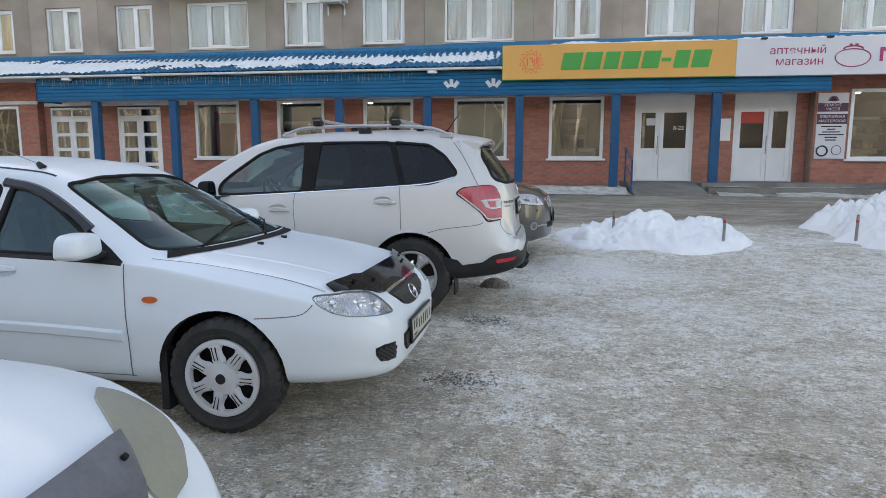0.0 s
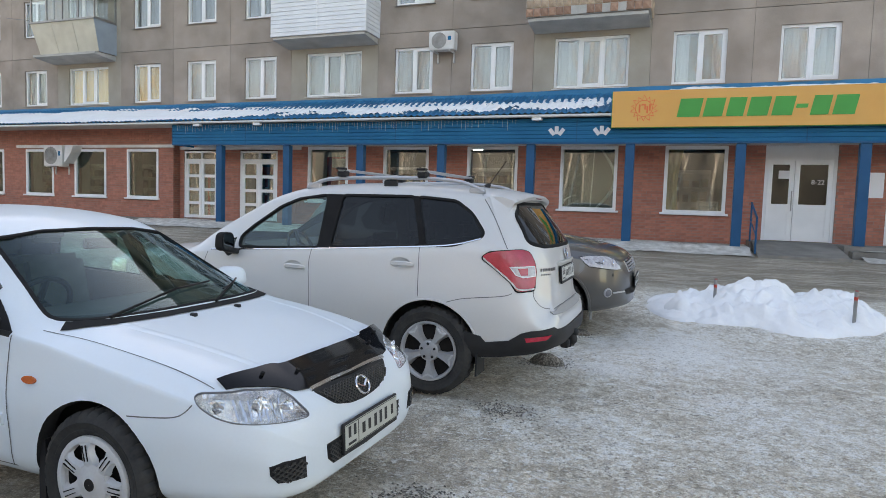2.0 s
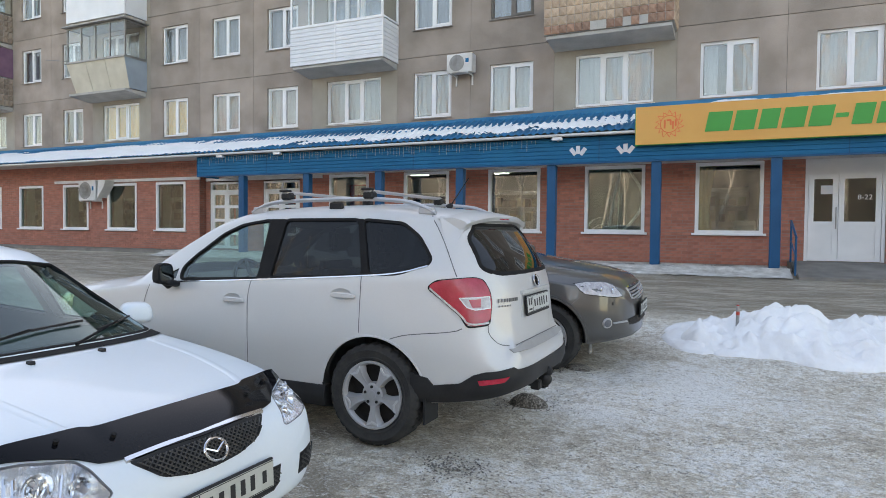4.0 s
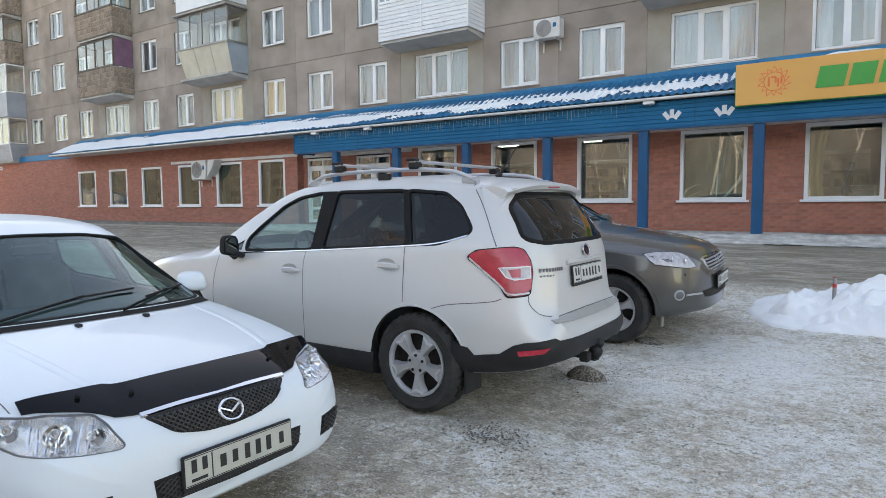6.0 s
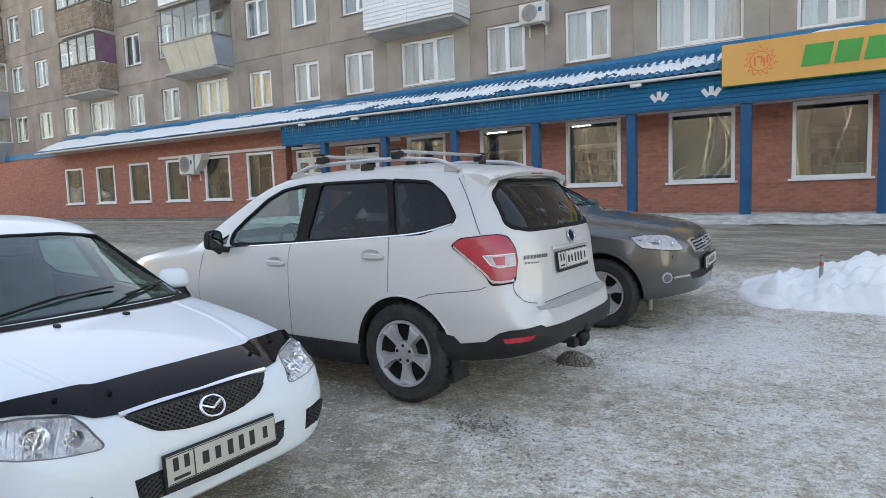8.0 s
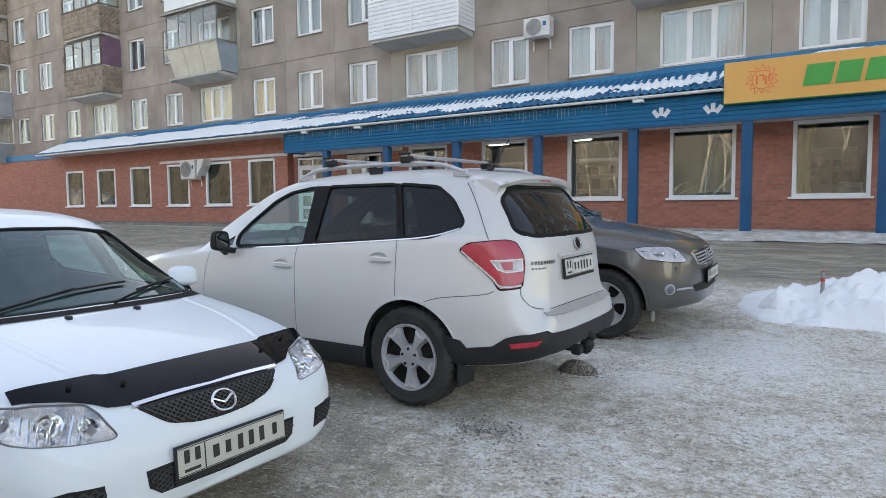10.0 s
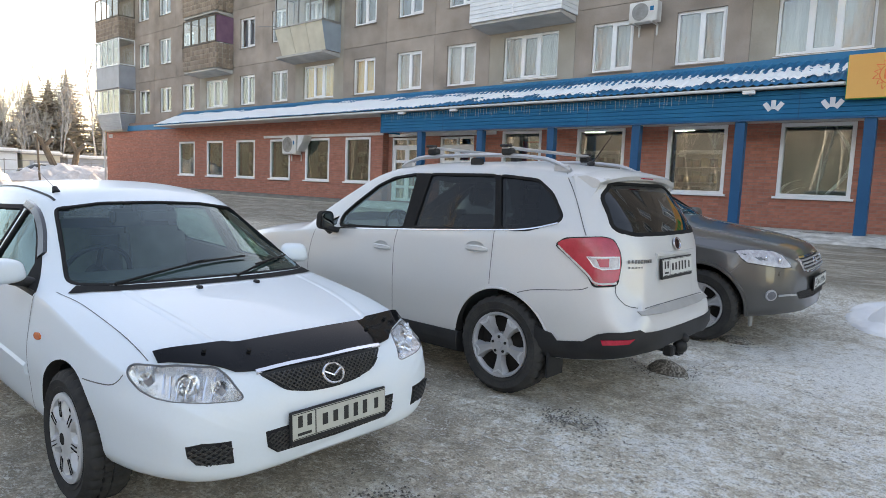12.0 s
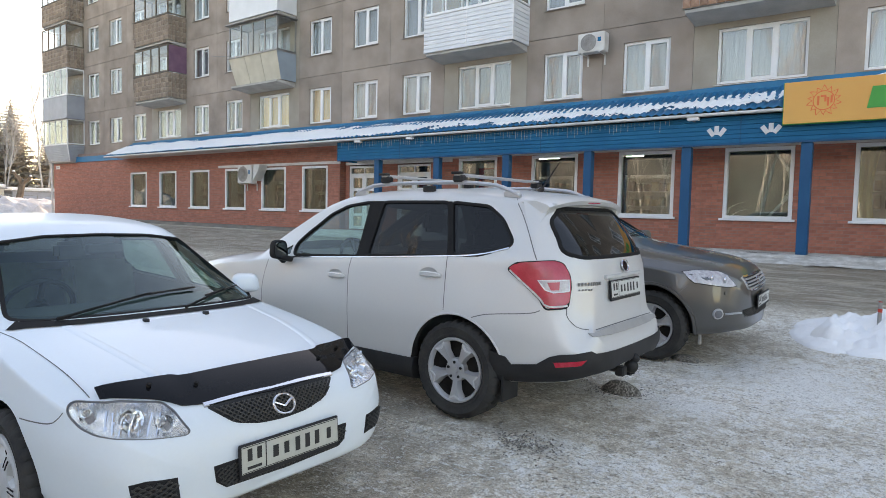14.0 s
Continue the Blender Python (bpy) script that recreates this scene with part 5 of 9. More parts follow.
hung_sheet("window_curtain", -0.15, 0.42, YB + 0.35, 0.73, 3.497, m_curtain_warm, "ochre curtain drawn to the side behind the shop glass", "curtain", 1.3, 0.03, narrow=0.7)
# ---- snow heaps and posts ----
heap("snow_mound", 1.60, 11.6, 1.33, 1.05, 0.27, "white shovelled snow heap round two steel posts", m_snow, 1, 0.025, lumps=0.36)
heap("snow_mound", 6.3, 12.2, 2.2, 1.6, 0.54, "large white shovelled snow heap beside the driveway", m_snow, 2, 0.04, lumps=0.34)
heap("snow_mound", 0.45, 11.6, 0.5, 0.9, 0.06, "low spread of loose snow beside the heap", m_snow, 5, 0.03, lumps=0.45)
for x, y, z in ((0.82, 11.3, 0.20), (2.38, 10.95, 0.18), (4.35, 11.3, 0.2)):
    p = thing("bollard", (x, y, z), "thin grey steel post with a red top band in the snow", "bollard", "posts in the snow")
    part("post", tube(bmesh.new(), (x, y, z), (x + 0.004, y, 0.585), 0.021, n=12), m_steel, p)
    part("band", tube(bmesh.new(), (x + 0.003, y, 0.475), (x + 0.004, y, 0.515), 0.0225, n=12), m_red, p)
    part("cap", tube(bmesh.new(), (x + 0.004, y, 0.5855), (x + 0.004, y, 0.595), 0.022, 0.014, n=12), m_red, p)


def strewn_grit(cx, cy, rx, ry, count, seed):
    """Dark crumbs of gritty ice lying scattered round one spot."""
    rnd = random.Random(seed)
    vs, fs = [], []
    for _ in range(count):
        x, y = cx + rnd.gauss(0, rx), cy + rnd.gauss(0, ry)
        r = rnd.uniform(0.004, 0.010)
        z, q, k = ground_z(x, y) - 0.002, rnd.uniform(0, 6.28), len(vs)
        for i in range(5):
            w = q + i * 1.2566
            s = r * rnd.uniform(0.7, 1.3)
            vs.append((x + s * math.cos(w), y + s * math.sin(w), z))
        vs.append((x + rnd.uniform(-0.3, 0.3) * r, y + rnd.uniform(-0.3, 0.3) * r, z + r * rnd.uniform(0.5, 1.0)))
        fs += [(k + i, k + (i + 1) % 5, k + 5) for i in range(5)]
    me = bpy.data.meshes.new("grit")
    me.from_pydata(vs, [], fs)
    me.materials.append(m_grit)
    tagged(new("grit", me), "dark gritty crumbs strewn on the ice", "grit", kind="stuff")


strewn_grit(-0.80, 4.88, 0.13, 0.08, 300, 3)
strewn_grit(-0.80, 6.42, 0.13, 0.10, 300, 4)
strewn_grit(-0.80, 8.0, 0.18, 0.14, 200, 5)
strewn_grit(-0.72, 9.55, 0.14, 0.12, 120, 6)
for x, y, r, h in ((-0.80, 8.03, 0.135, 0.052), (-0.74, 9.60, 0.11, 0.040)):
    heap("grit_patch", x, y, r * 1.25, r * 0.8, h, "dark gritty slush dropped on the ice", m_grit, x * 3 + y, 0.012, lumps=0.4, category="slush")


# ---- cars ----
m_paint_white = mat("white_car_paint", (0.685, 0.748, 0.785), (0.655, 0.715, 0.75), 0.7, 0.32, coat=0.25, spec=0.35)
m_paint_pearl = mat("pearl_car_paint", (0.61, 0.61, 0.60), (0.57, 0.57, 0.56), 0.7, 0.36, metal=0.12, coat=0.5)
m_paint_grey = mat("greybrown_car_paint", (0.108, 0.104, 0.098), (0.090, 0.087, 0.082), 0.7, 0.32, metal=0.55, coat=0.9)
m_well = mat("wheel_well", (0.012, 0.012, 0.012), (0.03, 0.028, 0.026), 5, 0.9)
m_tyre = mat("tyre_rubber", (0.025, 0.025, 0.026), (0.055, 0.053, 0.050), 7, 0.85, bump=0.3, bscale=60, spec=0.2)
m_meshbar = mat("grille_mesh", (0.026, 0.026, 0.027), (0.04, 0.04, 0.04), 6, 0.35)
m_alloy = mat("silver_alloy", (0.50, 0.50, 0.51), (0.42, 0.42, 0.43), 6, 0.36, metal=0.4)
m_hubcap = mat("silver_hub_cap", (0.62, 0.63, 0.64), (0.54, 0.54, 0.54), 6, 0.4, metal=0.15)
m_chrome = mat("chrome", (0.78, 0.78, 0.79), (0.7, 0.7, 0.71), 5, 0.1, metal=1.0)
m_rim_dark = mat("dark_drum", (0.015, 0.014, 0.013), (0.03, 0.026, 0.024), 6, 0.85, spec=0.2)
m_carglass = glass("car_glass", (0.72, 0.90, 0.82), 0.09, 5.0, (0.85, 0.97, 1.0))
m_sideglass = glass("teal_tinted_glass", (0.32, 0.50, 0.47), 0.09, 5.0, (0.7, 0.95, 1.0))
m_mirrorglass = mat("mirror_glass", (0.06, 0.068, 0.075), (0.05, 0.058, 0.065), 3, 0.05, metal=1.0)
m_windscreen = glass("windscreen_glass", (0.54, 0.73, 0.69), 0.05, 5.0, (0.72, 0.92, 1.0))
m_rubber = mat("black_rubber", (0.010, 0.010, 0.011), (0.016, 0.016, 0.016), 8, 0.8, spec=0.2)
m_tint = glass("tinted_car_glass", (0.15, 0.16, 0.165), 0.035)
m_rearglass = glass("rear_car_glass", (0.10, 0.10, 0.105), 0.06)
m_lens = glass("lamp_lens", (0.95, 0.96, 0.97), 0.05)
m_mirrorbowl = mat("bright_reflector", (0.92, 0.93, 0.94), (0.86, 0.87, 0.88), 20, 0.07, metal=1.0, bump=0.15, bscale=120)
m_reflector = mat("lamp_reflector", (0.92, 0.93, 0.94), (0.78, 0.79, 0.80), 26, 0.14, metal=0.85, bump=0.9, bscale=60, stretch=(1, 1, 0.3))
m_amber = mat("amber_lens", (0.65, 0.14, 0.03), (0.55, 0.1, 0.02), 6, 0.25)
m_redlens = mat("red_lamp_lens", (0.36, 0.004, 0.020), (0.52, 0.022, 0.055), 14, 0.12, coat=0.6, bump=0.15, bscale=90)
m_clearlens = mat("clear_lamp_part", (0.62, 0.60, 0.60), (0.38, 0.33, 0.33), 30, 0.15, coat=0.4)
m_plate = mat("number_plate", (0.62, 0.63, 0.60), (0.52, 0.52, 0.49), 6, 0.5)
m_plate_dirty = mat("grimy_number_plate", (0.50, 0.50, 0.44), (0.40, 0.40, 0.35), 6, 0.5)
m_guard = mat("smoked_black_plastic", (0.005, 0.005, 0.006), (0.009, 0.009, 0.010), 5, 0.07, spec=0.22)
m_guard_grey = mat("dusty_smoked_plastic", (0.09, 0.095, 0.11), (0.17, 0.175, 0.19), 9, 0.45, bump=0.2)
m_step = mat("grey_step_plate", (0.36, 0.355, 0.34), (0.30, 0.295, 0.285), 6, 0.7)
m_seam = mat("shut_line", (0.11, 0.11, 0.115), (0.17, 0.17, 0.175), 6, 0.8, spec=0.2)
m_seat = mat("beige_seat_cloth", (0.15, 0.142, 0.12), (0.11, 0.105, 0.09), 8, 0.9)
m_seat_dark = mat("dark_seat_cloth", (0.04, 0.04, 0.042), (0.06, 0.06, 0.06), 8, 0.9)
m_dash = mat("dashboard_plastic", (0.045, 0.042, 0.04), (0.07, 0.065, 0.06), 6, 0.7)
m_lining = mat("roof_lining", (0.10, 0.098, 0.092), None, 4, 0.9)
m_yellowlamp = mat("yellowed_lamp_lens", (0.30, 0.295, 0.235), (0.24, 0.235, 0.185), 4, 0.25, coat=0.3)


def pchip(keys):
    """A smooth curve through (x, value) keys that does not overshoot."""
    k = sorted(keys)
    x, y = np.array([q[0] for q in k], float), np.array([q[1] for q in k], float)
    h, d = np.diff(x), np.diff(y) / np.diff(x)
    m = np.zeros(len(x))
    m[0], m[-1] = d[0], d[-1]
    for i in range(1, len(x) - 1):
        if d[i - 1] * d[i] > 0:
            w1, w2 = 2 * h[i] + h[i - 1], h[i] + 2 * h[i - 1]
            m[i] = (w1 + w2) / (w1 / d[i - 1] + w2 / d[i])

    def f(q):
        q = min(max(q, x[0]), x[-1])
        i = min(max(int(np.searchsorted(x, q)) - 1, 0), len(h) - 1)
        t = (q - x[i]) / h[i]
        return float((2 * t ** 3 - 3 * t ** 2 + 1) * y[i] + (t ** 3 - 2 * t ** 2 + t) * h[i] * m[i] + (3 * t ** 2 - 2 * t ** 3) * y[i + 1] + (t ** 3 - t ** 2) * h[i] * m[i + 1])
    return f


def lerp2(a, b, k):
    return (a[0] + (b[0] - a[0]) * k, a[1] + (b[1] - a[1]) * k)


def section(c, x, inset=0.0):
    """The outline of the body across the car at x: half of it as (half width, height), bottom to top."""
    g = {k: f(x) for k, f in c.items()}
    i = inset
    zb = g["zb"] if not i else max(0.36, g["zb"] + 0.1)
    p2 = (g["w2"] - 1.3 * i, g["z2"] if not i else zb + 0.05)
    p3, p4, p5, z7 = (g["w3"] - 1.2 * i, max(g["z3"], zb + 0.06)), (g["w4"] - 1.2 * i, max(g["z4"], zb + 0.1)), (g["w5"] - i, g["z5"] - 0.7 * i), g["z7"] - 0.75 * i
    half = [(0, zb), (p2[0] * 0.82, zb), p2, lerp2(p2, p3, 0.55), p3, lerp2(p3, p4, 0.78), p4, lerp2(p4, p5, 0.16), lerp2(p4, p5, 0.86), p5,
            (p5[0] * 0.84, p5[1] + 0.55 * (z7 - p5[1])), (p5[0] * 0.45, p5[1] + 0.92 * (z7 - p5[1])), (0, z7)]
    return half


def ring_points(half):
    pts = [(q[0], q[1]) for q in half] + [(-q[0], q[1]) for q in half[-2:0:-1]]
    for _ in range(2):
        out = []
        n = len(pts)
        for i in range(n):
            a, b = pts[i], pts[(i + 1) % n]
            out += [lerp2(a, b, 0.25), lerp2(a, b, 0.75)]
        pts = out
    return pts


def loft(c, x0, x1, n, inset=0.0, ease=0.8, mi=0):
    bm = bmesh.new()
    rings = []
    for i in range(n + 1):
        t = i / n
        x = x0 + (x1 - x0) * (t - math.sin(2 * math.pi * t) * ease / (2 * math.pi))
        rings.append([bm.verts.new((x, q[0], q[1])) for q in ring_points(section(c, x, inset))])
    k = len(rings[0])
    for a, b in zip(rings, rings[1:]):
        for j in range(k):
            bm.faces.new((a[j], a[(j + 1) % k], b[(j + 1) % k], b[j])).material_index = mi
    bm.faces.new(rings[0]).material_index = mi
    bm.faces.new(rings[-1][::-1]).material_index = mi
    bmesh.ops.recalc_face_normals(bm, faces=bm.faces[:])
    return bm


from mathutils.bvhtree import BVHTree


def carved(me, cutters, materials):
    """The mesh with each cutter (a bmesh) taken away in turn; a cutter's own material index stays on the cut."""
    ob = new("carve", me)
    temp = []
    for bm in cutters:
        cm = mesh_of("carve", bm, *materials)
        co = new("carve", cm)
        md = ob.modifiers.new("cut", "BOOLEAN")
        md.operation, md.solver, md.object = "DIFFERENCE", "EXACT", co
        temp.append((co, cm))
    out = bpy.data.meshes.new_from_object(ob.evaluated_get(bpy.context.evaluated_depsgraph_get()))
    bpy.data.objects.remove(ob)
    for co, cm in temp:
        bpy.data.objects.remove(co)
        bpy.data.meshes.remove(cm)
    return out


class Skin:
    """The outer skin of a car, on which lamps, doors, glass and trim are laid."""

    def __init__(self, me):
        bm = bmesh.new()
        bm.from_mesh(me)
        self.tree = BVHTree.FromBMesh(bm)
        bm.free()

    def at(self, way, u, v, ang=0.0, side=1):
        """The skin's point and normal seen from a side: way is side, front, rear, top, corner (a lamp's view at an angle) or wrap (round a bumper, by angle)."""
        if way == "side":
            o, d = Vector((u, side * 3, v)), Vector((0, -side, 0))
        elif way == "front":
            o, d = Vector((4, u, v)), Vector((-1, 0, 0))
        elif way == "rear":
            o, d = Vector((-8, u, v)), Vector((1, 0, 0))
        elif way == "top":
            o, d = Vector((u, v, 4)), Vector((0, 0, -1))
        elif way in ("wrapfront", "wraprear"):
            f, cx = (1, -0.1) if way == "wrapfront" else (-1, -2.6)
            o, d = Vector((cx + f * 3 * math.cos(u), 3 * math.sin(u), v)), Vector((-f * math.cos(u), -math.sin(u), 0))
        else:
            s, c = math.sin(ang), math.cos(ang)
            f = 1 if way == "corner" else -1
            o = Vector((f * (s * u + 4 * c) + (0 if f > 0 else -2.64), side * (-c * u + 4 * s), v))
            d = Vector((-f * c, -side * s, 0))
        p, n, _, _ = self.tree.ray_cast(o, d)
        if p is None:
            p, n, _, _ = self.tree.find_nearest(o + d * 2.5)
        if n.dot(d) > 0:
            n = -n
        return p, n

    def patch(self, poly, way, off=0.003, depth=0.012, step=0.06, ang=0.0, side=1, bend=True, soft=0):
        """A shell that follows the skin inside the outline poly."""
        if soft:
            for _ in range(soft):
                out = []
                for a, b in zip(poly, poly[1:] + poly[:1]):
                    out += [lerp2(a, b, 0.25), lerp2(a, b, 0.75)]
                poly = out
        bm = bmesh.new()
        bm.faces.new([bm.verts.new((q[0], q[1], 0)) for q in poly])
        for ax in (0, 1):
            lo, hi = min(q[ax] for q in poly), max(q[ax] for q in poly)
            for k in range(1, int((hi - lo) / step) + 1):
                co, no = [0, 0, 0], [0, 0, 0]
                co[ax], no[ax] = lo + k * step, 1
                bmesh.ops.bisect_plane(bm, geom=bm.verts[:] + bm.edges[:] + bm.faces[:], plane_co=co, plane_no=no)
        inner = {}
        for v in bm.verts:
            p, n = self.at(way, v.co.x, v.co.y, ang, side)
            v.co = p + n * off
            inner[v] = p + n * (off - depth)
        rim = [e for e in bm.edges if e.is_boundary]
        made = {}
        for e in rim:
            a, b = e.verts
            for v in (a, b):
                if v not in made:
                    made[v] = bm.verts.new(inner[v])
            bm.faces.new((a, b, made[b], made[a]))
        bmesh.ops.recalc_face_normals(bm, faces=bm.faces[:])
        # faces must look outward
        p, n = self.at(way, sum(q[0] for q in poly) / len(poly), sum(q[1] for q in poly) / len(poly), ang, side)
        best = min(bm.faces, key=lambda f: (f.calc_center_median() - p).length)
        if best.normal.dot(n) < 0:
            bmesh.ops.reverse_faces(bm, faces=bm.faces[:])
        return bm

    def line(self, pts, way, w=0.008, off=0.0015, ang=0.0, side=1, step=0.05, tall=0.0):
        """A narrow strip along a line on the skin: a shut line or a trim strip."""
        bm = bmesh.new()
        for _ in range(2):
            soft = [pts[0]]
            for a, b in zip(pts, pts[1:]):
                soft += [lerp2(a, b, 0.25), lerp2(a, b, 0.75)]
            pts = soft + [pts[-1]]
        path = []
        for a, b in zip(pts, pts[1:]):
            n = max(1, int(math.hypot(b[0] - a[0], b[1] - a[1]) / step))
            path += [lerp2(a, b, i / n) for i in range(n)]
        path.append(pts[-1])
        rows = []
        for i, q in enumerate(path):
            a, b = path[max(0, i - 1)], path[min(len(path) - 1, i + 1)]
            d = (b[0] - a[0], b[1] - a[1])
            k = w / 2 / max(1e-6, math.hypot(*d))
            row = []
            for s in (-1, 1):
                p, n = self.at(way, q[0] - s * d[1] * k, q[1] + s * d[0] * k, ang, side)
                row.append((p, n))
            rows.append(row)
        if tall:
            vs = [[bm.verts.new(r[0][0] + r[0][1] * 0.0), bm.verts.new(r[0][0].lerp(r[1][0], 0.2) + r[0][1] * tall), bm.verts.new(r[0][0].lerp(r[1][0], 0.8) + r[1][1] * tall), bm.verts.new(r[1][0])] for r in rows]
        else:
            vs = [[bm.verts.new(r[0][0] + r[0][1] * off), bm.verts.new(r[1][0] + r[1][1] * off)] for r in rows]
        for a, b in zip(vs, vs[1:]):
            for j in range(len(a) - 1):
                bm.faces.new((a[j], a[j + 1], b[j + 1], b[j]))
        if tall:
            bm.faces.new(vs[0])
            bm.faces.new(vs[-1])
        bmesh.ops.recalc_face_normals(bm, faces=bm.faces[:])
        return bm

    def rim(self, poly, way, wi, wo, high=0.003, ang=0.0, side=1, step=0.03):
        """A closed rubber bead of even width along an outline on the skin."""
        pts = []
        for a, b in zip(poly, poly[1:] + poly[:1]):
            n = max(1, int(math.hypot(b[0] - a[0], b[1] - a[1]) / step))
            pts += [lerp2(a, b, i / n) for i in range(n)]
        hit = [self.at(way, u, v, ang, side) for u, v in pts]
        mid = sum((p for p, _ in hit), Vector()) / len(hit)
        n = len(hit)
        outs = []
        for i, (p, nn) in enumerate(hit):
            t = hit[(i + 1) % n][0] - hit[i - 1][0]
            outs.append(t.cross(nn).normalized())
        sign = 1 if sum(o.dot(p - mid) for o, (p, _) in zip(outs, hit)) > 0 else -1
        bm = bmesh.new()
        rows = []
        for o, (p, nn) in zip(outs, hit):
            o = o * sign
            rows.append([bm.verts.new(q) for q in (p - o * wi - nn * 0.008, p - o * wi * 0.7 + nn * high, p + o * wo * 0.7 + nn * high, p + o * wo - nn * 0.002)])
        for i in range(n):
            a, b = rows[i - 1], rows[i]
            for j in range(3):
                bm.faces.new((a[j], a[j + 1], b[j + 1], b[j]))
        bmesh.ops.recalc_face_normals(bm, faces=bm.faces[:])
        return bm


def lathe(profile, n=48, y=0.0):
    """A ring about the y axis from (radius, y) points."""
    bm = bmesh.new()
    rows = [[bm.verts.new((r * math.cos(q), yy, r * math.sin(q))) for r, yy in profile] for q in np.linspace(0, 2 * math.pi, n, endpoint=False)]
    for i in range(n):
        a, b = rows[i], rows[(i + 1) % n]
        for j in range(len(profile) - 1):
            bm.faces.new((a[j], b[j], b[j + 1], a[j + 1]))
    bmesh.ops.recalc_face_normals(bm, faces=bm.faces[:])
    return bm


def rounded(poly, r):
    """The outline with its corners rounded."""
    out, n = [], len(poly)
    for i in range(n):
        a, b, d = poly[i - 1], poly[i], poly[(i + 1) % n]
        la, lb = math.hypot(a[0] - b[0], a[1] - b[1]), math.hypot(d[0] - b[0], d[1] - b[1])
        p, q = lerp2(b, a, min(r / la, 0.45)), lerp2(b, d, min(r / lb, 0.45))
        for k in (0.0, 0.33, 0.67, 1.0):
            out.append(lerp2(lerp2(p, b, k), lerp2(b, q, k), k))
    return out


def lamp_pit(skin, poly, ang, side, deep, mi=3):
    """A cutter for a lamp's recess, square to the lamp's view."""
    cs, sn = math.cos(ang), math.sin(ang)
    d = Vector((-cs, -side * sn, 0))
    ks = [skin.at("corner", u, v, ang, side)[0].dot(d) for u, v in poly]
    k0, k1 = min(ks) - 0.06, max(ks) + deep
    return prism(bmesh.new(), poly, lambda u, v: Vector((sn * u, -side * cs * u, v)) + d * k0, d * (k1 - k0), mi=mi)


def cup_cutter(skin, x, z, side, rx=0.075, rz=0.032, deep=0.022):
    """A shallow finger hollow behind a door handle."""
    p, nn = skin.at("side", x, z, side=side)
    bm = bmesh.new()
    bmesh.ops.create_uvsphere(bm, u_segments=24, v_segments=14, radius=1.0, matrix=pose(p.x, p.y, p.z) @ Matrix.Diagonal((rx, deep, rz, 1)))
    return bm


def blob(a, b, d, e=0.55, back=None, nu=28, nv=18):
    """A rounded box with half sizes a, b, d; flat at the back where back is given."""
    bm = bmesh.new()
    bmesh.ops.create_uvsphere(bm, u_segments=nu, v_segments=nv, radius=1.0)
    for v in bm.verts:
        q = v.co
        v.co = Vector([math.copysign(abs(t) ** e, t) * s for t, s in zip(q, (a, b, d))])
        if back is not None:
            v.co.x = max(v.co.x, back)
    return bm


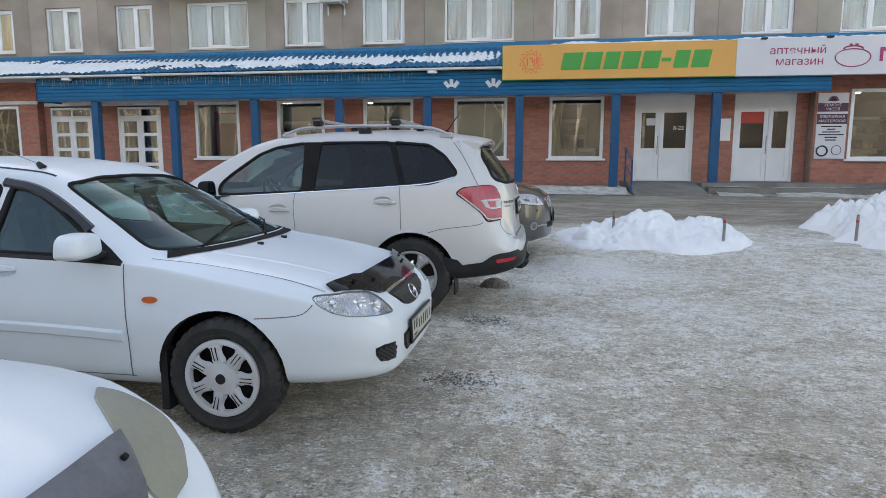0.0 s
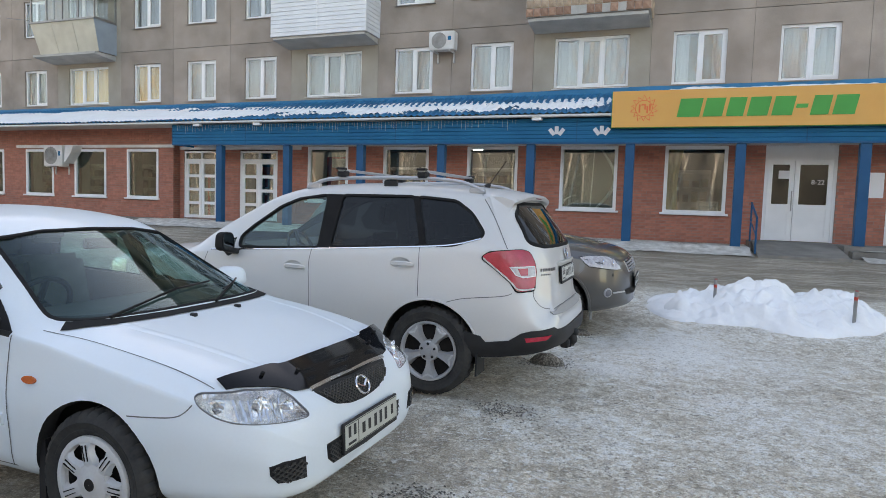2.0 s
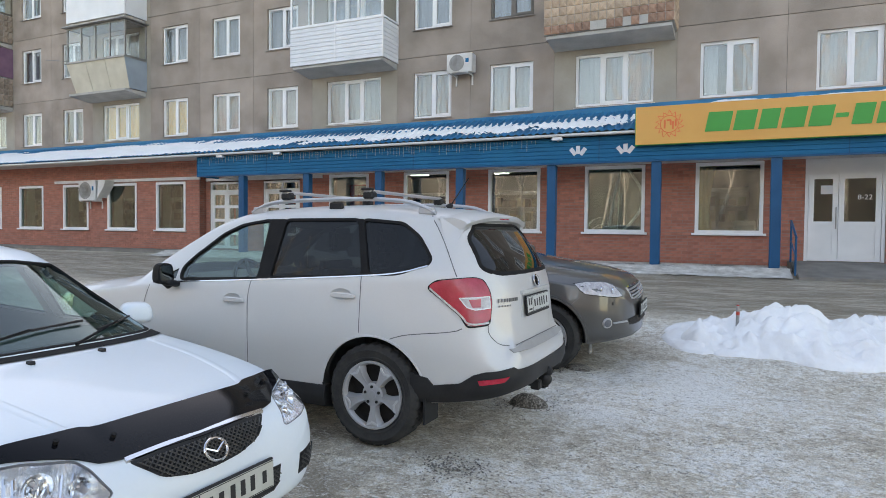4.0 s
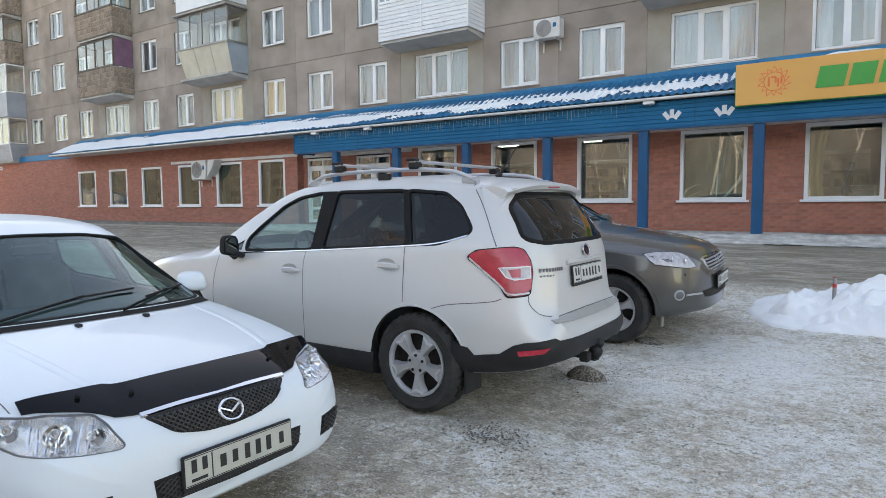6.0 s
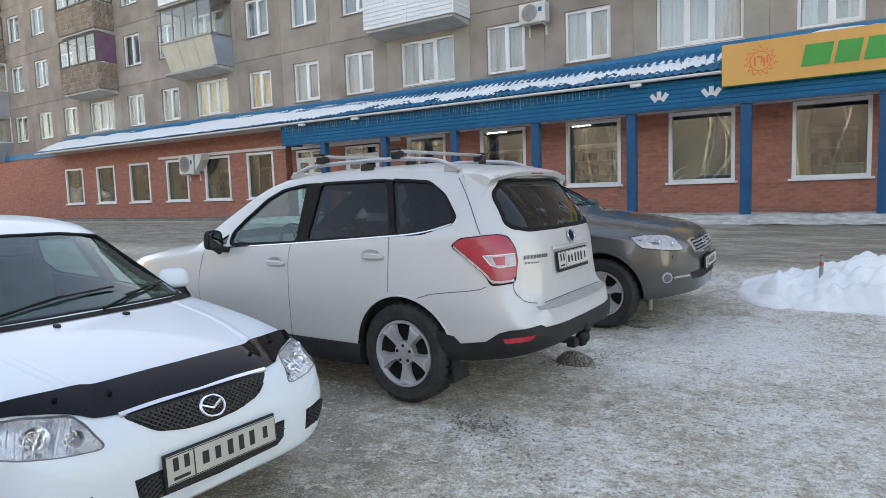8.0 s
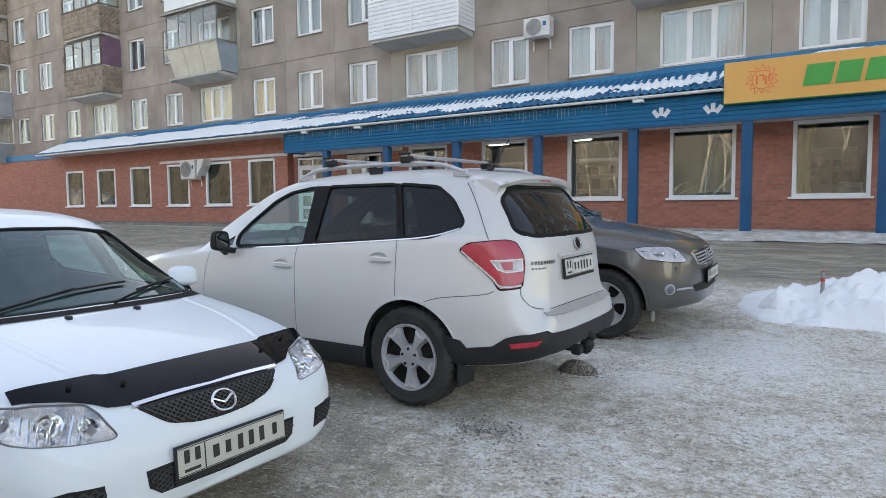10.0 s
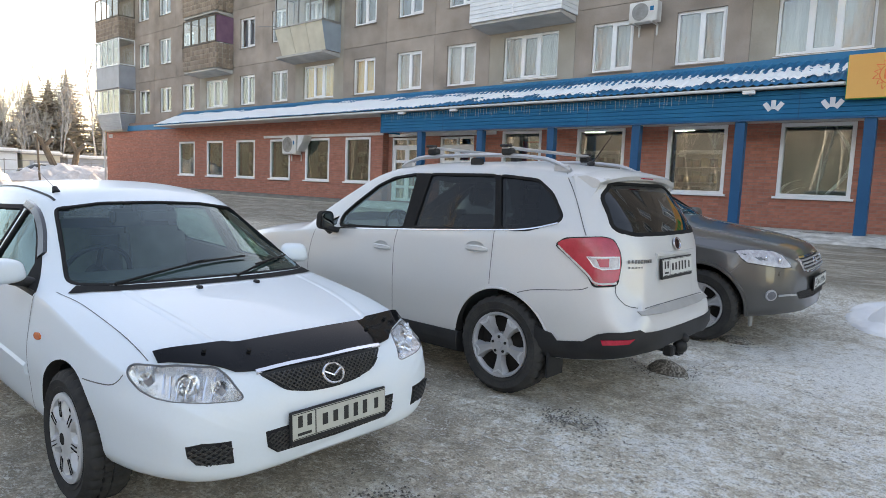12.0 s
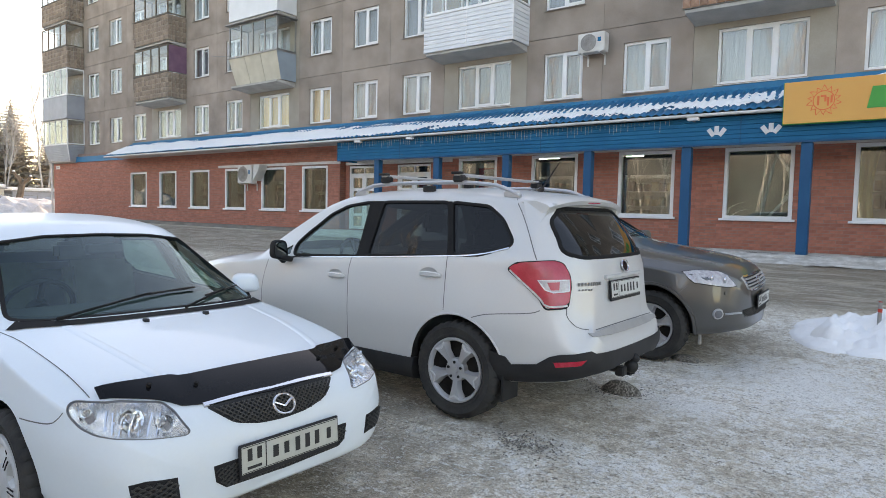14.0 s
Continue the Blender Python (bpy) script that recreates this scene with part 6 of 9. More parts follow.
def wheel_meshes(R, width, rim_r, style):
    """Tyre, rim dish and spokes with the outer face at -y."""
    h = width / 2
    prof = [(rim_r, -h + 0.02), (rim_r + 0.012, -h + 0.004), (rim_r + 0.022, -h), (rim_r + 0.026, -h - 0.003), (rim_r + 0.031, -h - 0.003), (rim_r + 0.034, -h - 0.0005), (R - 0.050, -h - 0.006), (R - 0.046, -h - 0.009), (R - 0.041, -h - 0.009), (R - 0.038, -h - 0.005), (R - 0.015, -h + 0.006), (R - 0.004, -h + 0.02), (R, -h + 0.035), (R, h - 0.035), (R - 0.015, h - 0.006), (rim_r, h - 0.02), (rim_r, -h + 0.02)]
    tyre = lathe(prof[:12] + [(R, -h + 0.035), (R, -h * 0.45), (R - 0.008, -h * 0.42), (R, -h * 0.36), (R, -0.004), (R - 0.008, 0.0), (R, 0.004), (R, h * 0.4)] + prof[13:], 132)
    # tread blocks: notches round the running surface
    for v in tyre.verts:
        r = math.hypot(v.co.x, v.co.z)
        if r > R - 0.03:
            i = int(round(math.atan2(v.co.z, v.co.x) / (2 * math.pi) * 132)) + (2 if v.co.y > -h * 0.4 else 0) + (1 if v.co.y > 0.002 else 0)
            if i % 4 == 0:
                v.co.x *= (r - 0.010) / r
                v.co.z *= (r - 0.010) / r
    bmesh.ops.recalc_face_normals(tyre, faces=tyre.faces[:])
    ty = mesh_of("tyre", tyre, m_tyre, smooth=True)
    f = -h
    dish = lathe([(rim_r + 0.006, f + 0.012), (rim_r + 0.004, f - 0.002), (rim_r - 0.008, f - 0.002), (rim_r - 0.016, f + 0.008), (rim_r - 0.022, f + 0.03)], 56)
    rim = mesh_of("rim", dish, m_hubcap if style == "cap" else m_alloy, smooth=True)
    drum = mesh_of("drum", lathe([(rim_r - 0.0195, f + 0.031), (rim_r - 0.03, f + 0.08), (0.12, f + 0.085), (0.06, f + 0.06), (0.0005, f + 0.06)], 40), m_rim_dark, smooth=True)
    spokes = []

    def spoke(pts, q, top, low, crown=0.0):
        """A bar in the wheel's face from (radius, half width) pairs, at the angle q."""
        bm = bmesh.new()
        rows = []
        for r, w, y in pts:
            row = []
            for s, dy in ((-1, low), (-0.62, 0.0), (0.0, crown), (0.62, 0.0), (1, low)):
                a, b = r, s * w
                row.append(bm.verts.new((a * math.cos(q) - b * math.sin(q), f + y + dy, a * math.sin(q) + b * math.cos(q))))
            rows.append(row)
        for a, b in zip(rows, rows[1:]):
            for j in range(4):
                bm.faces.new((a[j], a[j + 1], b[j + 1], b[j]))
        bm.faces.new(rows[0])
        bm.faces.new(rows[-1][::-1])
        bmesh.ops.recalc_face_normals(bm, faces=bm.faces[:])
        return bm

    if style == "cap":
        k = rim_r / 0.205
        for i in range(7):
            q = 2 * math.pi * i / 7 + 0.2
            bm = spoke([(r * k, w * k, y) for r, w, y in ((0.040, 0.020, 0.004), (0.075, 0.036, 0.0), (0.100, 0.041, -0.003), (0.125, 0.033, -0.006), (0.150, 0.031, -0.006), (0.168, 0.040, -0.003), (0.186, 0.066, 0.002))], q, 0, 0.022, -0.003)
            spokes.append(mesh_of("spoke", bm, m_hubcap, smooth=True))
            bm = bmesh.new()
            for s in (-1, 1):
                a = [(u * k, s * v) for u, v in ((0.100, 0.0075), (0.172, 0.0075), (0.172, 0.0125), (0.108, 0.0105))]
                prism(bm, a, lambda u, v: (u * math.cos(q) - v * math.sin(q), f - 0.0105, u * math.sin(q) + v * math.cos(q)), (0, 0.004, 0))
            spokes.append(mesh_of("spoke_slot", bm, m_rim_dark))
        hub = lathe([(0.086, f + 0.02), (0.082, f - 0.001), (0.060, f - 0.005), (0.040, f - 0.008), (0.034, f - 0.012), (0.0005, f - 0.012)], 36)
        cap = lathe([(0.027, f - 0.011), (0.026, f - 0.0145), (0.0005, f - 0.015)], 24)
        ring = lathe([(r * k, y) for r, y in ((0.206, f + 0.010), (0.205, f - 0.003), (0.196, f - 0.006), (0.184, f - 0.004), (0.180, f + 0.012))], 56)
        spokes.append(mesh_of("cap_ring", ring, m_hubcap, smooth=True))
    elif style == "five":
        for i in range(5):
            q = 2 * math.pi * i / 5 + math.pi / 2
            bm = spoke([(0.045, 0.030, 0.016), (0.10, 0.029, 0.008), (rim_r - 0.085, 0.040, 0.0), (rim_r - 0.036, 0.066, -0.002), (rim_r - 0.006, 0.078, 0.003)], q, 0, 0.045, 0.006)
            spokes.append(mesh_of("spoke", bm, m_alloy, smooth=True))
            bm = bmesh.new()
            r0 = rim_r - 0.052
            for s in (-1, 1):
                prism(bm, [(r0, 0.0), (r0 + 0.018, s * 0.042), (r0 + 0.034, s * 0.046), (r0 + 0.013, 0.0)], lambda u, v: (u * math.cos(q) - v * math.sin(q), f - 0.006, u * math.sin(q) + v * math.cos(q)), (0, 0.008, 0))
            spokes.append(mesh_of("spoke_facet", bm, m_hubcap))
        hub = lathe([(0.085, f + 0.06), (0.08, f + 0.018), (0.065, f + 0.012), (0.034, f + 0.012), (0.0005, f + 0.012)], 32)
        cap = lathe([(0.031, f + 0.0115), (0.029, f + 0.004), (0.0005, f + 0.003)], 24)
    else:
        for i in range(5):
            q = 2 * math.pi * i / 5 + 0.5
            bm = spoke([(0.05, 0.045, 0.02), (0.12, 0.036, 0.008), (rim_r - 0.06, 0.052, 0.0), (rim_r - 0.008, 0.085, 0.004)], q, 0, 0.045, 0.01)
            spokes.append(mesh_of("spoke", bm, m_alloy, smooth=True))
        hub = lathe([(0.085, f + 0.06), (0.08, f + 0.02), (0.06, f + 0.012), (0.0005, f + 0.012)], 32)
        cap = lathe([(0.034, f + 0.0115), (0.030, f + 0.004), (0.0005, f + 0.003)], 24)
    hubm = mesh_of("hub", hub, m_hubcap if style == "cap" else m_alloy, smooth=True)
    capm = mesh_of("hub_badge", cap, m_alloy if style == "five" else m_rim_dark, smooth=True)
    bolts = []
    if style != "cap":
        for i in range(5):
            q = 2 * math.pi * i / 5 + math.pi / 2 + math.pi / 5
            bm = tube(bmesh.new(), (0.056 * math.cos(q), f + 0.02, 0.056 * math.sin(q)), (0.056 * math.cos(q), f + 0.006, 0.056 * math.sin(q)), 0.011, n=6)
            bolts.append(mesh_of("wheel_nut", bm, m_rim_dark))
    return [("tyre", ty), ("rim", rim), ("drum", drum), ("hub", hubm), ("hub_badge", capm)] + [("spoke", s) if s.materials[0] != m_rim_dark else ("spoke_slot", s) for s in spokes] + [("wheel_nut", b) for b in bolts]


def put_wheels(car, meshes, spots):
    """Wheels as parts of the car: an Empty would be no mesh, so the tyre carries the rest."""
    for x, y, z, flip, spin in spots:
        tyre = None
        for nm, me in meshes:
            ob = new("wheel" if nm == "tyre" else nm, me)
            if nm == "tyre":
                tyre = ob
                ob.parent = car
                ob.matrix_basis = pose(x, y, z, 0, 0, 180 if flip else 0) @ pose(0, 0, 0, 0, spin, 0)
            else:
                ob.parent = tyre


def car_body(car, curves, x0, x1, paint, axles, arch_r, arch_z, windows, wind, rearw, cabin, well_w=0.52, stations=120, extra=None):
    """The painted shell with arches, a hollow cabin and window openings. Returns body and the uncut skin."""
    c = {k: pchip(v) for k, v in curves.items()}
    base = mesh_of("body", loft(c, x0, x1, stations), paint, m_well, m_lining, m_reflector, smooth=False)
    skin = Skin(base)
    cut = []
    bm = bmesh.new()
    for ax in axles:
        for s in (-1, 1):
            n = 40
            prism(bm, [(ax + arch_r * math.cos(q), arch_z + arch_r * math.sin(q)) for q in np.linspace(0, 2 * math.pi, n, endpoint=False)], lambda u, v: (u, s * well_w, v), (0, s * 0.7, 0), mi=1)
    cut.append(bm)
    cut.append(loft(c, cabin[0], cabin[1], 60, inset=0.05, ease=0.0, mi=2))
    bm = bmesh.new()
    for poly in windows:
        prism(bm, poly, lambda u, v: (u, -1.5, v), (0, 3.0, 0), mi=1)
    cut.append(bm)
    for poly, xa, xb in (wind, rearw):
        if poly:
            cut.append(prism(bmesh.new(), poly, lambda u, v: (xa, u, v), (xb - xa, 0, 0), mi=1))
    if extra:
        cut += extra(skin)
    me = carved(base, cut, (paint, m_well, m_lining, m_reflector))
    me.shade_smooth()
    me.set_sharp_from_angle(angle=radians(35))
    body = part("body", me, None, car, local=True)
    return body, skin, c


def grow(poly, d):
    """The outline moved outwards by d."""
    n = len(poly)
    area = sum(poly[i][0] * poly[(i + 1) % n][1] - poly[(i + 1) % n][0] * poly[i][1] for i in range(n))
    s = 1 if area > 0 else -1
    out = []
    for i in range(n):
        a, b, c = poly[i - 1], poly[i], poly[(i + 1) % n]
        e1, e2 = (b[0] - a[0], b[1] - a[1]), (c[0] - b[0], c[1] - b[1])
        l1, l2 = math.hypot(*e1), math.hypot(*e2)
        nx, ny = e1[1] / l1 + e2[1] / l2, -e1[0] / l1 - e2[0] / l2
        k = math.hypot(nx, ny)
        f = s * d / max(0.5, k / 2) / max(k, 1e-6)
        out.append((b[0] + nx * f, b[1] + ny * f))
    return out


def plate(car, at, w, h, material, label):
    """A number plate in its black holder, with bars for its signs; it faces +x in its own axes."""
    m = at
    bm = bevelled(boxes((-0.012, 0.004, -w / 2 - 0.008, w / 2 + 0.008, -h / 2 - 0.022, h / 2 + 0.008)), 0.004)
    bmesh.ops.transform(bm, matrix=m, verts=bm.verts[:])
    holder = part("plate_holder", bm, m_black, car, local=True)
    bm = boxes((0.0045, 0.0065, -w / 2, w / 2, -h / 2, h / 2))
    bmesh.ops.transform(bm, matrix=m, verts=bm.verts[:])
    pl = part("number_plate", bm, material, holder, label, local=True)
    bm = bmesh.new()
    for y, ww, hh in ((0.205, 0.034, 0.05), (0.135, 0.036, 0.062), (0.080, 0.036, 0.062), (0.025, 0.036, 0.062), (-0.035, 0.036, 0.05), (-0.092, 0.040, 0.05), (-0.175, 0.032, 0.05), (-0.222, 0.032, 0.05)):
        z = 0.0 if y > -0.13 else 0.018
        box(bm, 0.0068, 0.0076, y - ww * 0.36, y + ww * 0.36, z - hh / 2, z + hh / 2)
    box(bm, 0.0068, 0.0076, -0.145, -0.14, -h / 2 + 0.006, h / 2 - 0.006)
    box(bm, 0.0068, 0.0076, -0.235, -0.165, -0.042, -0.030)
    for z in (-h / 2 + 0.002, h / 2 - 0.005):
        box(bm, 0.0068, 0.0076, -w / 2 + 0.003, w / 2 - 0.003, z, z + 0.003)
    bmesh.ops.transform(bm, matrix=m, verts=bm.verts[:])
    part("plate_bar", bm, m_ink, holder, local=True)


def seat(car, x, y, z, material, name="seat", h=0.62):
    bm = boxes((x - 0.25, x + 0.25, y - 0.25, y + 0.25, z - 0.16, z))
    bevelled(bm, 0.05, 2)
    part(name, bm, material, car, local=True, smooth=True)
    bm = boxes((-0.07, 0.07, -0.24, 0.24, 0, h))
    bevelled(bm, 0.05, 2)
    bmesh.ops.transform(bm, matrix=pose(x - 0.24, y, z - 0.04, 0, -14, 0), verts=bm.verts[:])
    part("seat_back", bm, material, car, local=True, smooth=True)
    bm = boxes((-0.045, 0.045, -0.13, 0.13, 0, 0.18))
    bevelled(bm, 0.035, 2)
    bmesh.ops.transform(bm, matrix=pose(x - 0.40, y, z + h + 0.02, 0, -10, 0), verts=bm.verts[:])
    part("head_rest", bm, material, car, local=True, smooth=True)


def steering_wheel(car, x, y, z):
    bm = bmesh.new()
    m = pose(x, y, z, 0, -65, 0)
    pt = lambda q, r: m @ Vector((r * math.cos(q), r * math.sin(q), 0))
    for i in range(28):
        tube(bm, pt(2 * math.pi * i / 28, 0.185), pt(2 * math.pi * (i + 1) / 28, 0.185), 0.016, n=8, cap=False)
    for q in (0.0, 2.2, 4.1):
        tube(bm, pt(q, 0.03), pt(q, 0.18), 0.018, n=6)
    tube(bm, m @ Vector((0, 0, -0.04)), m @ Vector((0, 0, 0.02)), 0.06, n=14)
    part("steering_wheel", bm, m_black, car, local=True, smooth=True)


def mirror(car, x, y, z, side, material, k=1.0, tall=0.10, turn=12):
    """A door mirror: shell, glass and foot."""
    bm = blob(0.085, 0.105 * k, tall, 0.55, -0.035)
    for v in bm.verts:
        v.co.y *= 1 - 0.12 * (v.co.z / tall)
    yc = y + side * (0.10 * k)
    bmesh.ops.transform(bm, matrix=pose(x, yc, z, 0, 0, -side * turn), verts=bm.verts[:])
    mm = part("wing_mirror", bm, material, car, local=True, smooth=True)
    bm = blob(0.003, 0.088 * k, tall - 0.014, 0.5)
    bmesh.ops.transform(bm, matrix=pose(x, yc, z, 0, 0, -side * turn) @ pose(-0.037, 0, 0), verts=bm.verts[:])
    part("mirror_glass", bm, m_mirrorglass, mm, local=True, smooth=True)
    bm = blob(0.05, 0.075, 0.026, 0.6)
    bmesh.ops.transform(bm, matrix=pose(x - 0.01, y + side * 0.0, z - tall + 0.004, side * 12, 0, 0), verts=bm.verts[:])
    part("mirror_foot", bm, m_black, mm, local=True, smooth=True)


def wiper(car, skin, pts, lift=0.03):
    bm = bmesh.new()
    for a, b in zip(pts, pts[1:]):
        pa, na = skin.at("front", *a)
        pb, nb = skin.at("front", *b)
        tube(bm, pa + na * lift, pb + nb * lift, 0.006, n=6)
    part("wiper", bm, m_black, car, local=True)


def handle(car, skin, x, z, side, material, L=0.19):
    bm = bmesh.new()
    rows = []
    for i in range(9):
        u = -1 + 2 * i / 8
        p, n = skin.at("side", x + u * L / 2, z, side=side)
        k = 0.006 + 0.034 * (1 - abs(u) ** 3)
        c = p + n * k
        hh = 0.021 * (1 - 0.45 * abs(u) ** 4)
        rows.append([c + Vector((0, 0, hh)), c + n * 0.010 + Vector((0, 0, hh * 0.6)), c + n * 0.010 - Vector((0, 0, hh * 0.6)), c - Vector((0, 0, hh)), c - n * 0.012])
    vs = [[bm.verts.new(q) for q in r] for r in rows]
    for a, b in zip(vs, vs[1:]):
        for j in range(5):
            bm.faces.new((a[j], a[(j + 1) % 5], b[(j + 1) % 5], b[j]))
    bm.faces.new(vs[0])
    bm.faces.new(vs[-1][::-1])
    bmesh.ops.recalc_face_normals(bm, faces=bm.faces[:])
    part("door_handle", bm, material, car, local=True, smooth=True)


def badge(car, skin, way, u, v, rx, rz, material, inner=True, name="badge"):
    """An oval ring with a plain bar across it."""
    bm = bmesh.new()
    p0, n0 = skin.at(way, u, v)
    o = p0 + n0 * 0.012
    t = n0.cross(Vector((0, 0, 1))).normalized()
    s = t.cross(n0).normalized()
    pt = lambda q, k: o + t * (rx * k * math.cos(q)) + s * (rz * k * math.sin(q))
    loops = []
    for i in range(28):
        q = 2 * math.pi * i / 28
        e = (pt(q, 1) - o).normalized()
        loops.append([bm.verts.new(pt(q, 1) + e * 0.006 * math.cos(w) + n0 * 0.006 * math.sin(w)) for w in np.linspace(0, 2 * math.pi, 6, endpoint=False)])
    for i in range(28):
        a, b = loops[i - 1], loops[i]
        for j in range(6):
            bm.faces.new((a[j], a[(j + 1) % 6], b[(j + 1) % 6], b[j]))
    bmesh.ops.recalc_face_normals(bm, faces=bm.faces[:])
    if inner:
        tube(bm, pt(2.75, 0.98), o - s * rz * 0.25, 0.006, n=6)
        tube(bm, pt(0.39, 0.98), o - s * rz * 0.25, 0.006, n=6)
    b = part(name, bm, material, car, local=True, smooth=True)
    if not inner:
        bm = bmesh.new()
        bm.faces.new([bm.verts.new(pt(q, 0.95)) for q in np.linspace(0, 2 * math.pi, 28, endpoint=False)])
        part("badge_field", bm, m_black_gloss, b, local=True)


def mesh_grille(bm, skin, poly, way, step, w, off, ang=0.0, side=1):
    """Slanted crossing bars inside a box outline."""
    u0, u1 = min(q[0] for q in poly), max(q[0] for q in poly)
    v0, v1 = min(q[1] for q in poly), max(q[1] for q in poly)

    def inside(u, v):
        r, n = False, len(poly)
        for i in range(n):
            a, b = poly[i], poly[(i + 1) % n]
            if (a[1] > v) != (b[1] > v) and u < (b[0] - a[0]) * (v - a[1]) / (b[1] - a[1]) + a[0]:
                r = not r
        return r
    h = v1 - v0
    for s in (-1, 1):
        k = u0 - h * 1.6
        while k < u1 + h * 1.6:
            pts = [(k + s * 1.5 * h * (i / 8 - (0 if s > 0 else 1)) * 1.0, v0 + h * i / 8) for i in range(9)]
            if s < 0:
                pts = [(k - 1.5 * h * (i / 8), v0 + h * i / 8) for i in range(9)]
            for a, b in zip(pts, pts[1:]):
                if inside(*a) and inside(*b):
                    pa, na = skin.at(way, *a, ang, side)
                    pb, nb = skin.at(way, *b, ang, side)
                    tube(bm, pa + na * off, pb + nb * off, w, n=4, cap=False)
            k += step
    return bm


# -- white saloon with a dark bonnet guard --
SALOON = dict(
    z7=[(0.829, .46), (0.816, .53), (0.789, .60), (0.745, .655), (0.683, .70), (0.577, .745), (0.4, .80), (0.1, .862), (-.05, .882), (-.12, .893), (-.17, .905), (-.39, 1.005), (-.7, 1.147), (-1.02, 1.294), (-1.2, 1.358), (-1.75, 1.40), (-2.2, 1.385), (-2.5, 1.32), (-2.75, 1.16), (-3.0, 1.02), (-3.35, .99), (-3.42, .93), (-3.47, .7)],
    z5=[(0.829, .44), (0.816, .50), (0.789, .565), (0.745, .615), (0.683, .66), (0.577, .715), (0.4, .765), (0, .83), (-0.28, .865), (-0.38, .885), (-0.7, 1.06), (-1.02, 1.242), (-1.2, 1.297), (-1.75, 1.335), (-2.2, 1.325), (-2.5, 1.27), (-2.75, 1.12), (-3, 1.0), (-3.35, .96), (-3.42, .9), (-3.47, .68)],
    w5=[(0.829, .34), (0.816, .46), (0.789, .54), (0.745, .59), (0.683, .625), (0.533, .66), (0.2, .69), (-0.2, .70), (-0.38, .69), (-0.7, .615), (-1.02, .545), (-1.75, .55), (-2.5, .53), (-2.75, .60), (-3, .66), (-3.35, .62), (-3.47, .45)],
    z4=[(0.829, .43), (0.816, .48), (0.789, .53), (0.745, .575), (0.683, .615), (0.577, .66), (0.4, .70), (0, .775), (-0.35, .835), (-1, .87), (-2.5, .92), (-3, .945), (-3.35, .9), (-3.47, .64)],
    w4=[(0.829, .37), (0.816, .50), (0.789, .58), (0.745, .645), (0.683, .69), (0.577, .735), (0.444, .77), (0.2, .79), (-0.5, .795), (-1.5, .80), (-2.6, .795), (-3.1, .75), (-3.35, .67), (-3.47, .45)],
    z3=[(0.829, .41), (0.754, .47), (0.577, .53), (0.3, .56), (0, .57), (-2.6, .6), (-3.2, .6), (-3.47, .55)],
    w3=[(0.829, .40), (0.816, .53), (0.789, .61), (0.745, .675), (0.683, .72), (0.577, .765), (0.444, .80), (0.2, .828), (-0.2, .84), (-1.5, .848), (-2.6, .84), (-3.1, .79), (-3.35, .70), (-3.47, .5)],
    z2=[(0.829, 0.325), (0.8, 0.3), (0.6, 0.285), (0.3, 0.275), (-0.5, 0.25), (-2.4, 0.26), (-3.1, 0.29), (-3.47, 0.4)],
    w2=[(0.829, .37), (0.816, .50), (0.789, .58), (0.745, .645), (0.683, .69), (0.577, .74), (0.444, .775), (0.2, .80), (-0.5, .805), (-2.6, .80), (-3.1, .74), (-3.35, .66), (-3.47, .45)],
    zb=[(0.829, 0.285), (0.8, 0.262), (0.6, 0.25), (0.3, 0.235), (-0.5, 0.18), (-2.6, 0.19), (-3.1, 0.24), (-3.47, 0.36)])
WS_SALOON = [(-.672, .908), (-.45, .913), (0, .916), (.45, .913), (.672, .908), (.612, 1.055), (.538, 1.245), (.3, 1.277), (0, 1.284), (-.3, 1.277), (-.538, 1.245), (-.612, 1.055)]
WS_SALOON = rounded(WS_SALOON, 0.03)
RW_SALOON = [(-.50, 1.06), (.50, 1.06), (.45, 1.25), (-.45, 1.25)]
DOOR_WIN = [[(-.60, .880), (-1.30, .900), (-1.30, 1.225), (-1.15, 1.195), (-1.0, 1.105), (-.83, .998)], [(-1.38, .903), (-2.12, .93), (-2.22, 1.01), (-2.05, 1.20), (-1.38, 1.225)]]
DOOR_WIN = [rounded(q, 0.03) for q in DOOR_WIN]
LAMP_ANG = radians(35)
LAMP_SALOON = rounded([(-.348, .700), (-.324, .713), (-.16, .714), (-.013, .695), (.035, .665), (.10, .592), (.09, .580), (-.15, .605), (-.225, .612), (-.288, .632), (-.338, .670)], 0.018)


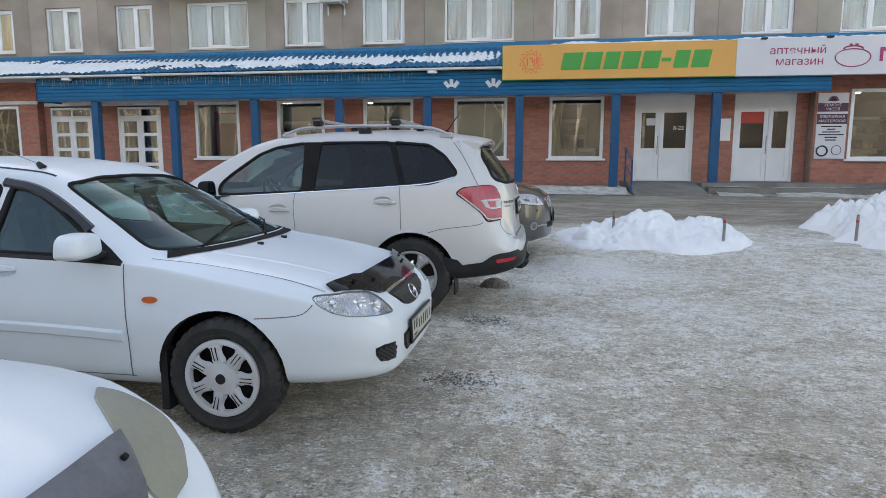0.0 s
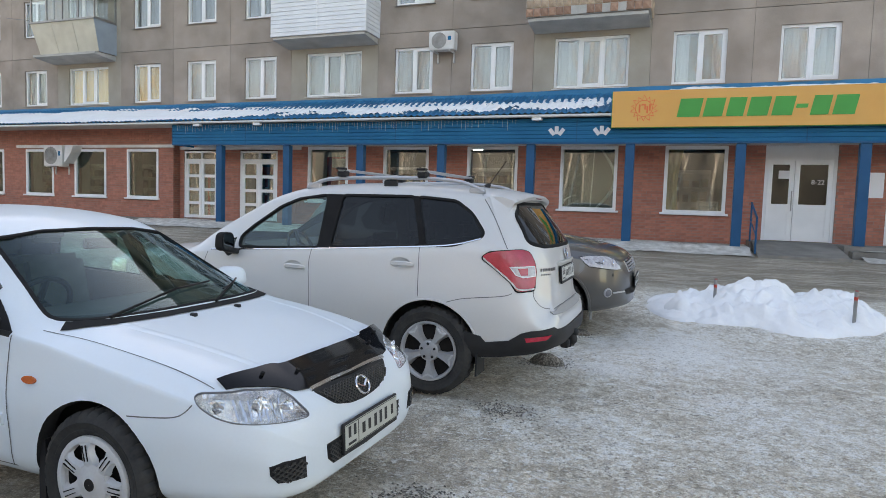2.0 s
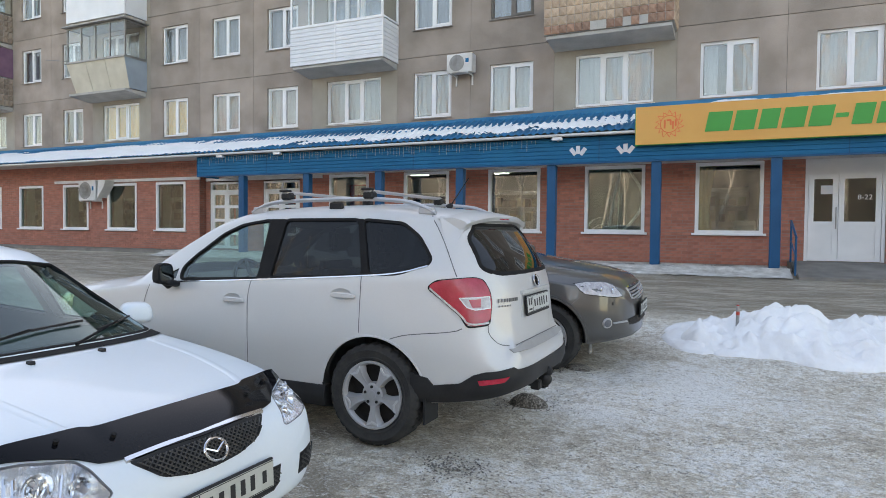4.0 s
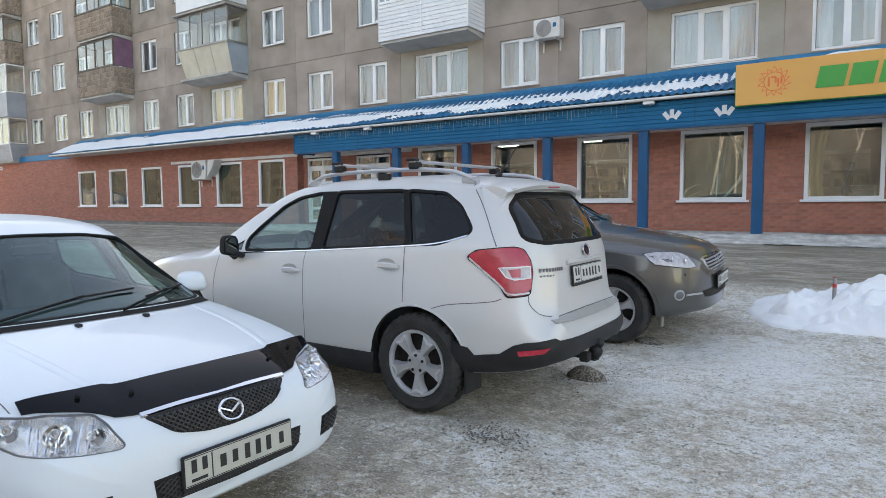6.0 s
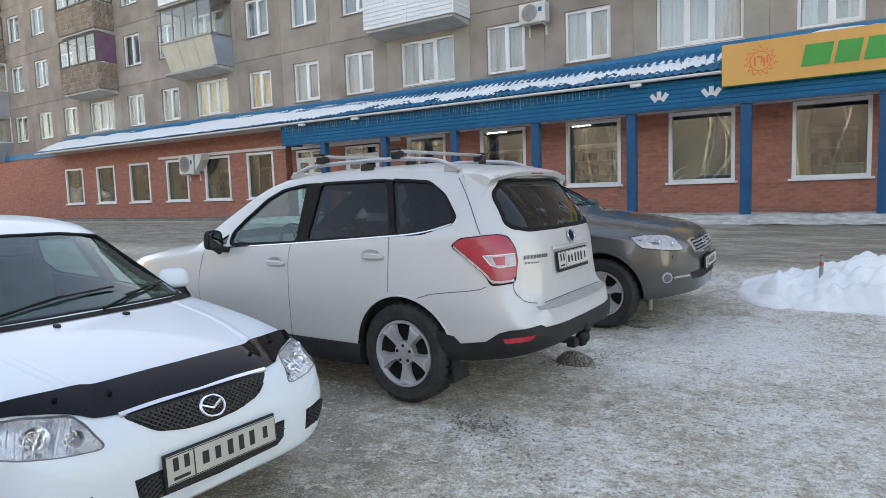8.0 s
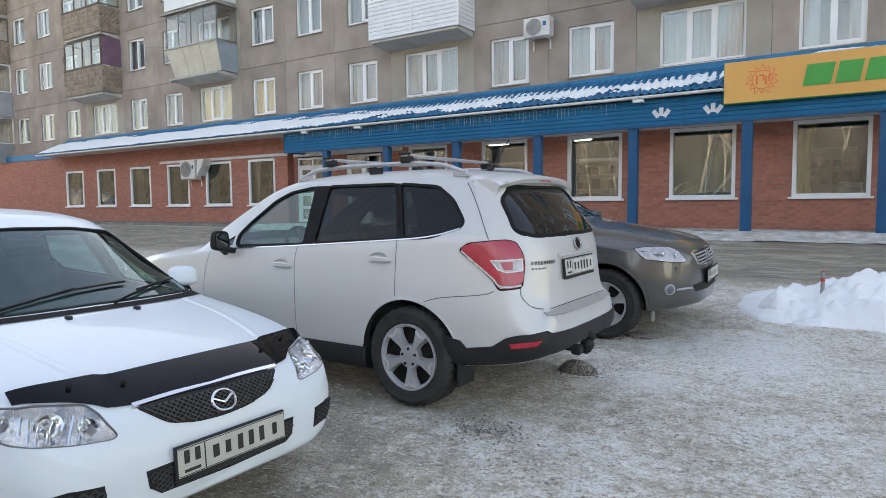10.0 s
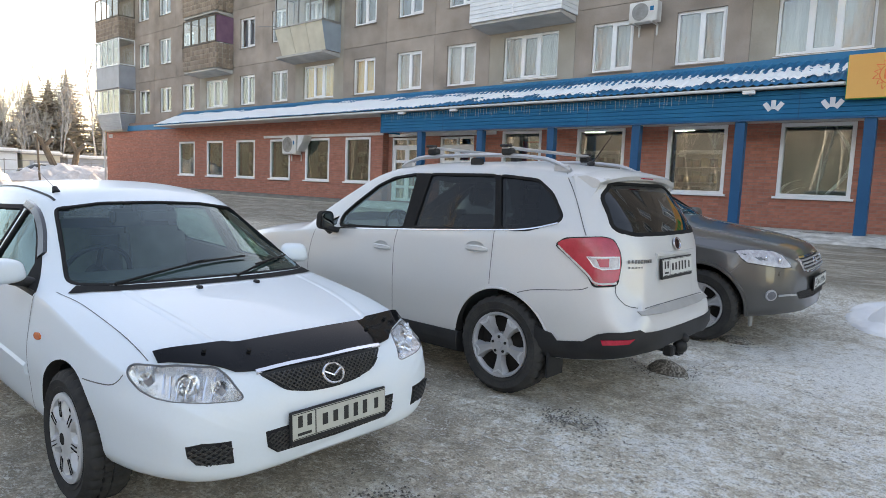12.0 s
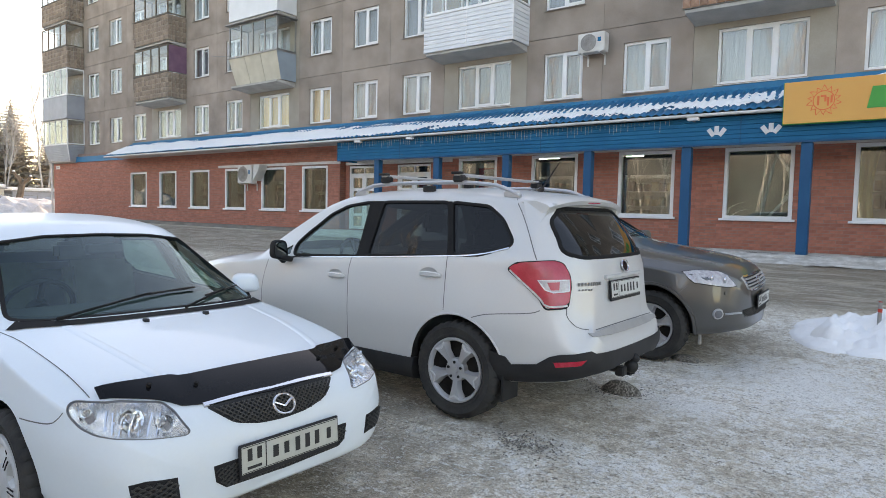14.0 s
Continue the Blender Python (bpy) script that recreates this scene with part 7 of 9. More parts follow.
def saloon(at, label, guard_label, plain):
    car = thing("saloon_car", at, label, "car")
    back, yw = (0.45, 0.67) if plain else (0.0, 0.742)
    doors = [[(u - back, v * (1.12 if plain else 1)) for u, v in q] for q in DOOR_WIN]
    ws, rw = ([(u, v * (1.115 if plain else 1)) for u, v in q] for q in (WS_SALOON, RW_SALOON))
    if plain:
        taper = pchip([(-4, 1.0), (-0.15, 1.0), (0.05, 0.90), (0.2, 0.79), (0.34, 0.72), (0.5, 0.67), (0.7, 0.635), (0.83, 0.60)])
        rise = pchip([(-4, 1.16), (-0.1, 1.10), (0.1, 1.145), (0.4, 1.195), (0.7, 1.22), (0.83, 1.22)])
        shape = {k: [(x if x > -0.06 else x - back, v * (rise(x) if k[0] == "z" else taper(x) + smoothstep(0.0, 0.3, x) * {"w5": 0.0, "w4": 0.10}.get(k, 0.18)) + (0.03 if k == "z4" and x > 0.2 else 0)) for x, v in q] for k, q in SALOON.items()}
    else:
        shape = SALOON
    pits = lambda skin: [] if plain else [lamp_pit(skin, LAMP_SALOON, LAMP_ANG, s, 0.008) for s in (-1, 1)] + [cup_cutter(skin, x, z, s) for s in (-1, 1) for x, z in ((-1.20, .80), (-2.03, .82))]
    body, skin, c = car_body(car, shape, -3.47 - back, .829, m_paint_white, (0, -2.61 - back), .338, .30, doors, (ws, -1.085 - back, 0.3 - back), (rw, -2.5 - back, -3.4 - back), (-2.75 - back, -.20 - back), extra=pits)
    put_wheels(car, wheel_meshes(.298, .185, .193, "cap"), [(0.015, -yw, .298, False, 12), (-2.61 - back, -yw, .298, False, 50), (0.015, yw, .298, True, 0), (-2.61 - back, yw, .298, True, 30)])
    # glass
    part("windscreen", skin.patch(grow(ws, 0.010), "front", -0.005, 0.004, 0.12), m_windscreen, car, local=True, smooth=True)
    part("windscreen_seal", skin.rim(ws, "front", 0.012, 0.010, 0.003), m_rubber, car, local=True, smooth=True)
    part("rear_window", skin.patch(grow(rw, 0.035), "rear", -0.004, 0.004, 0.15), m_tint, car, local=True, smooth=True)
    for s in (-1, 1):
        for w in doors:
            part("side_window", skin.patch(grow(w, 0.03), "side", -0.008, 0.004, 0.15, side=s), m_sideglass if not plain else m_tint, car, local=True, smooth=True)
            part("window_seal", skin.rim(w, "side", 0.008, 0.028, 0.004, side=s), m_rubber, car, local=True, smooth=True)
        if not plain:
            part("mirror_corner", skin.patch([(-.525, .858), (-.72, .868), (-.82, 1.03)], "side", 0.004, 0.01, 0.1, side=s), m_rubber, car, local=True)
            part("door_visor", skin.line([(-.78, 1.005), (-1.02, 1.150), (-1.17, 1.222), (-1.36, 1.252)], "side", 0.05, 0.02, side=s, tall=0.014), m_black_gloss, car, local=True, smooth=True)
        # shut lines and trim
        part("door_seam", skin.line([(-.515, .85), (-.508, .76), (-.492, .62), (-.484, .505), (-.492, .30), (-.50, .275)], "side", 0.006, 0.0015, side=s), m_seam, car, local=True)
        part("door_seam", skin.line([(-1.34, .92), (-1.34, .40), (-1.34, .27)], "side", 0.006, 0.0015, side=s), m_seam, car, local=True)
        part("door_seam", skin.line([(-2.2, .95), (-2.25, .70), (-2.1, .45), (-2.0, .27)], "side", 0.006, 0.0015, side=s), m_seam, car, local=True)
        part("sill_seam", skin.line([(-.48, .272), (-2.0, .272)], "side", 0.006, 0.0015, side=s), m_seam, car, local=True)
        part("belt_moulding", skin.line([(-.53, .852), (-.74, .864), (-1.34, .883), (-2.15, .915)], "side", 0.022, 0.004, side=s, tall=0.007), m_black, car, local=True)
        part("side_moulding", skin.line([(-.515, .487), (-.9, .505), (-1.32, .512)], "side", 0.062, 0.004, side=s, tall=0.013), m_paint_white, car, local=True, smooth=True)
        part("side_moulding", skin.line([(-1.36, .515), (-2.1, .53)], "side", 0.062, 0.004, side=s, tall=0.013), m_paint_white, car, local=True, smooth=True)
        part("bumper_seam", skin.line([(.19, .605), (.30, .612), (.414, .622), (.453, .648), (.473, .675)], "side", 0.005, 0.0015, side=s), m_seam, car, local=True)
        part("side_repeater", skin.patch([(-.405, .679), (-.39, .692), (-.36, .697), (-.33, .692), (-.316, .680), (-.33, .667), (-.36, .662), (-.39, .667)], "side", 0.008, 0.012, 0.03, side=s, soft=1), m_amber, car, "orange side repeater", local=True, smooth=True)
        handle(car, skin, -1.22 - back, .81, s, m_paint_white)
        handle(car, skin, -2.05 - back, .83, s, m_paint_white)
        mirror(car, -.67 - back, s * (.80 if s < 0 else .73), .955, s, m_paint_white, 1.25 if s < 0 else 0.85, 0.062, 12 if s < 0 else 30)
        # head lamps
        ang = LAMP_ANG
        if plain:
            lamp = rounded([(u, s * v) for u, v in ((.47, .50), (.50, .535), (.56, .535), (.62, .515), (.68, .47), (.73, .40), (.76, .29), (.728, .278), (.694, .305), (.639, .335), (.573, .388), (.512, .44))], 0.015)
            part("head_lamp", skin.patch(lamp, "top", 0.006, 0.02, 0.03), m_yellowlamp, car, "yellowed head lamp", local=True, smooth=True)
        else:
            hl = part("head_lamp", skin.rim(LAMP_SALOON, "corner", 0.002, 0.003, 0.001, ang, s), m_seam, car, "clear head lamp with a bright reflector", local=True, smooth=True)
            part("lens", skin.patch(grow(LAMP_SALOON, 0.003), "corner", 0.001, 0.004, 0.05, ang, s), m_lens, hl, local=True, smooth=True)
            for (u, v), r in (((-.105, .658), .046), ((-.262, .674), .030), ((.012, .632), .034)):
                p, nn = skin.at("corner", u, v, ang, s)
                d = Vector((0.97, s * 0.24, 0)).normalized()
                o = p - d * 0.012 - nn * 0.012
                bm = tube(bmesh.new(), o - d * 0.05, o, r * 0.35, r, 26, cap=False)
                tube(bm, o - d * 0.051, o - d * 0.050, r * 0.4, n=16)
                part("lamp_bowl", bm, m_mirrorbowl, hl, local=True, smooth=True)
                bm = tube(bmesh.new(), o - d * 0.045, o - d * 0.012, r * 0.22, r * 0.16, 14)
                part("bulb_cap", bm, m_clearlens, hl, local=True, smooth=True)
            for k in range(7):
                u = -.215 + .034 * k
                pa, na = skin.at("corner", u, .622 - .02 * (k / 6), ang, s)
                pb, nb = skin.at("corner", u + .004, .702 - .02 * (k / 6), ang, s)
                part("reflector_rib", tube(bmesh.new(), pa - na * 0.035, pb - nb * 0.035, .006, n=6), m_mirrorbowl, hl, local=True, smooth=True)
        # lower lamps' grids
        fog = [(s * u, v) for u, v in ((.655, .438), (.60, .447), (.50, .437), (.49, .345), (.62, .362), (.65, .40))]
        ft = part("bumper_vent", skin.patch(fog, "wrapfront", 0.003, 0.02, 0.05), m_black, car, local=True, smooth=True)
        part("vent_grid", mesh_grille(bmesh.new(), skin, fog, "wrapfront", 0.032, 0.004, 0.009), m_meshbar, ft, local=True)
        bm = boxes((-.34, -.30, s * .60, s * .80, .10, .42) if s > 0 else (-.34, -.30, -.80, -.60, .10, .42))
        part("mud_flap", bm, m_black, car, local=True)
    part("bonnet_seam", skin.line([(-.40, -.728), (-.2, -.700), (0, -.697), (.3, -.69), (.51, -.686)], "top", 0.0035, 0.0015), m_seam, car, local=True)
    for s in () if plain else (-1, 1):
        part("bonnet_crease", skin.line([(-.20, s * .50), (0, s * .49), (.2, s * .475), (.45, s * .44), (.62, s * .40)], "top", 0.045, 0.0012, tall=.003), m_paint_white, car, local=True, smooth=True)
    part("bonnet_seam", skin.line([(-.40, .728), (-.2, .700), (0, .697), (.3, .69), (.51, .686)], "top", 0.0035, 0.0015), m_seam, car, local=True)
    if not plain:
        part("cowl", skin.line([(-.345, -.678), (-.29, -.645), (-.215, -.55), (-.165, -.35), (-.148, -.12), (-.148, .12), (-.165, .35), (-.215, .55), (-.29, .645), (-.345, .678)], "top", 0.056, 0.004), m_rubber, car, local=True, smooth=True)
    for y in (() if plain else (-.17, .16)):
        p, nn = skin.at("top", -.075, y)
        part("washer_jet", bevelled(boxes((p.x - .018, p.x + .018, p.y - .012, p.y + .012, p.z - .004, p.z + .014)), 0.004), m_black, car, local=True)
    # grille, badge and lower intake
    gr = [(-.340, .655), (-.30, .625), (-.24, .577), (-.12, .550), (0, .543), (.12, .550), (.24, .577), (.30, .625), (.340, .655), (.17, .658), (0, .658), (-.17, .658)]
    g = part("grille", skin.patch(rounded(gr, 0.03), "front", 0.003, 0.02, 0.06), m_black, car, local=True, smooth=True)
    part("grille_mesh", mesh_grille(bmesh.new(), skin, gr, "front", 0.026, 0.0035, 0.009), m_meshbar, g, local=True)
    part("grille_trim", skin.line([(-.343, .660), (-.20, .665), (0, .666), (.20, .665), (.343, .660)], "front", 0.017, 0.004, tall=0.009), m_chrome, g, "chrome grille strip", local=True, smooth=True)
    badge(car, skin, "front", 0.01, .598, .054, .044, m_chrome)
    low = [(-.355, .437), (-.345, .37), (-.30, .335), (0, .327), (.30, .335), (.345, .37), (.355, .437), (0, .44)]
    lw = part("lower_intake", skin.patch(low, "front", 0.003, 0.02, 0.06), m_black, car, local=True, smooth=True)
    part("intake_grid", mesh_grille(bmesh.new(), skin, low, "front", 0.03, 0.0035, 0.009), m_meshbar, lw, local=True)
    p, nn = skin.at("front", 0, .42)
    plate(car, pose(p.x + 0.022, 0.015, .430, 0, -3, 0), .52, .112, m_plate_dirty, "grimy number plate with dark bars")
    # bonnet guard: a dark curved strip standing off the bonnet's edge
    bm = bmesh.new()
    rows = []
    nn_ = 44
    top_x, low_x = pchip([(0, .598), (.345, .592), (.385, .566), (.5, .548), (.668, .508)]), pchip([(0, .752), (.25, .740), (.43, .712), (.465, .680), (.6, .60), (.68, .548)])
    if plain:
        top_x, low_x = pchip([(0, .678), (.142, .670), (.219, .662), (.34, .645)]), pchip([(0, .80), (.2, .775), (.285, .726), (.311, .694), (.34, .66)])
    for i in range(nn_ + 1):
        y = (-.668 + 1.336 * i / nn_) * (1 if not plain else .50)
        a, b, row = low_x(abs(y)), top_x(abs(y)), []
        for s in (0, .2, .45, .75, 1):
            x = a + (b - a) * s
            p0, _ = skin.at("top", x, y)
            row.append(Vector((x, y, p0.z + .010 + .021 * s * (1 if abs(y) < .36 else .8))))
        rows.append(row)
    vs = [[bm.verts.new(q) for q in r] for r in rows]
    for a, b in zip(vs, vs[1:]):
        for j in range(4):
            bm.faces.new((a[j], b[j], b[j + 1], a[j + 1]))
    r = bmesh.ops.extrude_face_region(bm, geom=bm.faces[:])
    bmesh.ops.translate(bm, verts=[q for q in r["geom"] if isinstance(q, bmesh.types.BMVert)], vec=(-.003, 0, -.004))
    bmesh.ops.recalc_face_normals(bm, faces=bm.faces[:])
    bg = part("bonnet_guard", bm, m_guard if not plain else m_guard_grey, car, guard_label, local=True, smooth=True)
    for y in ((-.50, -.33, .33, .50) if not plain else (-.28, .28)):
        fx = low_x(abs(y)) * .45 + top_x(abs(y)) * .55
        p0, _ = skin.at("top", fx, y)
        part("fixing_stud", tube(bmesh.new(), (fx, y, p0.z + .022), (fx + .006, y, p0.z + (.028 if plain else .034)), 0.006 if plain else 0.009, n=10), m_rubber, bg, local=True)
    if plain:
        return car
    # cabin
    wiper(car, skin, [(-.28, .944), (-.02, .975), (.26, .985)], 0.012)
    wiper(car, skin, [(.28, .944), (.44, .957), (.60, .962)], 0.012)
    for (ya, za), (yb, zb) in (((-.52, .905), (-.02, .975)), ((.10, .905), (.44, .957))):
        pa, na = skin.at("front", ya, za)
        pb, nb = skin.at("front", yb, zb)
        part("wiper_arm", tube(bmesh.new(), pa + na * .012, pb + nb * .018, .008, .005), m_rubber, car, local=True, smooth=True)
    bm = bmesh.new()
    prism(bm, [(-.30, .55), (-.28, .86), (-.50, .90), (-.82, .90), (-.90, .80), (-.90, .55)], lambda u, v: (u, -.66, v), (0, 1.32, 0))
    part("dashboard", bevelled(bm, 0.02), m_dash, car, local=True)
    steering_wheel(car, -.98, -.34, .86)
    for y in (-.34, .34):
        seat(car, -1.42, y, .50, m_seat)
    bm = bevelled(boxes((-2.35, -2.15, -.6, .6, .45, 1.02)), 0.05, 2)
    part("rear_seat", bm, m_seat, car, local=True, smooth=True)
    for y in (-.36, .36):
        part("head_rest", bevelled(boxes((-2.34, -2.25, y - .13, y + .13, 1.03, 1.17)), 0.03, 2), m_seat, car, local=True, smooth=True)
    part("inner_mirror", bevelled(boxes((-.93, -.90, -.11, .11, 1.17, 1.23)), 0.01), m_black, car, local=True)
    p, _ = skin.at("top", -1.22, -.47)
    part("aerial_base", tube(bmesh.new(), p, p + Vector((-.03, 0, .028)), .022, .014, 12), m_black, car, local=True, smooth=True)
    part("aerial", tube(bmesh.new(), p + Vector((-.01, 0, .02)), p + Vector((-.34, 0, .13)), .0025, .0018, 6), m_steel, car, local=True)
    part("roof_channel", skin.line([(-1.10, -.515), (-1.5, -.53), (-2.2, -.52)], "top", 0.014, 0.002), m_black, car, local=True)
    part("roof_channel", skin.line([(-1.10, .515), (-1.5, .53), (-2.2, .52)], "top", 0.014, 0.002), m_black, car, local=True)
    return car


saloon(pose(-1.855, 4.70, 0, 0, 0, -1.0), "white four-door saloon with a dark bonnet guard, parked on ice", "dark smoked bonnet guard", False)
saloon(pose(-1.70, 1.70, 0, 0, 0, 0), "white car with yellowed head lamps and a grey bonnet guard", "scratched grey bonnet guard", True)

# -- pearl estate with roof rails --
ESTATE = dict(
    z7=[(0.95, 0.55), (0.93, 0.7), (0.87, 0.85), (0.75, 0.92), (0.3, 1.01), (-0.15, 1.06), (-0.24, 1.09), (-0.44, 1.215), (-0.77, 1.41), (-1.1, 1.565), (-1.4, 1.63), (-1.9, 1.66), (-2.4, 1.665), (-2.9, 1.635), (-3.12, 1.61), (-3.17, 1.575), (-3.23, 1.5), (-3.38, 1.33), (-3.47, 1.215), (-3.51, 1.1), (-3.53, 0.92), (-3.54, 0.74), (-3.585, 0.67), (-3.61, 0.58)],
    z5=[(0.95, 0.52), (0.93, 0.66), (0.87, 0.8), (0.75, 0.87), (0.3, 0.95), (-0.15, 1), (-0.26, 1.035), (-0.44, 1.16), (-0.77, 1.355), (-1.1, 1.51), (-1.4, 1.575), (-1.9, 1.6), (-2.4, 1.605), (-2.9, 1.57), (-3.12, 1.535), (-3.17, 1.5), (-3.23, 1.42), (-3.33, 1.29), (-3.41, 1.18), (-3.47, 1.07), (-3.51, 0.93), (-3.53, 0.76), (-3.54, 0.7), (-3.585, 0.65), (-3.61, 0.56)],
    w5=[(0.95, 0.45), (0.87, 0.62), (0.75, 0.7), (0.3, 0.75), (-0.2, 0.735), (-0.44, 0.7), (-0.77, 0.65), (-1.1, 0.62), (-1.9, 0.635), (-2.6, 0.625), (-3.05, 0.605), (-3.17, 0.6), (-3.3, 0.605), (-3.38, 0.59), (-3.45, 0.535), (-3.5, 0.44), (-3.53, 0.32), (-3.54, 0.34), (-3.585, 0.45), (-3.61, 0.38)],
    z4=[(0.95, 0.5), (0.87, 0.76), (0.5, 0.87), (0, 0.95), (-0.5, 1), (-1.5, 1.06), (-2.4, 1.11), (-2.9, 1.17), (-3.17, 1.17), (-3.28, 1.12), (-3.36, 1.02), (-3.43, 0.88), (-3.48, 0.78), (-3.53, 0.715), (-3.585, 0.645), (-3.61, 0.55)],
    w4=[(0.95, 0.5), (0.87, 0.68), (0.6, 0.78), (0.2, 0.82), (-0.5, 0.82), (-1.5, 0.83), (-2.6, 0.835), (-2.95, 0.81), (-3.17, 0.775), (-3.28, 0.735), (-3.36, 0.695), (-3.43, 0.635), (-3.48, 0.565), (-3.51, 0.53), (-3.545, 0.56), (-3.585, 0.53), (-3.61, 0.42)],
    z3=[(0.95, 0.48), (0.6, 0.6), (0, 0.66), (-1.5, 0.72), (-2.64, 0.76), (-3.1, 0.74), (-3.3, 0.68), (-3.42, 0.64), (-3.61, 0.52)],
    w3=[(0.95, 0.52), (0.8, 0.74), (0.5, 0.83), (0, 0.88), (-1.3, 0.885), (-2.2, 0.892), (-2.64, 0.897), (-2.95, 0.875), (-3.17, 0.845), (-3.33, 0.8), (-3.43, 0.765), (-3.51, 0.715), (-3.56, 0.65), (-3.59, 0.57), (-3.61, 0.46)],
    z2=[(0.95, 0.4), (0.7, 0.32), (0, 0.3), (-2.4, 0.31), (-3.1, 0.36), (-3.4, 0.4), (-3.61, 0.47)],
    w2=[(0.95, 0.5), (0.8, 0.72), (0.5, 0.8), (0, 0.85), (-2.64, 0.865), (-2.95, 0.85), (-3.17, 0.82), (-3.33, 0.785), (-3.43, 0.75), (-3.51, 0.7), (-3.56, 0.64), (-3.59, 0.56), (-3.61, 0.44)],
    zb=[(0.95, 0.36), (0.7, 0.25), (0, 0.22), (-2.4, 0.24), (-3.1, 0.3), (-3.4, 0.345), (-3.61, 0.44)])
EST_WIN = [[(-.80, 1.062), (-.79, 1.15), (-.90, 1.25), (-1.14, 1.42), (-1.32, 1.49), (-1.60, 1.53), (-1.61, 1.10)],
           [(-1.72, 1.11), (-1.75, 1.53), (-2.40, 1.535), (-2.53, 1.16)],
           [(-2.575, 1.165), (-2.44, 1.535), (-2.76, 1.51), (-2.90, 1.42), (-3.02, 1.275), (-3.0, 1.24), (-2.80, 1.18)]]
EST_WIN = [rounded(q, 0.035) for q in EST_WIN]
EST_QUARTER = [(-.52, 1.04), (-.745, 1.058), (-.74, 1.14)]
WS_EST = [(-.66, 1.12), (0, 1.15), (.66, 1.12), (.585, 1.47), (0, 1.52), (-.585, 1.47)]
RW_EST = [(-.63, 1.215), (-.52, 1.185), (.52, 1.185), (.63, 1.215), (.60, 1.42), (.44, 1.505), (-.44, 1.505), (-.60, 1.42)]

RW_EST = rounded(RW_EST, 0.04)


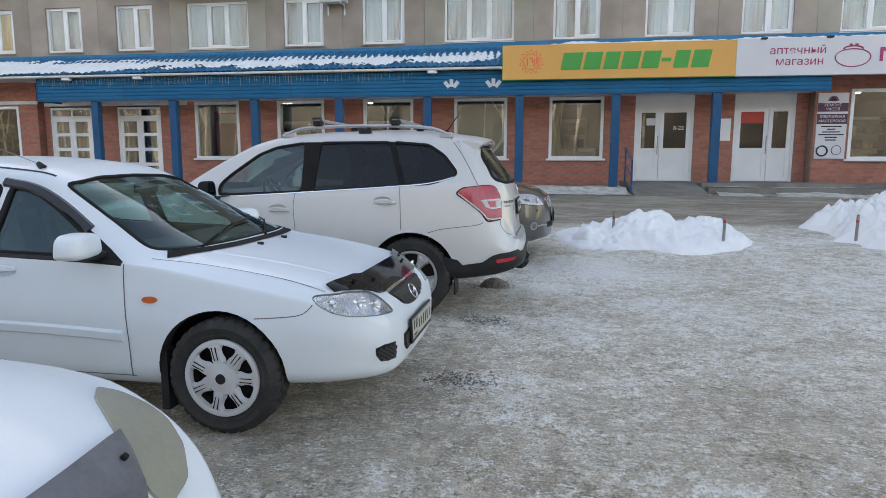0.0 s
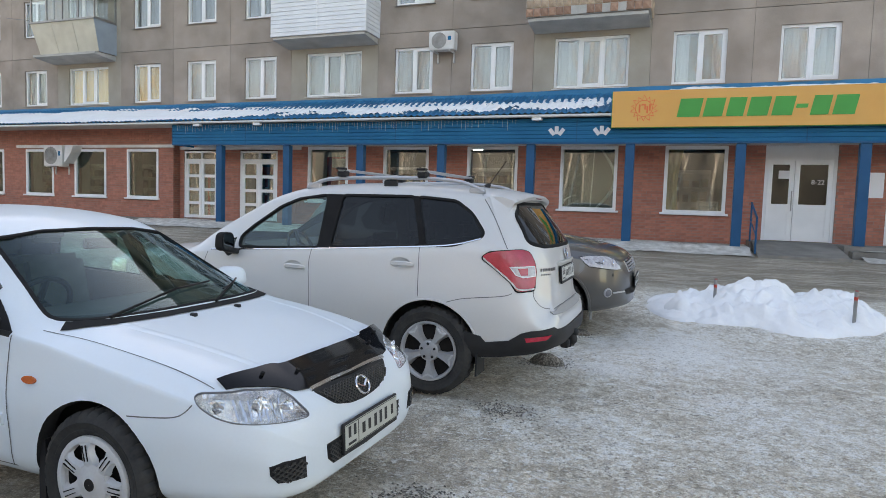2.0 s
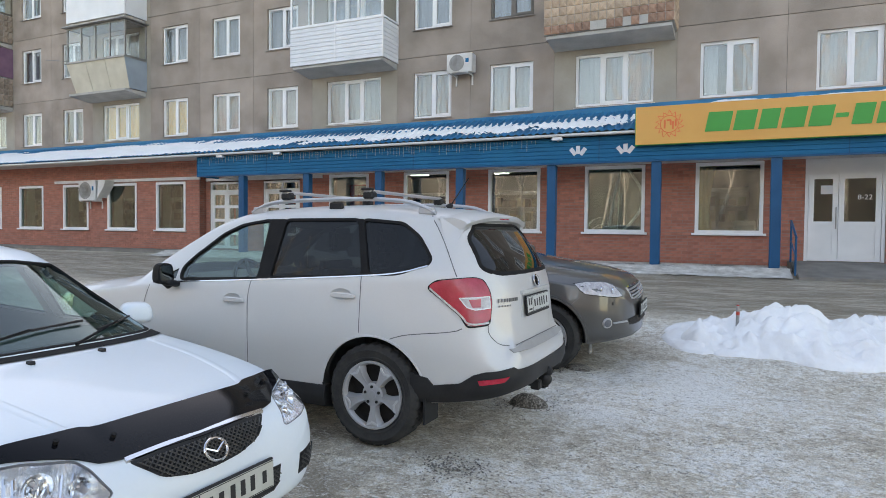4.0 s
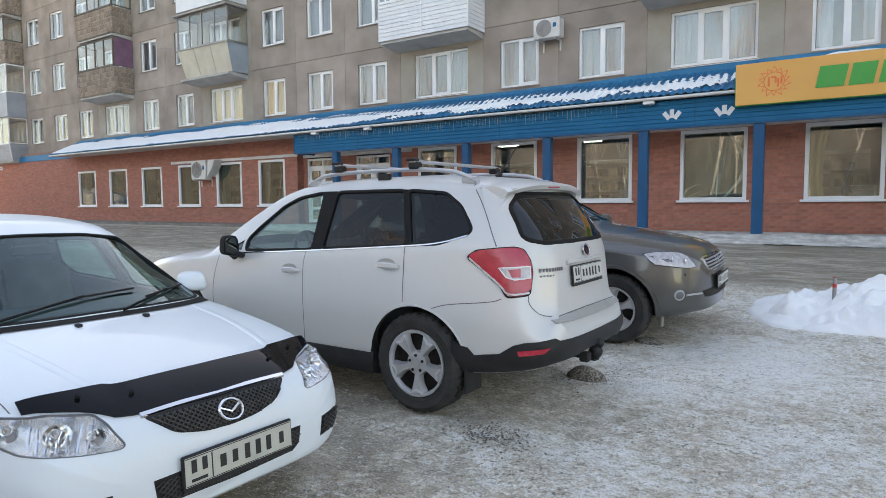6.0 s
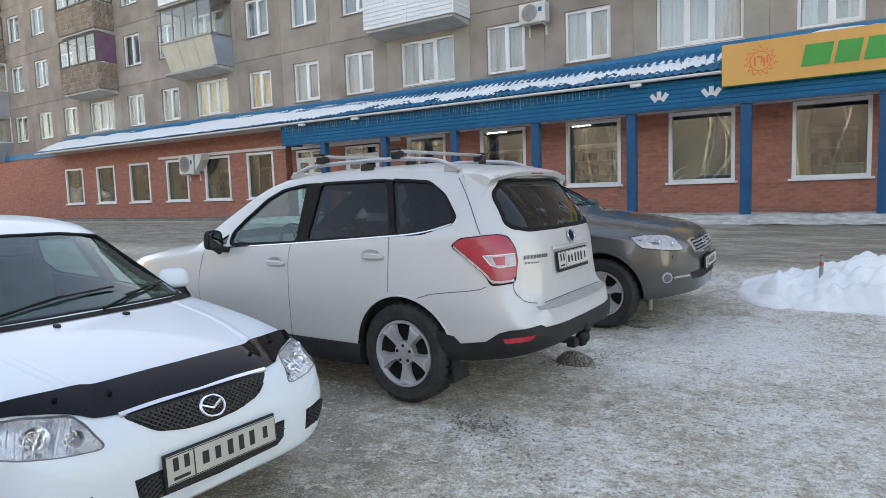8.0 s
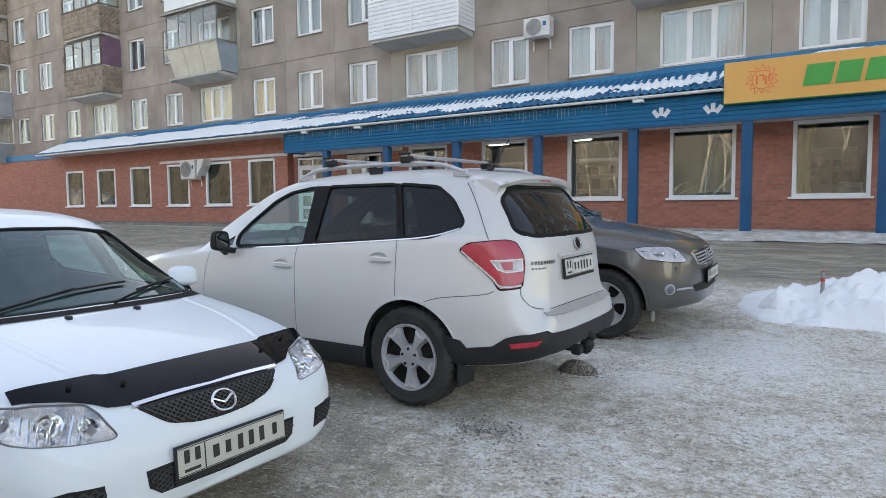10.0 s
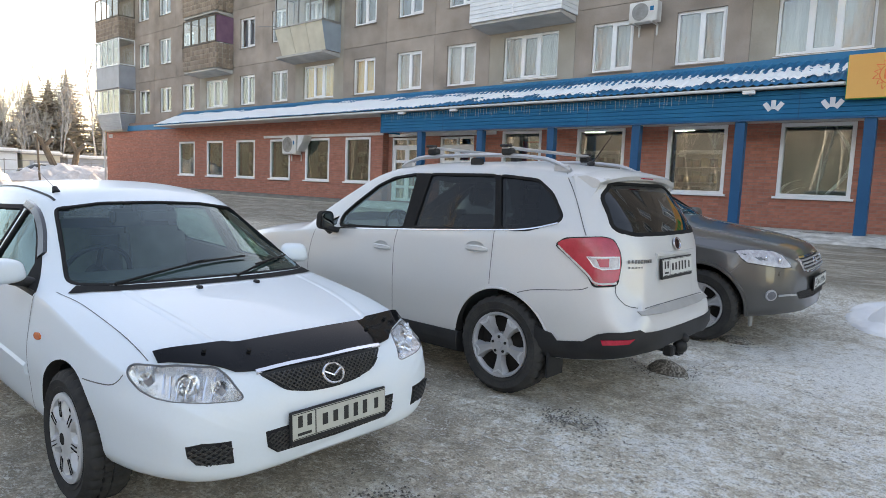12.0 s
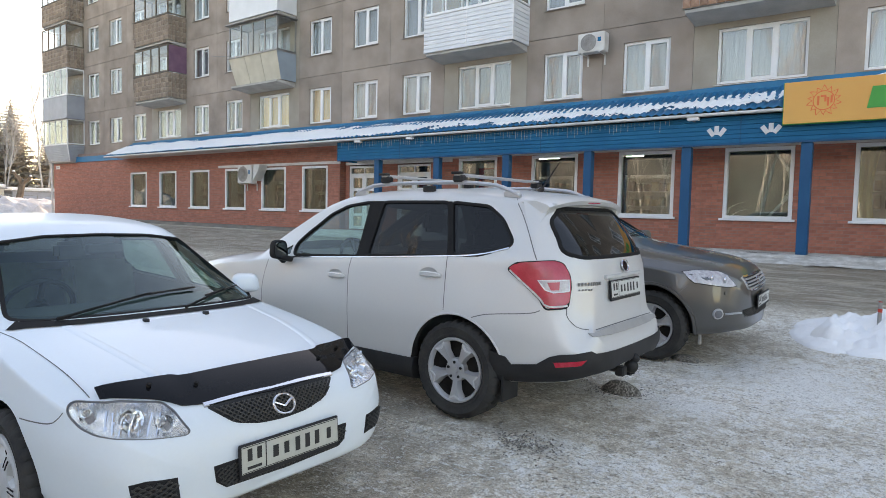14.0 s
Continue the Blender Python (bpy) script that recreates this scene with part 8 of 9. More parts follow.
def estate():
    car = thing("estate_car", pose(-4.07, 7.39, 0, 0, 0, 180 - 0.5), "pearl-white estate car with roof rails and tow bar", "car")
    body, skin, c = car_body(car, ESTATE, -3.61, .95, m_paint_pearl, (0, -2.64), .405, .355, EST_WIN + [EST_QUARTER], (WS_EST, -1.25, .3), (RW_EST, -2.9, -3.8), (-3.36, -.30),
                             extra=lambda sk: [cup_cutter(sk, x, z, s, 0.085, 0.040, 0.024) for s in (-1, 1) for x, z in ((-1.385, .937), (-2.375, 1.020))])
    put_wheels(car, wheel_meshes(.348, .225, .227, "five"), [(0, .757, .348, True, 10), (-2.64, .757, .348, True, 33), (0, -.757, .348, False, 0), (-2.64, -.757, .348, False, 20)])
    part("windscreen", skin.patch(grow(WS_EST, 0.035), "front", -0.005, 0.004, 0.14), m_carglass, car, local=True, smooth=True)
    part("rear_window", skin.patch(grow(RW_EST, 0.03), "rear", -0.002, 0.006, 0.10), m_rearglass, car, local=True, smooth=True)
    part("window_seal", skin.rim(RW_EST, "rear", 0.010, 0.022, 0.004), m_rubber, car, local=True, smooth=True)
    for s in (-1, 1):
        for i, w in enumerate(EST_WIN):
            part("side_window", skin.patch(grow(w, 0.03), "side", -0.008, 0.004, 0.15, side=s), m_carglass if i == 0 else m_tint, car, local=True, smooth=True)
            part("window_seal", skin.rim(w, "side", 0.006, 0.020, 0.005, side=s), m_rubber, car, local=True, smooth=True)
        part("quarter_window", skin.patch(grow(EST_QUARTER, 0.025), "side", -0.008, 0.004, 0.15, side=s), m_carglass, car, local=True, smooth=True)
        part("window_pillar", skin.patch([(-1.612, 1.095), (-1.718, 1.10), (-1.748, 1.54), (-1.602, 1.54)], "side", 0.004, 0.012, 0.1, side=s), m_rubber, car, local=True)
        part("window_pillar", skin.patch([(-2.532, 1.155), (-2.573, 1.157), (-2.438, 1.543), (-2.402, 1.543)], "side", 0.004, 0.012, 0.1, side=s), m_rubber, car, local=True)
        part("belt_moulding", skin.line([(-.50, 1.018), (-.73, 1.032), (-1.61, 1.085), (-2.54, 1.150), (-2.82, 1.176), (-3.01, 1.232)], "side", 0.014, 0.004, side=s, tall=0.006), m_chrome, car, "bright window-line strip", local=True)
        part("door_seam", skin.line([(-.47, 1.0), (-.43, .85), (-.445, .56), (-.50, .34)], "side", 0.006, 0.0015, side=s), m_seam, car, local=True)
        part("door_seam", skin.line([(-1.555, 1.08), (-1.535, .958), (-1.57, .746), (-1.565, .37)], "side", 0.006, 0.0015, side=s), m_seam, car, local=True)
        part("door_seam", skin.line([(-2.53, 1.15), (-2.544, .898), (-2.55, .77)], "side", 0.006, 0.0015, side=s), m_seam, car, local=True)
        part("roof_seam", skin.line([(-2.93, 1.60), (-3.075, 1.418), (-3.215, 1.165)], "side", 0.006, 0.0015, side=s), m_seam, car, local=True)
        part("bumper_seam", skin.line([(s * 1.36, .745), (s * 1.313, .76), (s * 1.223, .783), (s * .917, .814), (s * .868, .837)], "wraprear", 0.006, 0.0015), m_seam, car, local=True)
        part("sill_cover", bevelled(prism(bmesh.new(), [(s * .76, .195), (s * .868, .225), (s * .884, .30), (s * .872, .375), (s * .80, .375)], lambda u, v: (-.37, u, v), (-1.89, 0, 0)), 0.006), m_black, car, local=True, smooth=True)
        arch = [(-2.64 + .405 * math.cos(q), .35 + .405 * math.sin(q)) for q in np.linspace(0.12, math.pi - .05, 28)]
        part("arch_lip", skin.line(arch, "side", 0.016, 0.003, side=s, tall=0.005), m_paint_pearl, car, local=True, smooth=True)
        handle(car, skin, -1.41, .925, s, m_paint_pearl, .20)
        handle(car, skin, -2.40, 1.008, s, m_paint_pearl, .20)
        mirror(car, -.76, s * .87, 1.105, s, m_rubber, 0.62, 0.082)
        part("mirror_stalk", tube(bmesh.new(), (-.74, s * .86, 1.0), (-.75, s * .915, 1.05), .028, .036, 12), m_black, car, local=True, smooth=True)
        # tail lamps wrap round the corner
        ang = radians(62)
        tl = [(-.036, 1.092), (.019, 1.135), (.15, 1.150), (.271, 1.156), (.326, 1.140), (.366, 1.069), (.378, .997), (.361, .861), (.22, .848), (.18, .916), (.065, 1.015)]
        t = part("tail_lamp", skin.patch(tl, "tailcorner", 0.014, 0.02, 0.04, ang, s, soft=1), m_redlens, car, "red tail lamp with a clear insert", local=True, smooth=True)
        part("clear_insert", skin.patch([(.165, 1.030), (.36, 1.036), (.362, .962), (.266, .952), (.212, .970)], "tailcorner", 0.018, 0.006, 0.05, ang, s), m_clearlens, t, local=True, smooth=True)
        part("inner_lens", skin.patch([(.225, 1.018), (.30, 1.022), (.30, .970), (.25, .968)], "tailcorner", 0.0205, 0.004, 0.05, ang, s), m_redlens, t, local=True, smooth=True)
        part("lamp_seal", skin.rim(rounded(tl, 0.02), "tailcorner", 0.004, 0.010, 0.010, ang, s), m_rubber, t, local=True, smooth=True)
        part("insert_edge", skin.rim([(.165, 1.030), (.36, 1.036), (.362, .962), (.266, .952), (.212, .970)], "tailcorner", 0.007, 0.003, 0.021, ang, s), m_white, t, local=True, smooth=True)
        part("lamp_rim", skin.line([(-.02, 1.088), (.07, 1.012), (.185, .915), (.222, .858), (.355, .870)], "tailcorner", 0.012, 0.0165, ang, s), m_clearlens, t, local=True)
        # roof rail
        bm = bmesh.new()
        pts = []
        for i in range(25):
            x = -1.35 - 1.62 * i / 24
            p, nn = skin.at("top", x, s * .575)
            k = min(1.0, i / 3.5, (24 - i) / 3.5)
            pts.append(Vector((x, s * .575, p.z + .012 + .055 * math.sin(k * math.pi / 2))))
        rings = [[bm.verts.new(q + Vector((0, .021 * math.cos(w), .016 * math.sin(w)))) for w in np.linspace(0, 2 * math.pi, 10, endpoint=False)] for q in pts]
        for a, b in zip(rings, rings[1:]):
            for j in range(10):
                bm.faces.new((a[j], a[(j + 1) % 10], b[(j + 1) % 10], b[j]))
        bm.faces.new(rings[0])
        bm.faces.new(rings[-1])
        bmesh.ops.recalc_face_normals(bm, faces=bm.faces[:])
        part("roof_rail", bm, m_alloy, car, "silver roof rail", local=True, smooth=True)
        for x in (-1.42, -2.15, -2.90):
            p, nn = skin.at("top", x, s * .575)
            part("rail_foot", bevelled(boxes((x - .06, x + .06, s * .575 - .018, s * .575 + .018, p.z - .01, p.z + .045)), 0.01), m_black if x == -2.15 else m_alloy, car, local=True)
        part("rear_reflector", skin.patch([(s * .786, .512), (s * .615, .534), (s * .645, .500), (s * .775, .480)], "wraprear", 0.017, 0.016, 0.05), m_redlens, car, "red bumper reflector", local=True, smooth=True)
        bm = boxes((-3.032, -3.018, s * .64, s * .838, .19, .45) if s > 0 else (-3.032, -3.018, -.838, -.64, .19, .45))
        part("mud_flap", bm, m_black, car, local=True)
    # two bars across the rails
    for x in (-1.70, -2.44):
        b = part("roof_bar", bevelled(boxes((x - .03, x + .03, -.62, .62, 1.735, 1.757)), 0.008), m_alloy, car, "silver roof bar with black feet", local=True)
        for s in (-1, 1):
            part("bar_foot", bevelled(boxes((x - .045, x + .045, s * .58 - .038, s * .58 + .038, 1.69, 1.745)), 0.014), m_black, b, local=True)
            part("bar_end", bevelled(boxes((x - .04, x + .04, s * .61 - .03, s * .61 + .03, 1.749, 1.768)), 0.006), m_black, b, local=True)
    # rear end
    edge = [(1.20, .54), (1.12, .516), (1.08, .508), (1.038, .463), (.882, .486), (.809, .544), (.753, .564), (.577, .585), (.545, .567), (.27, .556), (0, .553)]
    foot = [(0, .448), (.3, .448), (.55, .432), (.75, .385), (.93, .355), (1.2, .335)]
    whole = edge + [(-u, v) for u, v in edge[-2::-1]] + [(-u, v) for u, v in foot[::-1]] + foot[1:]
    part("bumper_lower", skin.patch(whole, "wraprear", 0.012, 0.02, 0.05), m_black, car, "black lower rear bumper", local=True, smooth=True)
    part("bumper_step", skin.patch([(.565, .690), (.55, .671), (.35, .661), (0, .658), (-.35, .661), (-.55, .671), (-.565, .690), (-.35, .705), (0, .708), (.35, .705)], "wraprear", 0.010, 0.016, 0.05), m_step, car, "grey bumper step plate", local=True, smooth=True)
    gate = [(.737, 1.157), (.68, 1.07), (.68, .93), (.706, .855), (.708, .79), (.61, .705), (.3, .712), (0, .715)]
    part("tailgate_seam", skin.line(gate + [(-u, v) for u, v in gate[-2::-1]], "wraprear", 0.0055, 0.0015), m_seam, car, local=True)
    part("plate_recess", skin.patch([(-.34, .875), (.34, .875), (.32, 1.03), (-.32, 1.03)], "rear", 0.002, 0.008, 0.08), m_paint_pearl, car, local=True)
    part("tailgate_trim", skin.line([(-.33, 1.042), (.33, 1.042)], "rear", 0.028, 0.004, tall=0.02), m_paint_pearl, car, local=True, smooth=True)
    p, _ = skin.at("rear", 0, .95)
    plate(car, pose(p.x - 0.016, 0.03, .955, 0, 0, 180) @ pose(0, 0, 0, 0, -6, 0), .52, .112, m_plate, "white number plate with dark bars")
    badge(car, skin, "rear", 0.0, 1.105, .055, .040, m_chrome, inner=False)
    bm = bmesh.new()
    for i in range(9):
        p, nn = skin.at("rear", .585 - .024 * i, 1.0)
        box(bm, p.x - .006, p.x - .001, p.y - .009, p.y + .009, .995, 1.018)
    for i in range(5):
        p, nn = skin.at("rear", .585 - .024 * i, .968)
        box(bm, p.x - .006, p.x - .001, p.y - .007, p.y + .007, .964, .975)
    part("name_bars", bm, m_steel, car, local=True)
    # spoiler over the rear window
    bm = bmesh.new()
    rows = []
    for i in range(21):
        y = -.62 + 1.24 * i / 20
        u = abs(y) / .62
        z = 1.615 - .055 * u ** 3
        tip = -3.275 + .05 * u ** 4
        rows.append([(-3.0, y, z - .012), (-3.12, y, z - .004), (tip + .02, y, z - .03), (tip, y, z - .048), (tip + .02, y, z - .075), (-3.16, y, z - .095)])
    vs = [[bm.verts.new(q) for q in r] for r in rows]
    for a, b in zip(vs, vs[1:]):
        for j in range(5):
            bm.faces.new((a[j], a[j + 1], b[j + 1], b[j]))
    bm.faces.new(vs[0])
    bm.faces.new(vs[-1])
    bmesh.ops.recalc_face_normals(bm, faces=bm.faces[:])
    sp = part("spoiler", bm, m_paint_pearl, car, local=True, smooth=True)
    for s in (-1, 1):
        bm = bmesh.new()
        prism(bm, [(-3.02, 1.565), (-3.245, 1.54), (-3.215, 1.50), (-3.175, 1.41), (-3.13, 1.335), (-3.10, 1.38), (-3.06, 1.47)], lambda u, v: (u, s * (.672 + (1.45 - v) * .45 - max(0.0, -u - 3.02) * .28), v), (0, -s * .06, 0))
        part("spoiler_side", bm, m_paint_pearl, sp, local=True)
    part("brake_lamp", boxes((-3.268, -3.258, -.10, .10, 1.55, 1.57)), m_redlens, sp, local=True)
    bm = tube(bmesh.new(), (-3.41, -.10, 1.225), (-3.38, -.34, 1.245), .011, n=6)
    tube(bm, (-3.405, -.03, 1.235), (-3.37, -.44, 1.275), .008, n=6)
    part("rear_wiper", bm, m_black, car, local=True)
    p, _ = skin.at("top", -2.80, 0)
    part("aerial_base", tube(bmesh.new(), p, p + Vector((-.03, 0, .03)), .03, .015, 12), m_black, car, local=True, smooth=True)
    part("aerial", tube(bmesh.new(), p + Vector((-.02, 0, .02)), p + Vector((-.17, 0, .23)), .006, .004, 8), m_black, car, local=True)
    # tow bar
    bm = tube(bmesh.new(), (-3.3, 0, .36), (-3.60, 0, .34), .03, n=10)
    tube(bm, (-3.60, 0, .33), (-3.62, 0, .43), .022, n=10)
    bmesh.ops.create_uvsphere(bm, u_segments=14, v_segments=10, radius=.036, matrix=pose(-3.62, 0, .445))
    bmesh.ops.create_uvsphere(bm, u_segments=16, v_segments=10, radius=.05, matrix=pose(-3.60, .01, .385))
    part("tow_bar", bm, m_black, car, local=True, smooth=True)
    part("tow_socket", bevelled(boxes((-3.60, -3.53, .08, .15, .33, .40)), 0.01), m_black, car, local=True)
    # cabin
    steering_wheel(car, -1.15, .36, 1.03)
    bm = bmesh.new()
    prism(bm, [(-.44, .6), (-.44, 1.04), (-.7, 1.09), (-1.0, 1.05), (-1.05, .6)], lambda u, v: (u, -.68, v), (0, 1.36, 0))
    part("dashboard", bm, m_dash, car, local=True)
    for y in (-.36, .36):
        seat(car, -1.62, y, .68, m_seat_dark, h=.6)
    part("rear_seat", bevelled(boxes((-2.55, -2.40, -.62, .62, .6, 1.18)), 0.05, 2), m_seat_dark, car, local=True, smooth=True)
    for y in (-.36, .36):
        part("head_rest", bevelled(boxes((-2.54, -2.44, y - .13, y + .13, 1.19, 1.33)), 0.03, 2), m_seat_dark, car, local=True, smooth=True)
    # head lamp at the far end
    for s in (-1, 1):
        part("head_lamp", skin.patch([(-.30, .72), (-.28, .86), (-.05, .86), (.12, .78), (.10, .70)], "corner", 0.008, 0.012, 0.06, radians(40), s), m_reflector, car, local=True, smooth=True)
    return car


estate()

# -- grey-brown off-roader --
ROADER = dict(
    z7=[(0.86, 0.52), (0.85, 0.64), (0.83, 0.74), (0.8, 0.82), (0.75, 0.885), (0.68, 0.93), (0.5, 0.985), (0.1, 1.05), (-0.25, 1.1), (-0.45, 1.14), (-0.85, 1.36), (-1.25, 1.56), (-1.6, 1.65), (-2.3, 1.685), (-3, 1.64), (-3.2, 1.5), (-3.45, 1.1), (-3.52, 0.7)],
    z5=[(0.86, 0.5), (0.85, 0.6), (0.83, 0.7), (0.8, 0.77), (0.75, 0.83), (0.68, 0.88), (0.5, 0.935), (0.1, 0.995), (-0.25, 1.045), (-0.45, 1.075), (-0.85, 1.3), (-1.25, 1.5), (-1.6, 1.585), (-2.3, 1.61), (-3, 1.57), (-3.2, 1.45), (-3.45, 1.06), (-3.52, 0.66)],
    w5=[(0.86, 0.18), (0.84, 0.28), (0.8, 0.39), (0.75, 0.48), (0.68, 0.56), (0.6, 0.62), (0.45, 0.68), (0.1, 0.735), (-0.45, 0.73), (-0.85, 0.665), (-1.25, 0.6), (-2.3, 0.62), (-3, 0.6), (-3.2, 0.62), (-3.45, 0.68), (-3.52, 0.6)],
    z4=[(0.86, 0.48), (0.85, 0.57), (0.83, 0.64), (0.8, 0.7), (0.75, 0.755), (0.68, 0.8), (0.5, 0.86), (0.1, 0.93), (-0.4, 0.98), (-1.5, 1.03), (-3, 1.1), (-3.52, 0.64)],
    w4=[(0.86, 0.2), (0.84, 0.31), (0.8, 0.43), (0.75, 0.535), (0.68, 0.63), (0.6, 0.7), (0.45, 0.79), (0.1, 0.845), (-0.5, 0.845), (-3, 0.84), (-3.3, 0.77), (-3.52, 0.62)],
    z3=[(0.86, 0.46), (0.8, 0.52), (0.5, 0.6), (0.1, 0.68), (-2.6, 0.72), (-3.52, 0.6)],
    w3=[(0.86, 0.22), (0.84, 0.34), (0.8, 0.46), (0.75, 0.57), (0.68, 0.67), (0.6, 0.745), (0.45, 0.835), (0.2, 0.9), (-0.3, 0.905), (-2.6, 0.908), (-3.1, 0.86), (-3.52, 0.64)],
    z2=[(0.86, 0.41), (0.8, 0.37), (0.7, 0.35), (0.6, 0.335), (0.45, 0.315), (0.3, 0.3), (-2.6, 0.3), (-3.52, 0.42)],
    w2=[(0.86, 0.2), (0.84, 0.31), (0.8, 0.43), (0.75, 0.54), (0.68, 0.64), (0.6, 0.71), (0.45, 0.8), (0.2, 0.86), (-2.6, 0.86), (-3.1, 0.82), (-3.52, 0.62)],
    zb=[(0.86, 0.36), (0.8, 0.32), (0.7, 0.305), (0.6, 0.285), (0.45, 0.26), (0.3, 0.24), (-2.6, 0.24), (-3.52, 0.38)])
ROAD_WIN = [[(-.85, 1.08), (-1.60, 1.10), (-1.60, 1.52), (-1.40, 1.48), (-1.12, 1.33)], [(-1.68, 1.10), (-2.45, 1.13), (-2.55, 1.25), (-2.40, 1.50), (-1.68, 1.53)], [(-2.62, 1.15), (-3.0, 1.2), (-2.95, 1.38), (-2.62, 1.48)]]
WS_ROAD = [(-.66, 1.15), (0, 1.19), (.66, 1.15), (.555, 1.47), (0, 1.51), (-.555, 1.47)]
RW_ROAD = [(-.5, 1.15), (.5, 1.15), (.45, 1.45), (-.45, 1.45)]


def offroader():
    car = thing("offroad_car", pose(-1.02, 10.2, 0.045, 2.5, 0, 0), "grey-brown off-road car with a chrome-edged grille, parked on ice", "car")
    body, skin, c = car_body(car, ROADER, -3.52, .86, m_paint_grey, (0, -2.6), .415, .36, ROAD_WIN, (WS_ROAD, -1.3, .3), (RW_ROAD, -2.9, -3.7), (-3.15, -.42))
    put_wheels(car, wheel_meshes(.358, .225, .225, "wide"), [(0, -.765, .345, False, 8), (-2.6, -.765, .345, False, 40), (0, .765, .345, True, 0), (-2.6, .765, .345, True, 0)])
    part("windscreen", skin.patch(grow(WS_ROAD, 0.035), "front", -0.005, 0.004, 0.14), m_carglass, car, local=True, smooth=True)
    part("windscreen_seal", skin.rim(rounded(WS_ROAD, 0.05), "front", 0.012, 0.024, 0.003), m_rubber, car, local=True, smooth=True)
    part("rear_window", skin.patch(grow(RW_ROAD, 0.02), "rear", -0.004, 0.004, 0.15), m_tint, car, local=True)
    for s in (-1, 1):
        for w in ROAD_WIN:
            part("side_window", skin.patch(grow(w, 0.03), "side", -0.008, 0.004, 0.15, side=s), m_tint, car, local=True, smooth=True)
        ang = radians(40)
        lamp = [(-.428, .913), (-.318, .927), (-.20, .926), (-.103, .918), (-.033, .886), (.045, .780), (-.03, .775), (-.128, .784), (-.36, .817), (-.401, .857)]
        hl = part("head_lamp", skin.patch(grow(lamp, 0.008), "corner", 0.002, 0.012, 0.05, ang, s), m_black, car, local=True, smooth=True)
        part("reflector", skin.patch(lamp, "corner", 0.006, 0.01, 0.05, ang, s), m_clearlens, hl, local=True, smooth=True)
        for (u, v), r in (((-.07, .84), .038), ((-.20, .862), .030)):
            p, nn = skin.at("corner", u, v, ang, s)
            bm = tube(bmesh.new(), p + nn * 0.006, p + nn * 0.006 + Vector((.012, 0, 0)), r, r * .85, 20)
            part("lamp_bowl", bm, m_chrome, hl, local=True, smooth=True)
        part("lens", skin.patch(lamp, "corner", 0.022, 0.02, 0.05, ang, s, soft=1), m_lens, hl, local=True, smooth=True)
        fz, fu = .513, -.156
        p, nn = skin.at("corner", fu, fz, ang, s)
        bm = bmesh.new()
        tube(bm, p - nn * .01, p + nn * .012, .058, .050, 26)
        fr = part("fog_lamp", bm, m_alloy, car, "round fog lamp in a silver ring", local=True, smooth=True)
        bm = tube(bmesh.new(), p + nn * .0125, p + nn * .017, .040, .034, 22)
        part("lens", bm, m_guard_grey, fr, local=True, smooth=True)
        part("fog_strip", skin.line([(fu + .07, fz - .005), (fu + .17, fz), (fu + .27, fz - .004)], "corner", 0.02, 0.004, ang, s, tall=.012), m_alloy, car, local=True)
        p, nn = skin.at("corner", -.08, .715, ang, s)
        part("washer_cap", tube(bmesh.new(), p, p + nn * .012, .018, .014, 12), m_paint_grey, car, local=True)
        arch = [(.425 * math.cos(q), .36 + .425 * math.sin(q)) for q in np.linspace(-0.10, math.pi + .1, 28)]
        part("arch_lip", skin.line(arch, "side", 0.04, 0.003, side=s, tall=0.016), m_paint_grey, car, local=True, smooth=True)
        part("door_seam", skin.line([(-.60, 1.06), (-.55, .9), (-.54, .5), (-.58, .33)], "side", 0.006, 0.0015, side=s), m_seam, car, local=True)
        part("door_seam", skin.line([(-1.62, 1.08), (-1.62, .4)], "side", 0.006, 0.0015, side=s), m_seam, car, local=True)
        part("bumper_seam", skin.line([(.27, .70), (.305, .735), (.36, .79)], "side", 0.005, 0.0015, side=s), m_seam, car, local=True)
        part("bonnet_seam", skin.line([(-.4, s * .77), (-.07, s * .76), (.21, s * .71), (.571, s * .597), (.69, s * .535)], "top", 0.006, 0.0015), m_seam, car, local=True)
        part("bonnet_crease", skin.line([(-.35, s * .48), (.1, s * .46), (.5, s * .40)], "top", 0.05, 0.003, tall=.007), m_paint_grey, car, local=True, smooth=True)
        mirror(car, -.75, s * .86, 1.10, s, m_paint_grey)
        handle(car, skin, -1.45, .98, s, m_paint_grey)
    gr = [(-.42, .852), (-.39, .745), (-.33, .712), (.33, .712), (.39, .745), (.42, .852)]
    g = part("grille", skin.patch(gr, "front", 0.003, 0.02, 0.06), m_black, car, local=True, smooth=True)
    for z in (.735, .765, .795, .825):
        part("grille_bar", skin.line([(-.385, z), (0, z), (.385, z)], "front", 0.018, 0.004, tall=.018), m_alloy, g, local=True, smooth=True)
    part("grille_trim", skin.line(gr + gr[:1], "front", 0.022, 0.004, tall=.014), m_chrome, g, "chrome grille surround", local=True, smooth=True)
    badge(car, skin, "front", 0, .785, .065, .045, m_chrome, inner=False)
    low = [(-.49, .535), (-.45, .465), (.45, .465), (.49, .535), (.3, .55), (-.3, .55)]
    lw = part("lower_intake", skin.patch(low, "front", 0.003, 0.02, 0.06), m_black, car, local=True, smooth=True)
    part("intake_grid", mesh_grille(bmesh.new(), skin, low, "front", 0.035, 0.003, 0.008), m_dash, lw, local=True)
    p, _ = skin.at("front", 0, .60)
    plate(car, pose(p.x + 0.03, 0, .60), .52, .112, m_plate, "white number plate with dark bars")
    part("tow_hook_flap", bevelled(boxes((.40, .43, -.60, -.55, .15, .26)), 0.006), m_step, car, local=True)
